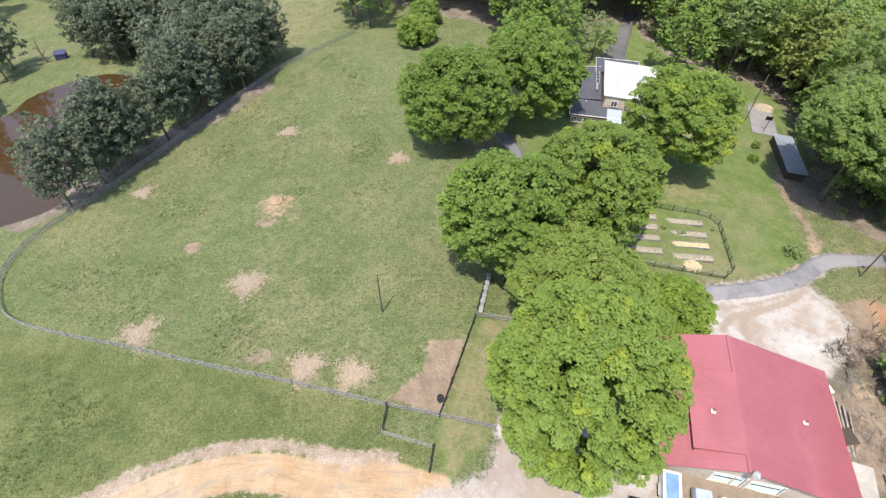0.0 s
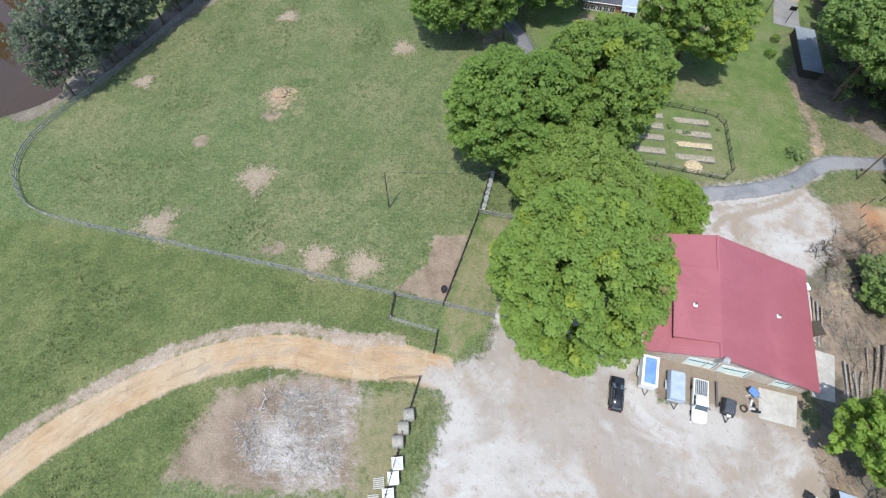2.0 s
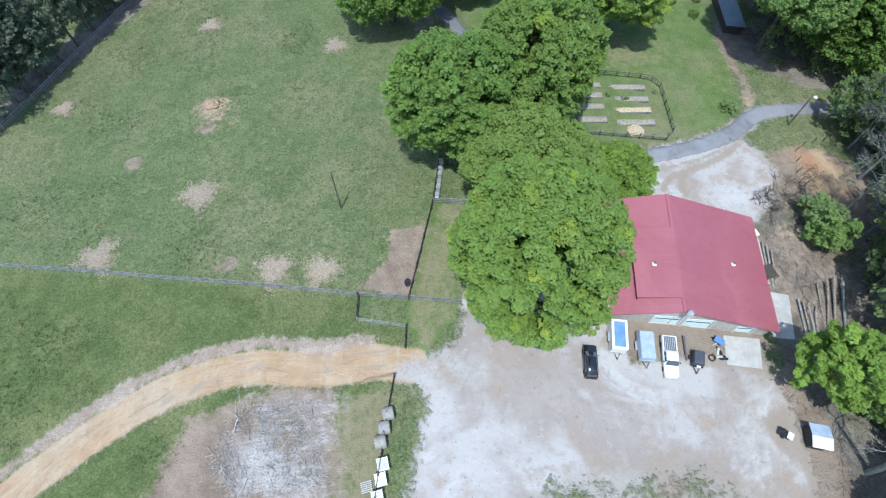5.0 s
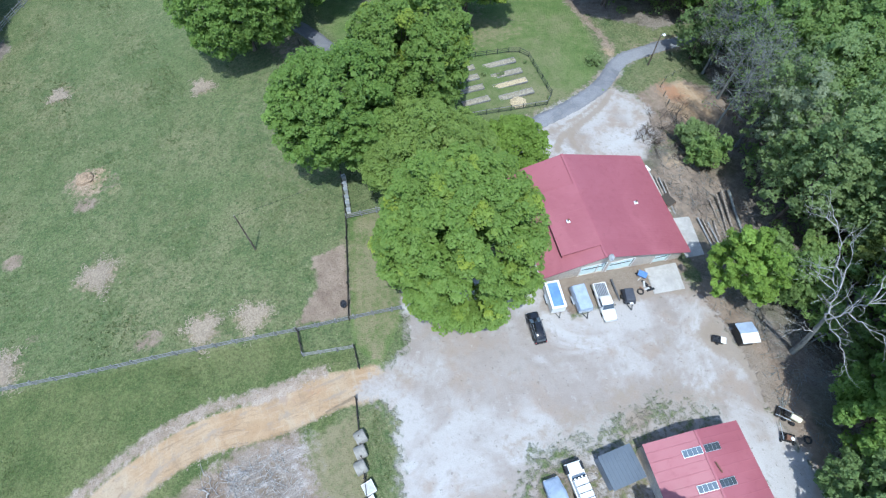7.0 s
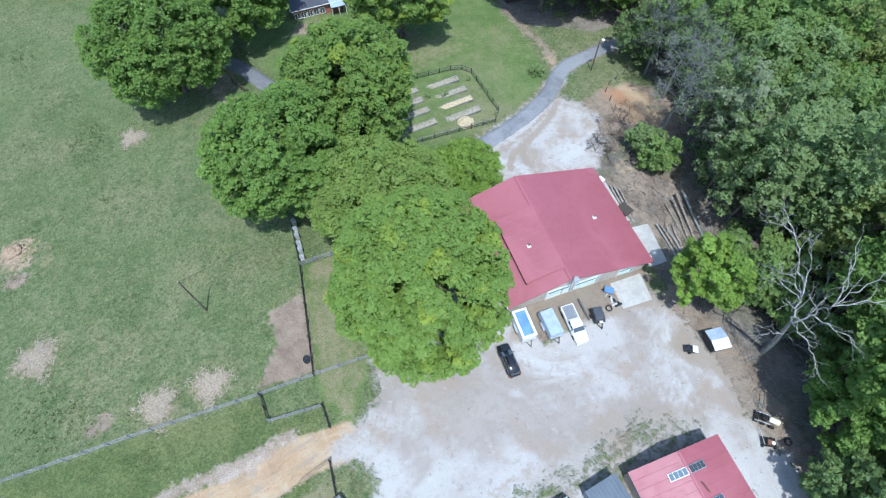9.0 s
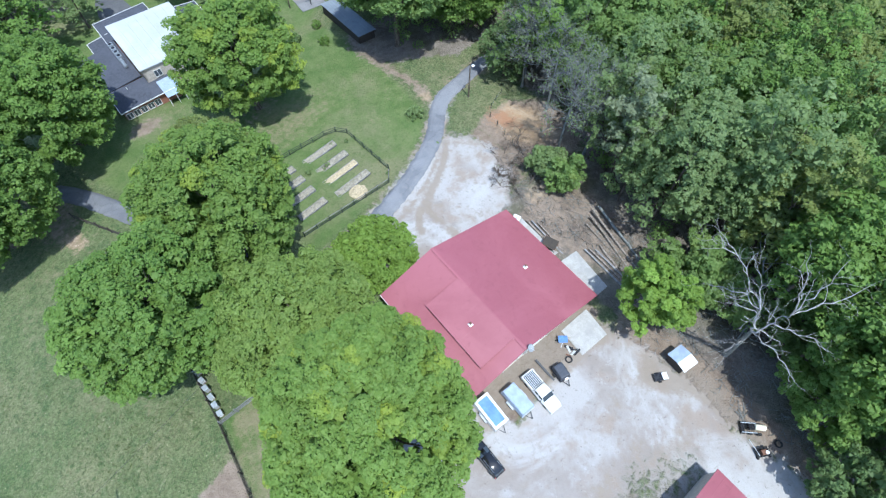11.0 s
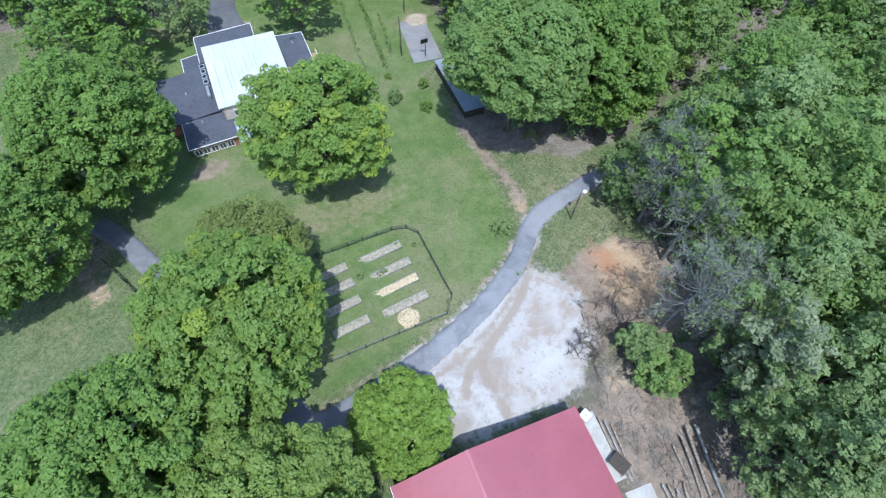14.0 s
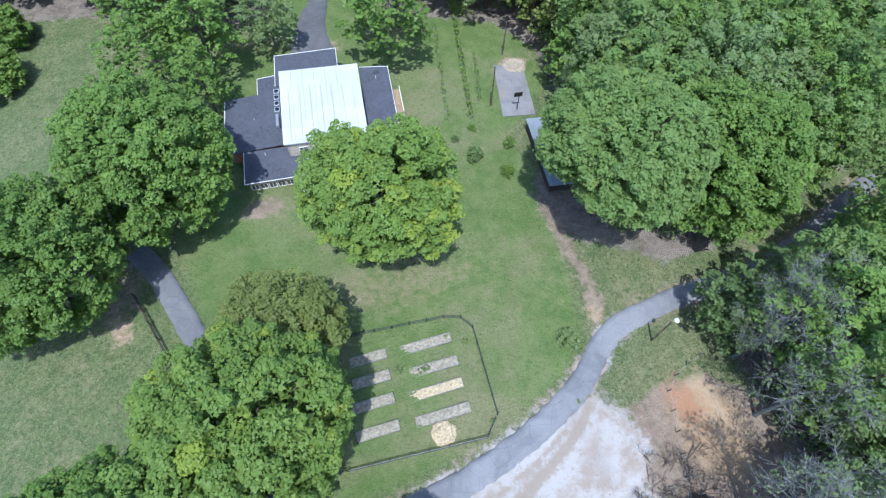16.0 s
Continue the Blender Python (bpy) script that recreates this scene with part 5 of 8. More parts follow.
def build_shop():
    shop = put("workshop", 29.5, 2.9, 0.2, 0.182, 0.983, "small steel workshop with a red roof and skylight panels", "workshop")
    hw, L, ridge, eave = 5.6, 14.0, 4.5, 3.2
    k = (ridge - eave) / hw
    part("roof", ribbed([(0, -L, ridge), (0, 0, ridge), (-hw, 0, eave), (-hw, -L, eave)], 0.08, 0.95, 0.022), M_ROOF_RED, shop, "red ribbed steel roof slope")
    part("roof", ribbed([(hw, -L, eave), (hw, 0, eave), (0, 0, ridge), (0, -L, ridge)], 0.08, 0.95, 0.01), M_ROOF_RED, shop, "red ribbed steel roof slope")
    part("ridge_cap", box((0.3, L, 0.05), (0, -L / 2, ridge + 0.04), 0.012), M_ROOF_RED, shop)
    for cy in (-2.0, -5.5):
        for cx in (-1.15, 1.1):
            z = ridge - abs(cx) * k + 0.06
            s = part("skylight", box((2.1, 0.8, 0.06), (0, 0, 0), 0.015), M_STEEL, shop, m=pose(cx, cy, z, 0, math.degrees(math.atan(k)) * (1 if cx > 0 else -1), 0))
            for j in range(4):
                # west panes take the tint that imitates reflected sky, east panes stay dark
                part("pane", box((0.46, 0.68, 0.02), (-0.75 + 0.5 * j, 0, 0.04)), M_SKYLIGHT if cx < 0 else M_GLASS, s)
    part("flue", tube(0.08, 0.08, 1.1, (0.75, -4.0, ridge + 0.06), (90, 0, 12), 10), M_RUST, shop)
    low = -1.6
    part("wall", wall_run((-hw + 0.3, -L + 0.3), (-hw + 0.3, -0.3), low, eave, eave), M_BEIGE, shop)
    part("wall", wall_run((hw - 0.3, -0.3), (hw - 0.3, -L + 0.3), low, eave, eave), M_BEIGE, shop)
    part("wall", wall_run((-hw + 0.3, -0.3), (0, -0.3), low, eave, ridge - 0.1, 0.2, [(1.6, 4.6, low + 0.9, 2.6)]), M_BEIGE, shop)
    part("wall", wall_run((0, -0.3), (hw - 0.3, -0.3), low, ridge - 0.1, eave), M_BEIGE, shop)
    part("wall", wall_run((hw - 0.3, -L + 0.3), (-hw + 0.3, -L + 0.3), low, eave, eave), M_BEIGE, shop)


build_shop()


def build_container():
    c = put("storage_container", 20.8, 2.9, 1.05, 0.05, 1.0, "grey-blue steel storage box with a ribbed lid beside the workshop", "container")
    part("body", box((3.7, 3.3, 2.2), (0, 0, 1.1), 0.03), M_ROOF_GREY, c)
    part("lid", ribbed([(-1.98, -1.8, 2.35), (1.98, -1.8, 2.25), (1.98, 1.8, 2.25), (-1.98, 1.8, 2.35)], 0.08, 0.42, 0.025), M_ROOF_SLATE, c, "ribbed grey steel lid")
    part("door", box((1.6, 0.05, 1.9), (0, 1.68, 1.0), 0.01), M_STEEL, c)


build_container()


def build_house():
    h = put("house", 31.7, 102.8, 0, 0.178, 0.984, "rambling house with grey shingle wings round a tall white steel roof", "house")
    low = -9.2
    # the tall middle block
    part("roof", ribbed([(0, 0, 0.35), (11.9, 0, -0.1), (11.9, 14.2, 0.15), (0, 14.2, 0.65)], 0.18, 1.55, 0.05), M_ROOF_WHITE, h, "bright white standing-seam steel roof")
    w = 0.25
    for a, b, za, zb in (((w, w), (11.7, w), 0.15, -0.25), ((11.7, w), (11.7, 14.0), -0.25, 0.0), ((11.7, 14.0), (w, 14.0), 0.0, 0.45), ((w, 14.0), (w, w), 0.45, 0.15)):
        part("wall", wall_run(a, b, low, za, zb), M_BEIGE if a[0] < 1 else M_OFFWHITE, h)

    def wing(x0, y0, x1, y1, zs, rims, label=""):
        """A low wing with a shingled roof; zs are its corner heights, from the southwest round."""
        cs = [(x0, y0, zs[0]), (x1, y0, zs[1]), (x1, y1, zs[2]), (x0, y1, zs[3])]
        r = part("wing_roof", slab(cs, 0.16), M_SHINGLE, h, label or "grey shingle roof with a white rim")
        for k in rims:
            a, b = Vector(cs[k]), Vector(cs[(k + 1) % 4])
            d = (b - a)
            bm = box((0.08, d.length, 0.16), (0, 0, 0), 0.012)
            part("white_trim", bm, M_WHITE, r, m=Matrix.Translation((a + b) / 2 + Vector((0, 0, -0.02))) @ d.to_track_quat("Y", "Z").to_matrix().to_4x4())
        i = 0.35
        pts = [(x0 + i, y0 + i), (x1 - i, y0 + i), (x1 - i, y1 - i), (x0 + i, y1 - i)]
        for k in range(4):
            part("wall", wall_run(pts[k], pts[(k + 1) % 4], low, zs[k] - 0.12, zs[(k + 1) % 4] - 0.12), M_BRICK if k == 0 else M_OFFWHITE, h)

    wing(-9.2, 2.3, -0.05, 13.2, (-2.7, -2.1, -2.1, -2.8), (3,))
    wing(-4.2, 13.3, -0.1, 17.0, (-2.75, -2.35, -2.45, -2.8), (2, 3))
    wing(-1.3, 14.3, 8.7, 21.6, (-2.3, -2.3, -2.7, -2.7), (1, 2, 3))
    wing(12.05, 2.4, 16.6, 15.9, (-2.2, -2.8, -2.8, -2.2), (1, 2))
    wing(-6.4, -3.3, 4.4, 2.1, (-2.9, -2.8, -2.35, -2.45), (0, 3))
    for k in range(7):
        sx = 1.2 + 1.58 * k
        za, zb = 0.35 - 0.45 * sx / 11.9 + 0.075, 0.35 - 0.45 * sx / 11.9 + 0.3 * 0.74 + 0.075
        part("seam", slab([(sx - 0.035, 0.2, za), (sx + 0.035, 0.2, za), (sx + 0.035, 10.5, zb), (sx - 0.035, 10.5, zb)], 0.03), M_STEEL, h)
    # glazed porch at the south corner
    g = part("porch_roof", ribbed([(1.3, -4.6, -3.0), (4.3, -4.6, -3.0), (4.3, -0.6, -2.35), (1.3, -0.6, -2.35)], 0.06, 0.75, 0.05), M_SILVERTARP, h, "pale blue translucent porch roof")
    for px in (1.4, 2.8, 4.2):
        part("post", box((0.1, 0.1, 3.4), (px, -4.5, -4.75), 0.01), M_WHITE, h)
    for k in range(5):
        window(h, (1.0, 1.2), (-5.3 + 1.25 * k, -3.0, -4.2), 0)
    for k in range(3):
        window(h, (1.2, 1.3), (2.5 + 3.2 * k, 0.16, -1.5), 0)
    # white balustrade on the east side
    bm = bmesh.new()
    for k in range(13):
        add_box(bm, (0.06, 0.06, 0.9), (18.0, 8.6 + 0.45 * k, -6.0))
    rail = part("balustrade", bm, M_WHITE, h, "white painted deck balustrade")
    part("hand_rail", box((0.1, 5.7, 0.06), (18.0, 11.3, -5.55), 0.01), M_WHITE, rail)
    part("deck", box((1.7, 6.0, 0.12), (17.3, 11.3, -6.5), 0.01), M_TIMBER, h)
    for y in (8.6, 11.3, 14.0):
        part("post", box((0.12, 0.12, 3.2), (18.0, y, -8.1)), M_WHITE, h)
    # roof plant on the west wing
    for k in range(4):
        u = part("roof_unit", box((0.85, 0.95, 0.7), (0, 0, 0.35), 0.04), M_STEEL, h, "grey rooftop air unit", m=pose(-1.0, 8.6 + 1.25 * k, -2.1))
        part("fan_grille", tube(0.32, 0.32, 0.06, (0, 0, 0.72), sides=16), M_BLACK, u)
    part("duct", tube(0.28, 0.28, 2.4, (-1.1, 6.6, -1.75), (90, 0, 0), 12), M_STEEL, h)
    for vx, vy in ((-3.2, 1.0), (14.4, 13.2), (-4.6, 8.0)):
        part("vent_pipe", tube(0.06, 0.06, 0.5, (vx, vy, -2.2), sides=8), M_WHITE, h)
    part("skylight", box((1.0, 0.5, 0.08), (14.6, 14.6, -2.42), 0.02, (0, 7.5, 0)), M_GLASS, h)


build_house()


def build_narrow_shed():
    s = put("shed", 70.3, 97.0, 0, -0.19, -0.98, "long narrow shed with a grey-blue steel roof under the trees", "shed")
    z = ground_z(71, 95) + 2.0
    part("roof", ribbed([(-2.0, -2.8, z), (2.0, -2.8, z + 0.25), (2.0, 11.0, z + 0.85), (-2.0, 11.0, z + 0.6)], 0.08, 0.6, 0.04), M_ROOF_GREY, s, "grey-blue ribbed steel roof")
    for a, b in (((-1.8, -2.6), (1.8, -2.6)), ((1.8, -2.6), (1.8, 10.7)), ((1.8, 10.7), (-1.8, 10.7)), ((-1.8, 10.7), (-1.8, -2.6))):
        part("wall", wall_run(a, b, z - 4, z - 0.15 + (0.5 if a[1] > 0 else 0), z - 0.15 + (0.5 if b[1] > 0 else 0), 0.12), M_DARKFENCE, s, "dark weathered board wall")


build_narrow_shed()


def build_white_shed():
    s = put("small_shed", 44.95, 9.75, ground_z(44.9, 9.7), 0.3, 0.95, "small dark-sided shed with a bright white folded metal roof", "shed")
    s.scale = (0.84, 0.84, 0.9)
    part("body", box((2.2, 2.6, 1.9), (0, 0, 0.95), 0.02), M_DARKFENCE, s)
    part("roof", slab([(-1.35, -1.6, 2.05), (1.35, -1.6, 2.05), (1.35, -0.1, 2.3), (-1.35, -0.1, 2.3)], 0.05), M_WHITE, s, "white metal roof sheet")
    part("roof", slab([(-1.35, -0.1, 2.33), (1.35, -0.1, 2.33), (1.35, 1.7, 1.9), (-1.35, 1.7, 1.9)], 0.05), M_SILVERTARP, s, "pale blue-grey roof sheet")
    for y in (-1.1, -0.5):
        part("batten", box((2.7, 0.05, 0.05), (0, y, 2.22)), M_STEEL, s)


build_white_shed()

# concrete beside and before the barn
def concrete(corners, name="concrete_slab", lift=0.12, mat_=None, label="pale weathered concrete slab"):
    cs = [(x, y, ground_z(x, y) + lift) for x, y in corners]
    return tagged(part(name, slab(cs, 0.5), mat_ or M_CONCRETE), label, "slab", kind="structure")


concrete([(38.1, 19.3), (42.6, 18.4), (44.0, 22.3), (39.2, 23.1)])
concrete([(46.0, 22.4), (48.9, 21.9), (51.2, 28.2), (48.0, 29.0)])
concrete([(47.3, 30.4), (49.3, 30.0), (51.0, 37.6), (48.6, 38.3)])
tagged(part("court", slab([(66.6, 103.6, -8.55), (72.2, 102.5, -9.05), (75.6, 114.6, -10.05), (70.5, 116.2, -9.6)], 0.4), M_COURT), "worn grey asphalt play court with a hoop", "court", kind="structure")

ring = bmesh.new()
steps = 28
loops = [[ring.verts.new((74.0 + rr * (1 + 0.07 * math.sin(5 * q + k)) * math.cos(q), 115.0 + 0.85 * rr * (1 + 0.07 * math.sin(4 * q + k)) * math.sin(q), -9.72 + h)) for q in (6.2832 * j / steps for j in range(steps))] for k, (rr, h) in enumerate(((2.4, -0.35), (2.0, 0.1), (1.5, 0.22), (0.9, 0.02), (0.2, -0.02)))]
for la, lb in zip(loops[:-1], loops[1:]):
    for j in range(steps):
        ring.faces.new((la[j], la[(j + 1) % steps], lb[(j + 1) % steps], lb[j]))
ring.faces.new(loops[-1])
tagged(part("sand_ring", ring, M_HAY), "worn ring of pale sand and chips at the court's end", "sand")

# ---- fences ----
def smooth_pts(line, gap):
    """Points at even gaps along a line."""
    out, carry = [Vector((*line[0], 0))], 0.0
    for a, b in zip(line[:-1], line[1:]):
        a, b = Vector((*a, 0)), Vector((*b, 0))
        d = (b - a).length
        s = gap - carry
        while s <= d:
            out.append(a + (b - a) * s / d)
            s += gap
        carry = d - (s - gap)
    end = Vector((*line[-1], 0))
    if (out[-1] - end).length > gap * 0.4:
        out.append(end)
    return out


def unit_mesh(name, bm, material):
    me = bpy.data.meshes.new(name)
    bm.to_mesh(me)
    bm.free()
    me.materials.append(material)
    return me


POST = unit_mesh("post", box((0.15, 0.15, 1.75), (0, 0, 0.62), 0.02, taper=(0.9, 0.9)), M_FENCE)
POST_DARK = unit_mesh("post", box((0.15, 0.15, 1.75), (0, 0, 0.62), 0.02), M_DARKFENCE)
POST_GREEN = unit_mesh("post", box((0.1, 0.1, 1.55), (0, 0, 0.52), 0.015), M_GREENFENCE)
RAIL = unit_mesh("rail", box((0.04, 1.0, 0.15), (0, 0, 0), 0.008), M_FENCE)
RAIL_DARK = unit_mesh("rail", box((0.05, 1.0, 0.15), (0, 0, 0), 0.008), M_DARKFENCE)
RAIL_GREEN = unit_mesh("rail", box((0.06, 1.0, 0.07), (0, 0, 0), 0.008), M_GREENFENCE)
RAIL_PALE = unit_mesh("rail", box((0.16, 1.0, 0.05), (0, 0, 0), 0.008), M_OFFWHITE)
WIRE = unit_mesh("wire_panel", box((0.012, 1.0, 0.012)), M_STEEL)


def fence(line, label, post, rails, gap=2.4, heights=(0.35, 0.75, 1.15), round_=False, seed=1, name="fence", top=None):
    rng = random.Random(seed)
    pts = smooth_pts(smooth_line(line, 6) if round_ else line, gap)
    root = thing(name, pts[0].x, pts[0].y, None, 0, label, "fence")
    inv = root.matrix_basis.inverted()
    feet = [Vector((p.x, p.y, ground_z(p.x, p.y))) for p in pts]
    for p in feet:
        o = new("post", post)
        o.parent = root
        o.matrix_basis = inv @ pose(p.x, p.y, p.z, rng.uniform(-3, 3), rng.uniform(-3, 3), rng.uniform(0, 20))
    for a, b in zip(feet[:-1], feet[1:]):
        d = b - a
        for k, h in enumerate(heights):
            o = new("rail", top if top and k == len(heights) - 1 else rails)
            o.parent = root
            mid = (a + b) / 2 + Vector((0, 0, h + rng.uniform(-0.03, 0.03)))
            o.matrix_basis = inv @ Matrix.Translation(mid) @ (d + Vector((0, 0, rng.uniform(-0.05, 0.05)))).to_track_quat("Y", "Z").to_matrix().to_4x4() @ Matrix.Diagonal((1, d.length * 1.02, 1, 1))
    return root


fence([(-28, 145.5), (-42.6, 128), (-49, 116), (-57.5, 97), (-65.5, 77.5), (-70.5, 68), (-72.4, 61.5), (-71.8, 56), (-69.5, 51.6), (-65.7, 47.6), (-60.9, 45.4), (-54.7, 43.7), (-47.8, 42.2), (-40.3, 40.5), (-31.3, 38.3), (-22.8, 36.5), (-14.6, 34.6), (-6.8, 32.8)],
      "weathered grey post-and-rail fence round the pasture", POST, RAIL, 2.5, round_=True, seed=3)
fence([(-6.8, 32.8), (-0.4, 31.6), (6.2, 30.3)], "weathered grey post-and-rail fence with a bright top board", POST, RAIL, 2.4, seed=4)
fence([(-0.4, 31.6), (1.4, 37.5), (4.2, 46.9), (6.0, 55.0)], "dark post-and-board fence between pasture and lane", POST_DARK, RAIL_DARK, 2.4, seed=5)
fence([(4.2, 46.9), (9.2, 46.1), (12, 45.6)], "pale weathered cross fence under the oak", POST, RAIL, 2.2, seed=6)
fence([(-6.8, 32.7), (-7.1, 29.3)], "short dark board fence", POST_DARK, RAIL_DARK, 1.8, seed=7)
fence([(-7.1, 29.3), (-1.0, 27.7)], "weathered grey post-and-rail fence beside the clay track", POST, RAIL, 2.1, seed=8)
fence([(-1.0, 27.7), (-1.3, 25.0)], "short dark board fence at the track", POST_DARK, RAIL_DARK, 1.4, seed=9)
fence([(-2.8, 21.6), (-3.6, 18.4), (-4.6, 13.5), (-5.6, 8.5), (-6.4, 4.0)], "dark board fence behind the hay bales", POST_DARK, RAIL_DARK, 2.2, seed=10)
fence([(8.6, 88.6), (11.2, 80.4), (12.6, 76)], "dark low fence beside the asphalt drive", POST_DARK, RAIL_DARK, 2.4, seed=12)
fence([(28.1, 59.2), (43.5, 57.1), (45.4, 59.1)], "low pale-capped garden fence", POST_GREEN, RAIL_GREEN, 2.2, (0.25, 0.65, 1.02), seed=13, top=RAIL)
fence([(45.4, 59.1), (47.0, 70.7), (45.4, 72.3), (31.3, 74.1), (27, 74.6)], "dark green garden fence round the raised beds", POST_GREEN, RAIL_GREEN, 2.2, (0.25, 0.65, 1.05), seed=14)
fence([(72.6, 57.0), (68.2, 56.0), (65.9, 54.5), (64.4, 50.8), (62.8, 47.0), (61.0, 43.6)], "thin leaning fence along the clay bank", POST_GREEN, WIRE, 2.4, (0.5, 1.0), seed=15)


def build_gate():
    g = thing("gate", -2.9, 21.7, None, 96, "open brown pipe gate beside the clay track", "gate")
    for z in (0.3, 0.6, 0.9, 1.2):
        part("rail", tube(0.03, 0.03, 3.6, (0, 1.8, z), (90, 0, 0), 8), M_TIMBER, g)
    for y in (0, 1.8, 3.6):
        part("upright", tube(0.03, 0.03, 0.95, (0, y, 0.75), (0, 0, 0), 8), M_TIMBER, g)


build_gate()


# ---- vehicles ----
def wheel(parent, x, y, r=0.37, w=0.24):
    t = part("wheel", lathe([(r * 0.6, -w / 2), (r * 0.94, -w / 2), (r, -w * 0.3), (r, w * 0.3), (r * 0.94, w / 2), (r * 0.6, w / 2)], 18, "X"), M_RUBBER, parent, m=pose(x, y, r))
    part("rim", lathe([(0.02, -w * 0.42), (r * 0.6, -w * 0.38), (r * 0.62, w * 0.38), (0.02, w * 0.42)], 14, "X"), M_CHROME, t)
    return t


def loft(sections):
    """A body skinned over outlines; each is (y, [(x, z), ...]) with equal counts, right half only, bottom to top."""
    bm = bmesh.new()
    rings = []
    for y, half in sections:
        ring = [bm.verts.new((x, y, z)) for x, z in half] + [bm.verts.new((-x, y, z)) for x, z in half[::-1]]
        rings.append(ring)
    n = len(rings[0])
    for a, b in zip(rings[:-1], rings[1:]):
        for k in range(n):
            bm.faces.new((a[k], a[(k + 1) % n], b[(k + 1) % n], b[k]))
    bm.faces.new(rings[0][::-1])
    bm.faces.new(rings[-1])
    bmesh.ops.recalc_face_normals(bm, faces=bm.faces)
    for f in bm.faces:
        f.smooth = True
    return bm


def lights(car, front, rear, w, z):
    for s in (-1, 1):
        part("headlight", box((0.36, 0.08, 0.16), (s * w * 0.72, front, z), 0.03), M_CHROME, car)
        part("tail_light", box((0.18, 0.06, 0.3), (s * w * 0.84, rear, z + 0.1), 0.02), M_REDPAINT, car)


def build_pickup():
    c = thing("pickup_truck", 30.8, 20.7, None, 167, "white extended-cab pickup truck parked nose out with an empty bed", "truck")
    c.scale = (0.92, 0.92, 0.92)
    w = 0.96
    part("body", loft([(y, [(w * 0.6, 0.42), (w * s, 0.45), (w * s, 0.8), (w * s * 0.97, t), (w * 0.5, t + 0.03)]) for y, s, t in
        ((-2.8, 0.94, 1.1), (-2.72, 1, 1.12), (-0.55, 1, 1.12), (0.9, 1, 1.1), (1.2, 1, 1.08), (2.3, 0.98, 1.02), (2.7, 0.93, 0.95), (2.82, 0.86, 0.75))]), M_WHITE, c)
    cab = part("cab", loft([(y, [(w * 0.92, 1.08), (w * 0.93, 1.2), (w * s, z), (w * s * 0.9, z + 0.06), (0.2, z + 0.09)]) for y, s, z in
        ((-0.62, 0.84, 1.2), (-0.45, 0.8, 1.72), (0.3, 0.8, 1.76), (0.75, 0.8, 1.7), (1.35, 0.9, 1.16))]), M_WHITE, c)
    part("windscreen", slab([(-0.74, 0.86, 1.72), (0.74, 0.86, 1.72), (0.82, 1.36, 1.24), (-0.82, 1.36, 1.24)][::-1], 0.02), M_GLASS, c)
    part("rear_window", slab([(-0.62, -0.5, 1.72), (0.62, -0.5, 1.72), (0.66, -0.64, 1.3), (-0.66, -0.64, 1.3)], 0.02), M_GLASS, c)
    for s in (-1, 1):
        for y0, y1 in ((-0.35, 0.2), (0.28, 0.95)):
            part("side_window", box((0.03, y1 - y0, 0.36), (s * 0.845, (y0 + y1) / 2, 1.44), 0.01, (0, s * -14, 0)), M_GLASS, c)
        part("mirror", box((0.2, 0.12, 0.18), (s * 1.08, 0.95, 1.3), 0.03), M_BLACK, c)
        for y in (-1.75, 1.7):
            wheel(c, s * 0.84, y, 0.38, 0.26)
    part("truck_bed", box((1.56, 1.95, 0.06), (0, -1.72, 1.155), 0.01), M_BEDLINER, c, "grey ribbed empty load bed")
    for k in range(6):
        part("bed_rib", box((0.1, 1.85, 0.02), (-0.6 + 0.24 * k, -1.72, 1.195), 0.004), M_STEEL, c)
    for s in (-1, 1):
        part("bed_rail", box((0.14, 2.05, 0.1), (s * 0.86, -1.72, 1.2), 0.03), M_WHITE, c)
    part("tailgate", box((1.86, 0.1, 0.1), (0, -2.74, 1.2), 0.03), M_WHITE, c)
    part("bumper", box((1.9, 0.18, 0.2), (0, 2.86, 0.55), 0.05), M_CHROME, c)
    part("bumper", box((1.85, 0.16, 0.18), (0, -2.88, 0.55), 0.05), M_CHROME, c)
    lights(c, 2.76, -2.8, w, 0.78)


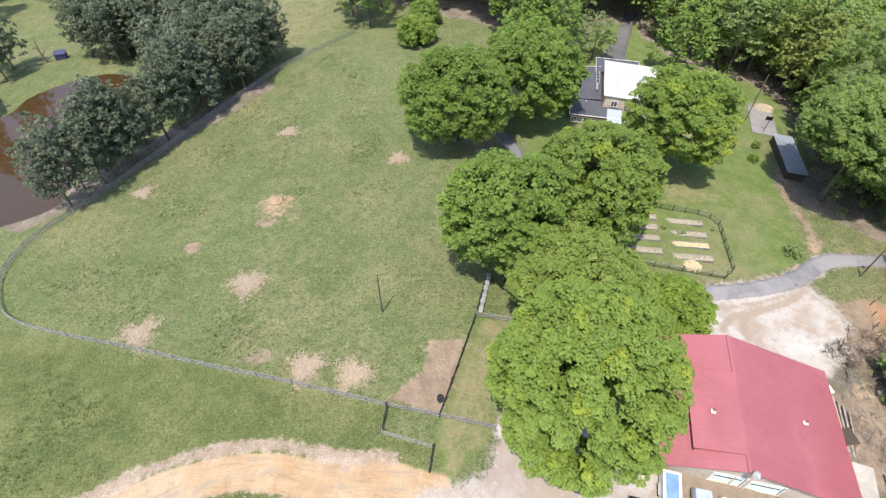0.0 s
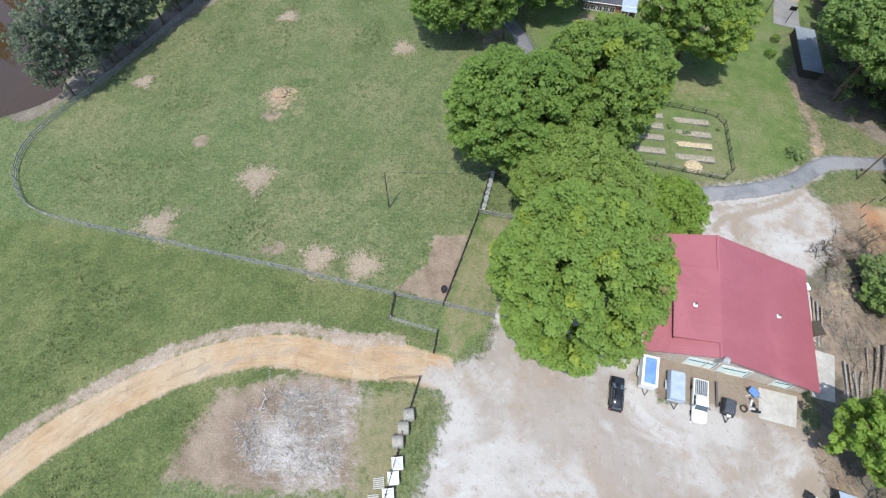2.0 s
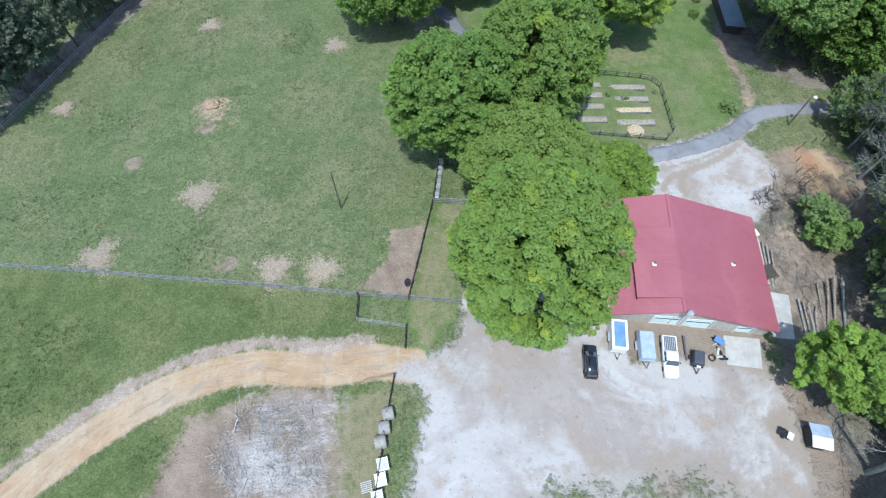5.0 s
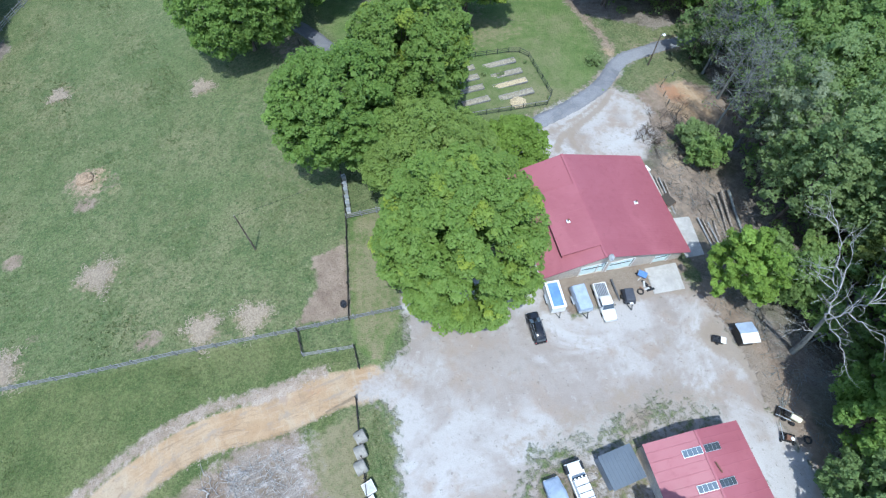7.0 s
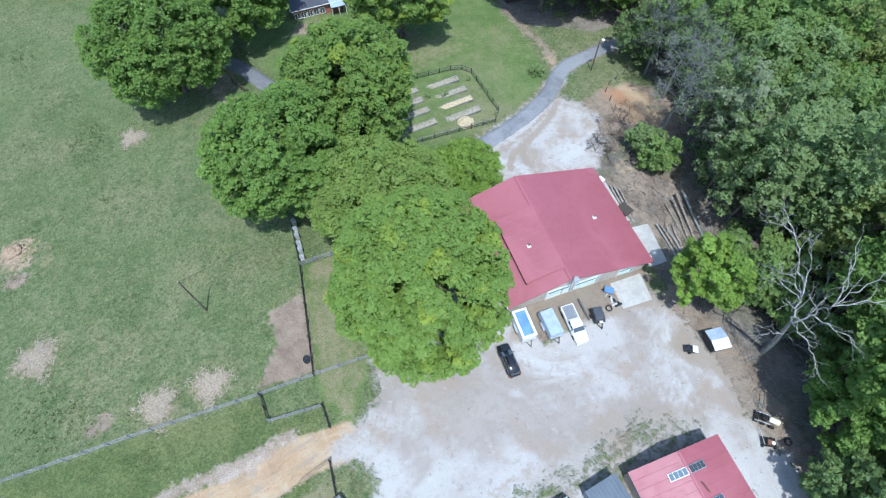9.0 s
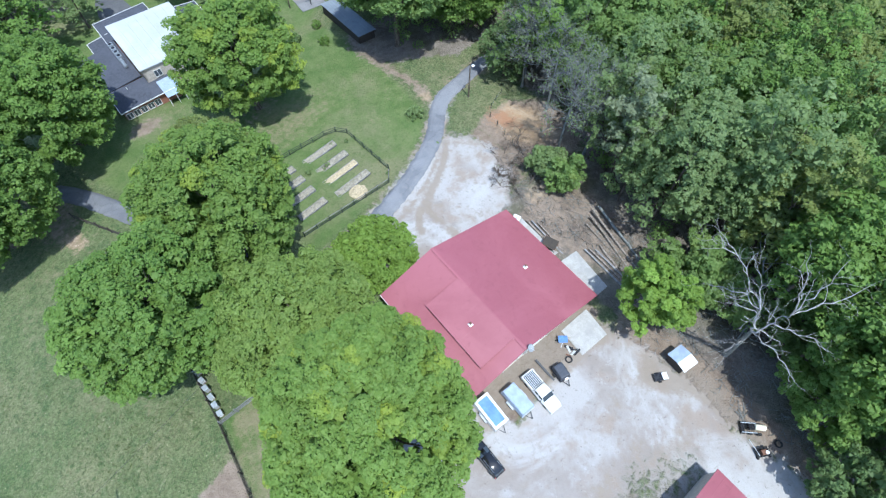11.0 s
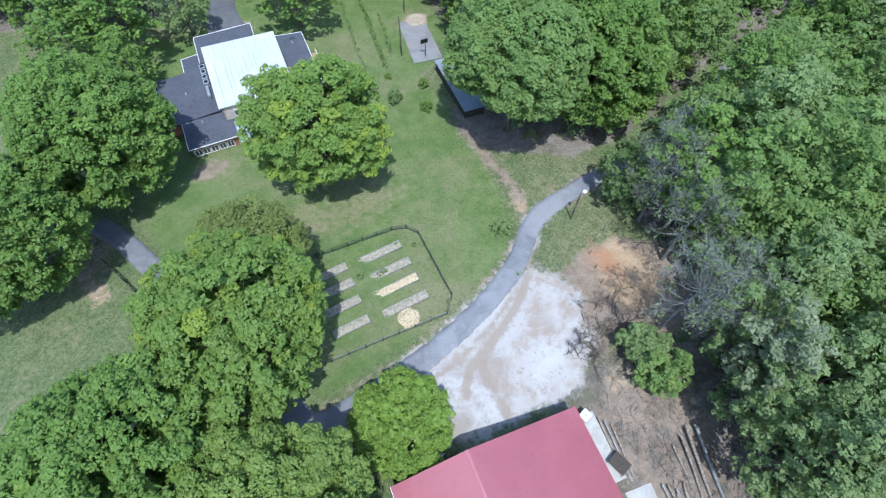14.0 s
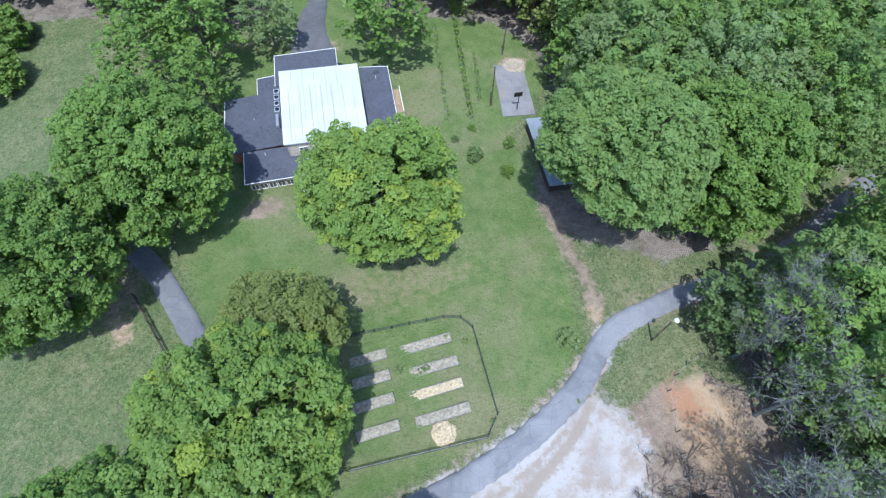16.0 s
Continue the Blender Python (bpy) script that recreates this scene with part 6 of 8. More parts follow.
def build_suv():
    c = thing("sport_utility_vehicle", 20.75, 21.0, None, -11, "glossy black sport utility vehicle parked on the gravel", "car")
    c.scale = (0.86, 0.86, 0.86)
    w = 0.95
    part("body", loft([(y, [(w * 0.6, 0.4), (w * s, 0.42), (w * s, 0.75), (w * s * 0.96, t), (w * 0.5, t + 0.03)]) for y, s, t in
        ((-2.4, 0.88, 0.95), (-2.3, 0.97, 1.05), (-0.5, 1, 1.08), (1.1, 1, 1.06), (2.0, 0.97, 1.0), (2.3, 0.9, 0.9), (2.4, 0.8, 0.7))]), M_CARBLACK, c)
    part("cabin", loft([(y, [(w * 0.93, 1.04), (w * 0.92, 1.15), (w * s, z), (w * s * 0.9, z + 0.06), (0.2, z + 0.08)]) for y, s, z in
        ((-2.36, 0.86, 1.12), (-2.1, 0.78, 1.6), (-0.9, 0.8, 1.7), (0.2, 0.8, 1.68), (1.25, 0.88, 1.12))]), M_CARBLACK, c)
    part("windscreen", slab([(-0.7, 0.42, 1.64), (0.7, 0.42, 1.64), (0.8, 1.24, 1.2), (-0.8, 1.24, 1.2)][::-1], 0.02), M_GLASS, c)
    part("rear_window", slab([(-0.62, -2.13, 1.6), (0.62, -2.13, 1.6), (0.7, -2.38, 1.22), (-0.7, -2.38, 1.22)], 0.02), M_GLASS, c)
    for s in (-1, 1):
        for y0, y1 in ((-1.9, -1.1), (-1.0, -0.25), (-0.15, 0.6)):
            part("side_window", box((0.03, y1 - y0, 0.34), (s * 0.84, (y0 + y1) / 2, 1.4), 0.01, (0, s * -14, 0)), M_GLASS, c)
        part("roof_rail", tube(0.025, 0.025, 2.0, (s * 0.62, -0.8, 1.79), (90, 0, 0), 8), M_CHROME, c)
        part("mirror", box((0.2, 0.12, 0.16), (s * 1.06, 0.75, 1.2), 0.03), M_CARBLACK, c)
        for y in (-1.45, 1.45):
            wheel(c, s * 0.84, y, 0.36, 0.24)
    part("bumper", box((1.7, 0.14, 0.2), (0, -2.44, 0.6), 0.05), M_BLACK, c)
    lights(c, 2.32, -2.4, w, 0.78)


def hitch(t, y, h=0.45):
    for s in (-1, 1):
        part("drawbar", box((0.07, 0.95, 0.08), (s * 0.22, y - 0.4, h), 0.01, (0, 0, s * -25)), M_BLACK, t)
    part("jack", tube(0.04, 0.04, 0.7, (0, y - 0.85, 0.4), sides=8), M_BLACK, t)


def build_box_trailer():
    t = thing("enclosed_trailer", 24.9, 23.7, None, -13, "white cargo trailer with a blue panel on its roof", "trailer")
    t.scale = (0.9, 0.88, 0.9)
    part("body", box((2.1, 4.3, 1.7), (0, 0, 1.25), 0.08), M_WHITE, t)
    part("roof_panel", box((1.5, 3.7, 0.06), (0, 0, 2.135), 0.02), M_BLUETARP, t, "blue roof panel")
    part("roof_rim", box((2.16, 4.36, 0.1), (0, 0, 2.065), 0.02), M_WHITE, t)
    part("door", box((1.7, 0.04, 1.45), (0, 2.17, 1.2), 0.01), M_OFFWHITE, t)
    for s in (-1, 1):
        part("fender", box((0.28, 1.5, 0.08), (s * 1.15, 0.1, 0.78), 0.02), M_STEEL, t)
        for y in (-0.3, 0.5):
            wheel(t, s * 1.12, y, 0.33, 0.2)
    hitch(t, -2.2)


def build_tarp_trailer():
    t = thing("covered_trailer", 28.1, 22.2, None, -11, "utility trailer covered with a grey-blue tarpaulin", "trailer")
    t.scale = (1.0, 0.88, 0.9)
    part("bed", box((1.9, 4.2, 0.5), (0, 0, 0.8), 0.03), M_STEEL, t)
    bm = bmesh.new()
    add_box(bm, (1.98, 4.1, 0.85), (0, 0, 1.4), 0.12, taper=(0.86, 0.95))
    bmesh.ops.subdivide_edges(bm, edges=bm.edges, cuts=3, use_grid_fill=True)
    rng = random.Random(4)
    for v in bm.verts:
        v.co += Vector((rng.uniform(-1, 1), rng.uniform(-1, 1), rng.uniform(-1, 1))) * 0.025
    part("tarpaulin", bm, M_SILVERTARP, t, "wrinkled grey-blue tarpaulin")
    for s in (-1, 1):
        part("fender", box((0.26, 1.3, 0.07), (s * 1.08, 0.1, 0.76), 0.02), M_STEEL, t)
        wheel(t, s * 1.06, 0.1, 0.33, 0.2)
    hitch(t, -2.1)


def build_cooker():
    t = thing("smoker_trailer", 34.3, 20.2, None, -20, "small trailer under a dark charcoal grey cover", "trailer")
    part("frame", box((1.5, 2.1, 0.12), (0, 0, 0.5), 0.02), M_BLACK, t)
    bm = bmesh.new()
    add_box(bm, (1.5, 2.0, 0.8), (0, 0, 0.95), 0.15, taper=(0.82, 0.85))
    part("cover", bm, plain("charcoal_cover", (0.05, 0.055, 0.07), 0.5), t, "dark fitted cover")
    part("white_box", box((0.45, 0.3, 0.15), (0.1, -1.05, 0.75), 0.03), M_WHITE, t)
    for s in (-1, 1):
        wheel(t, s * 0.85, 0.1, 0.28, 0.18)
    hitch(t, -1.0, 0.4)


def build_jeep():
    c = thing("off_road_vehicle", 16.2, 3.6, None, -6, "white boxy off-road vehicle with a roof rack and light bar", "car")
    w = 0.92
    part("body", box((1.84, 4.1, 0.65), (0, -0.2, 0.8), 0.08), M_WHITE, c)
    part("bonnet", box((1.5, 1.3, 0.25), (0, 1.2, 1.2), 0.08, taper=(0.92, 0.95)), M_WHITE, c)
    part("hard_top", box((1.66, 2.4, 0.75), (0, -0.95, 1.5), 0.1, taper=(0.9, 0.93)), M_WHITE, c)
    part("windscreen", box((1.5, 0.04, 0.5), (0, 0.27, 1.5), 0.01, (-12, 0, 0)), M_GLASS, c)
    rack = part("roof_rack", box((1.6, 0.06, 0.06), (0, 0.1, 2.02), 0.01), M_BLACK, c)
    for k in range(4):
        part("lamp", tube(0.12, 0.1, 0.12, (-0.6 + 0.4 * k, 0.16, 2.06), (90, 0, 0), 12), M_CHROME, rack)
    for y in (-0.6, -1.3, -1.9):
        part("rack_bar", box((1.6, 0.05, 0.05), (0, y, 1.98)), M_BLACK, c)
    part("bumper", box((1.8, 0.2, 0.2), (0, 2.05, 0.65), 0.04), M_BLACK, c)
    for s in (-1, 1):
        part("fender", box((0.4, 0.9, 0.12), (s * 0.85, 1.3, 1.1), 0.05), M_BLACK, c)
        for y in (-1.45, 1.3):
            wheel(c, s * 0.86, y, 0.42, 0.28)
    part("spare_wheel", tube(0.4, 0.4, 0.24, (0, -2.4, 1.15), (90, 0, 0), 18, 0.05), M_RUBBER, c)


def build_van():
    c = thing("cargo_van", 13.2, 2.6, None, -6, "pale blue-white van parked in the grass", "car")
    w = 0.95
    part("body", loft([(y, [(w * 0.6, 0.4), (w * s, 0.42), (w * s, 1.0), (w * s * 0.94, t), (w * 0.45, t + 0.05)]) for y, s, t in
        ((-2.5, 0.92, 1.85), (-2.4, 1, 1.95), (0.8, 1, 1.95), (1.4, 0.98, 1.45), (2.1, 0.95, 1.1), (2.4, 0.85, 0.8))]), M_SILVERTARP, c)
    part("windscreen", slab([(-0.75, 0.95, 1.84), (0.75, 0.95, 1.84), (0.8, 1.45, 1.42), (-0.8, 1.45, 1.42)][::-1], 0.02), M_GLASS, c)
    for s in (-1, 1):
        for y in (-1.6, 1.5):
            wheel(c, s * 0.84, y, 0.36, 0.22)
    lights(c, 2.36, -2.5, w, 0.8)


for make in (build_pickup, build_suv, build_box_trailer, build_tarp_trailer, build_cooker, build_jeep, build_van):
    make()


def build_loader():
    t = thing("skid_loader", 43.0, -0.4, None, 32, "old cream coloured tractor engine with a black loader frame", "tractor")
    t.scale = (0.72, 0.72, 0.78)
    part("hood", lathe([(0.05, -0.85), (0.4, -0.8), (0.46, -0.6), (0.46, 0.6), (0.4, 0.8), (0.05, 0.85)], 18), M_YELLOW, t, "cream yellow rounded hood", m=pose(0.2, -0.9, 0.95, 90, 0, 0))
    part("seat_frame", box((0.8, 0.9, 0.7), (0.1, 0.4, 0.75), 0.05), M_BLACK, t)
    part("bucket", box((1.9, 0.7, 0.5), (0, 1.6, 0.35), 0.05, taper=(1, 0.7)), M_BLACK, t)
    for s in (-1, 1):
        part("lift_arm", box((0.1, 2.2, 0.12), (s * 0.75, 0.8, 0.85), 0.02, (-14, 0, 0)), M_STEEL, t)
        for y in (-0.9, 0.5):
            wheel(t, s * 0.75, y, 0.42, 0.3)


def build_mower():
    t = thing("field_mower", 41.2, -2.2, None, -40, "black tractor mower deck with a round white cap", "mower")
    t.scale = (0.8, 0.8, 0.85)
    part("deck", box((1.9, 1.3, 0.22), (0, 0, 0.35), 0.05), M_BLACK, t)
    part("engine", box((0.8, 0.7, 0.5), (0, -0.1, 0.7), 0.08), M_RUST, t)
    part("cap", tube(0.26, 0.26, 0.1, (0.35, -0.2, 1.0), sides=18, bevel=0.02), M_WHITE, t)
    part("steel_bar", box((0.08, 2.4, 0.08), (-0.9, 0.7, 0.55), 0.01, (0, 0, 12)), M_STEEL, t)
    for s in (-1, 1):
        wheel(t, s * 0.9, -0.6, 0.26, 0.18)


def build_cart():
    t = thing("small_cart", 41.7, 10.6, None, 50, "small dark cart with a white lid in the yard", "cart")
    t.scale = (0.9, 0.8, 0.8)
    part("tray", box((1.0, 1.7, 0.4), (0, 0.2, 0.5), 0.03), M_BLACK, t)
    part("lid", box((0.95, 0.8, 0.1), (0, -0.6, 0.78), 0.03), M_WHITE, t)
    for s in (-1, 1):
        wheel(t, s * 0.6, 0.2, 0.25, 0.14)


def build_tank():
    t = thing("water_tank", 49.4, 37.6, None, 10, "white plastic tank on a blue stand beside the barn", "tank")
    part("stand", box((1.1, 1.0, 0.7), (0, 0, 0.4), 0.03), M_BLUE, t)
    part("tank", box((1.2, 1.1, 0.9), (0.1, 0, 1.2), 0.12), M_WHITE, t)
    part("lid", tube(0.2, 0.2, 0.08, (0.1, 0, 1.68), sides=14), M_OFFWHITE, t)


for make in (build_loader, build_mower, build_cart, build_tank):
    make()


# ---- poles ----
def build_power_pole():
    p = thing("utility_pole", -9.05, 47.35, None, 0, "weathered wooden utility pole standing in the pasture", "pole")
    part("shaft", tube(0.12, 0.08, 8.9, (0, 0, 4.2), sides=10), M_BARK, p)
    part("insulator", tube(0.06, 0.04, 0.2, (0, 0, 8.7), sides=8), M_OFFWHITE, p)
    link("wire", tubes_mesh("wire", [[((25 * s, 1.5 * s, 8.6 - 2.4 * s * (1 - s) * 0.9), 0.018) for s in (0, 0.2, 0.4, 0.6, 0.8, 1.0)]], 4), M_BLACK, p)


def build_lamp_post():
    p = thing("lamp_post", 67.9, 60.8, None, 0, "dark wooden yard lamp post with a white lamp head", "lamp")
    part("shaft", tube(0.14, 0.1, 7.0, (0, 0, 3.3), sides=10), M_BARK, p)
    part("arm", box((0.9, 0.05, 0.05), (0.4, 0, 6.5), 0.01), M_STEEL, p)
    h = part("lamp_head", lathe([(0.05, 0.2), (0.16, 0.16), (0.3, 0.02), (0.31, -0.02), (0.1, -0.04)], 16), M_WHITE, p, "white dusk-to-dawn lamp head", m=pose(0.8, 0, 6.45))


build_power_pole()
build_lamp_post()
for x, y, hgt in ((65.8, 106.7, 8.5), (73.4, 118.5, 7.0)):
    p = thing("utility_pole", x, y, None, 0, "thin wooden pole beside the play court", "pole")
    part("shaft", tube(0.13, 0.09, hgt + 0.4, (0, 0, hgt / 2 - 0.2), sides=10), M_BARK, p)

hoop = thing("basketball_hoop", 69.6, 104.4, None, -12, "dark basketball hoop on a post at the court's edge", "hoop")
part("post", tube(0.07, 0.06, 3.2, (0, 0, 1.5), sides=10), M_BLACK, hoop)
part("backboard", box((1.4, 0.05, 0.9), (0, 0.5, 3.1), 0.01), M_BLACK, hoop)
part("arm", box((0.06, 0.6, 0.06), (0, 0.25, 2.95)), M_BLACK, hoop)

# ---- garden ----
def build_bed(cx, cy, lx, ly, turn, soil, label, seed):
    b = thing("garden_bed", cx, cy, None, turn, label, "garden bed", "raised garden beds")
    for s in (-1, 1):
        part("side_board", box((lx, 0.05, 0.34), (0, s * ly / 2, 0.12), 0.008), M_FENCE, b)
        part("end_board", box((0.05, ly, 0.34), (s * lx / 2, 0, 0.12), 0.008), M_FENCE, b)
    rng = random.Random(seed)
    bm = bmesh.new()
    nx, ny = 26, 6
    g = [[bm.verts.new(((i / nx - 0.5) * (lx - 0.06), (j / ny - 0.5) * (ly - 0.06), 0.2 + rng.uniform(-0.03, 0.06) + 0.05 * math.sin(3.1 * j / ny))) for j in range(ny + 1)] for i in range(nx + 1)]
    for i in range(nx):
        for j in range(ny):
            bm.faces.new((g[i][j], g[i + 1][j], g[i + 1][j + 1], g[i][j + 1]))
    part("soil", bm, soil, b, "dry pale soil")
    return b


BED_TURN = -4.5
for i, (cx, cy, lx, soil, lab) in enumerate([
        (40.7, 69.95, 6.2, M_BEDSOIL, "long raised bed of dry pale soil with a few seedlings"), (40.6, 66.9, 5.8, M_BEDSOIL, "long raised bed of dry pale soil beside small plants"),
        (39.9, 64.2, 6.3, M_CHIPS, "long raised bed mulched with yellow wood chips"), (39.6, 61.25, 6.3, M_BEDSOIL, "long raised bed of dry grey soil"),
        (33.6, 70.6, 4.4, M_BEDSOIL, "shorter raised bed of pale soil near the oak"), (33.2, 67.95, 4.4, M_BEDSOIL, "shorter raised bed with rows of small plants"),
        (32.6, 65.2, 4.8, M_BEDSOIL, "shorter raised bed of grey soil in the oak's shade"), (32.2, 62.1, 4.8, M_BEDSOIL, "shorter raised bed of pale brown soil")]):
    build_bed(cx, cy, lx, 1.15, BED_TURN, soil, lab, 40 + i)


def heap(name, x, y, r, h, material, label, category, seed, lumps=0.25):
    rng = np.random.default_rng(seed)
    bm = bmesh.new()
    bmesh.ops.create_icosphere(bm, subdivisions=4, radius=1.0)
    for v in bm.verts:
        n_ = 1 + lumps * noise.noise(v.co * 2.5 + Vector((seed, 0, 0))) + 0.12 * noise.noise(v.co * 9)
        v.co = Vector((v.co.x * r * n_, v.co.y * r * n_, max(-0.15, v.co.z * h * n_)))
    z = ground_z(x, y)
    return tagged(part(name, bm, material, m=pose(x, y, z)), label, category)


heap("mulch_heap", 38.9, 59.3, 1.35, 0.55, M_CHIPS, "low round pile of yellow wood chips in the garden", "pile", 3)
heap("hay_pile", -31.0, 72.7, 1.35, 0.75, M_CLAYHAY, "flattened round hay bale remains in the pasture", "pile", 5)


def scattered_hay(x, y, r, count, seed):
    """Loose straws strewn thickest in the middle of a worn patch."""
    rng = np.random.default_rng(seed)
    a, q = rng.random(count) * 6.283, np.minimum(np.abs(rng.normal(size=count)) * 0.5, 1.15 * np.sqrt(rng.random(count)))
    lump = 1 + 0.35 * np.sin(3 * a + seed) + 0.25 * np.sin(7 * a + 2 * seed)
    px, py = x + np.cos(a) * q * r * lump, y + np.sin(a) * q * r * lump
    pz = land(px, py) + 0.12 * rough_at(px, py) + rng.uniform(0.02, 0.16, count)
    d = rng.random(count) * 6.283
    ln, w = rng.uniform(0.12, 0.38, count), rng.uniform(0.03, 0.07, count)
    tip = rng.uniform(-0.06, 0.1, count)
    p = np.stack([px, py, pz], 1)
    u = np.stack([np.cos(d) * ln, np.sin(d) * ln, tip], 1)
    s = np.stack([-np.sin(d) * w, np.cos(d) * w, np.zeros(count)], 1)
    me = quads_mesh("scattered_hay", np.stack([p - u - s, p - u * 0.8 + s, p + u], 1).reshape(-1, 3), np.arange(count * 3).reshape(-1, 3))
    tagged(link("scattered_hay", me, M_HAY), "thin spread of old trampled hay on the pasture", "hay", kind="stuff")


for i, (x, y, r) in enumerate(((-43.3, 43.8, 3.0), (-30.4, 53.0, 2.8), (-18.1, 38.3, 2.4), (-11.7, 37.3, 2.4), (-10.2, 85.4, 2.0), (-34.6, 96.3, 1.8), (-58, 77, 1.8))):
    scattered_hay(x, y, r, 2400, 11 + i)


def clods(line, near, far, count, seed, material, label):
    """Broken clods and stones thrown up along one side of the track."""
    rng = np.random.default_rng(seed)
    P = np.array(line)
    k = rng.integers(1, len(P) - 1, count)
    d = P[k + 1] - P[k - 1]
    d /= np.linalg.norm(d, axis=1, keepdims=True)
    c = P[k] + d * rng.uniform(-1, 1, count)[:, None] + np.stack([-d[:, 1], d[:, 0]], 1) * rng.triangular(near, (near + far) / 2, far, count)[:, None]
    c = c[c[:, 0] < -4.5]
    s = rng.uniform(0.03, 0.11, len(c)) * rng.uniform(0.6, 1.6, len(c))
    z = land(c[:, 0], c[:, 1]) + 0.12 * rough_at(c[:, 0], c[:, 1])
    a = rng.random(len(c)) * 6.283
    corner = [np.stack([c[:, 0] + np.cos(a + q) * s * w, c[:, 1] + np.sin(a + q) * s * w, z - 0.04 + s * h], 1) for q, w, h in ((0, 1.2, 0), (1.7, 1, 0), (3.2, 1.1, 0), (4.6, 0.9, 0), (0.6, 0.35, 0.9), (3.6, 0.3, 0.75))]
    base = np.arange(len(c))[:, None] * 6
    f = np.concatenate([base + np.array(q) for q in ((0, 1, 4), (1, 2, 5), (1, 5, 4), (2, 3, 5), (3, 0, 4), (3, 4, 5))])
    tagged(link("clods", quads_mesh("clods", np.stack(corner, 1).reshape(-1, 3), f), material), label, "rubble", kind="stuff")


clods(CLAY_ROAD, 1.4, 3.6, 1900, 31, M_CLOD, "pale broken clods and stones along the clay track")
clods(CLAY_ROAD, -3.3, -2.3, 500, 32, M_CLOD, "pale broken clods and stones along the clay track")


# ---- hay bales, hives and boxes ----
def build_bale(x, y, turn):
    b = thing("round_hay_bale", x, y, None, turn, "round hay bale in grey-white wrap on its side", "hay bale", "hay bales by the fence")
    part("wrap", lathe([(0.1, -0.62), (0.68, -0.62), (0.75, -0.55), (0.76, 0), (0.75, 0.55), (0.68, 0.62), (0.1, 0.62)], 24, "X"), M_NETWRAP, b, m=pose(0, 0, 0.72))
    for s in (-1, 1):
        part("hay_end", lathe([(0.02, -0.01), (0.3, 0.0), (0.62, -0.01), (0.64, -0.03)], 20, "X"), M_HAY, b, m=pose(s * 0.62, 0, 0.72, 0, 0, 0 if s > 0 else 180))


for x, y, tn in ((-3.75, 17.2, 8), (-4.25, 15.7, 4), (-4.75, 14.2, 6)):
    build_bale(x, y, tn)


def build_hive(x, y, turn, stack, material, label):
    h = thing("beehive", x, y, None, turn, label, "beehive", "white beehives")
    part("stand", box((0.5, 0.55, 0.25), (0, 0, 0.12), 0.01), M_TIMBER, h)
    for k in range(stack):
        part("hive_box", box((0.52, 0.6, 0.3), (0, 0, 0.4 + 0.31 * k), 0.01), material, h)
    part("lid", box((0.6, 0.68, 0.08), (0, 0, 0.29 + 0.31 * stack), 0.012), M_STEEL, h)


for i, (x, y) in enumerate(((4.9, 47.8), (5.15, 48.9), (5.4, 50.2), (5.65, 51.4), (5.9, 52.7), (6.15, 53.9))):
    build_hive(x, y, -12 + i * 3, 2 + i % 2, M_WHITE if i % 2 == 0 else M_OFFWHITE, "white stacked beehive beside the pasture fence" if i % 2 == 0 else "weathered off-white beehive beside the pasture fence")


def build_crate(x, y, turn, material, label, slats):
    c = thing("crate", x, y, None, turn, label, "crate")
    part("body", box((1.15, 1.35, 0.85), (0, 0, 0.5), 0.03), material, c)
    for k in range(slats):
        part("slat", box((1.2, 0.09, 0.05), (0, -0.6 + 1.2 * k / max(1, slats - 1), 0.95), 0.008), M_WHITE, c)
    for s in (-1, 1):
        part("rim", box((0.06, 1.4, 0.1), (s * 0.58, 0, 0.95), 0.01), M_WHITE, c)


build_crate(-4.6, 11.9, 8, M_OFFWHITE, "white slatted bin standing by the fence", 2)
build_crate(-4.9, 10.4, 8, M_STEEL, "white-rimmed grey bin with slats by the fence", 4)
build_crate(-5.3, 8.7, 8, M_OFFWHITE, "white slatted bin with a timber pallet beside it", 5)
build_crate(-5.7, 7.2, 8, M_BLUETARP, "blue bin beside the other bins at the fence", 0)
for i, (x, y) in enumerate(((-6.5, 9.9), (-6.9, 8.2))):
    p = thing("pallet", x, y, None, 8, "grey timber pallet lying in the dry grass", "pallet")
    for k in range(6):
        part("slat", box((1.2, 0.1, 0.03), (0, -0.5 + 0.2 * k, 0.14), 0.005), M_OFFWHITE, p)
    for k in (-0.5, 0, 0.5):
        part("bearer", box((0.1, 1.1, 0.1), (k, 0, 0.08)), M_TIMBER, p)

trough = thing("water_trough", -0.4, 33.9, None, -10, "black rubber stock trough in the trodden corner", "trough")
trough.scale = (0.68, 0.68, 0.9)
part("tub", lathe([(0.1, 0.02), (0.5, 0.0), (0.58, 0.5), (0.62, 0.52), (0.55, 0.5), (0.48, 0.08), (0.1, 0.06)], 20), M_RUBBER, trough, m=Matrix.Diagonal((1.0, 1.35, 1, 1)))
part("water", tube(0.5, 0.5, 0.02, (0, 0, 0.38), sides=20), M_BLACK, trough, m=Matrix.Diagonal((1.0, 1.35, 1, 1)))


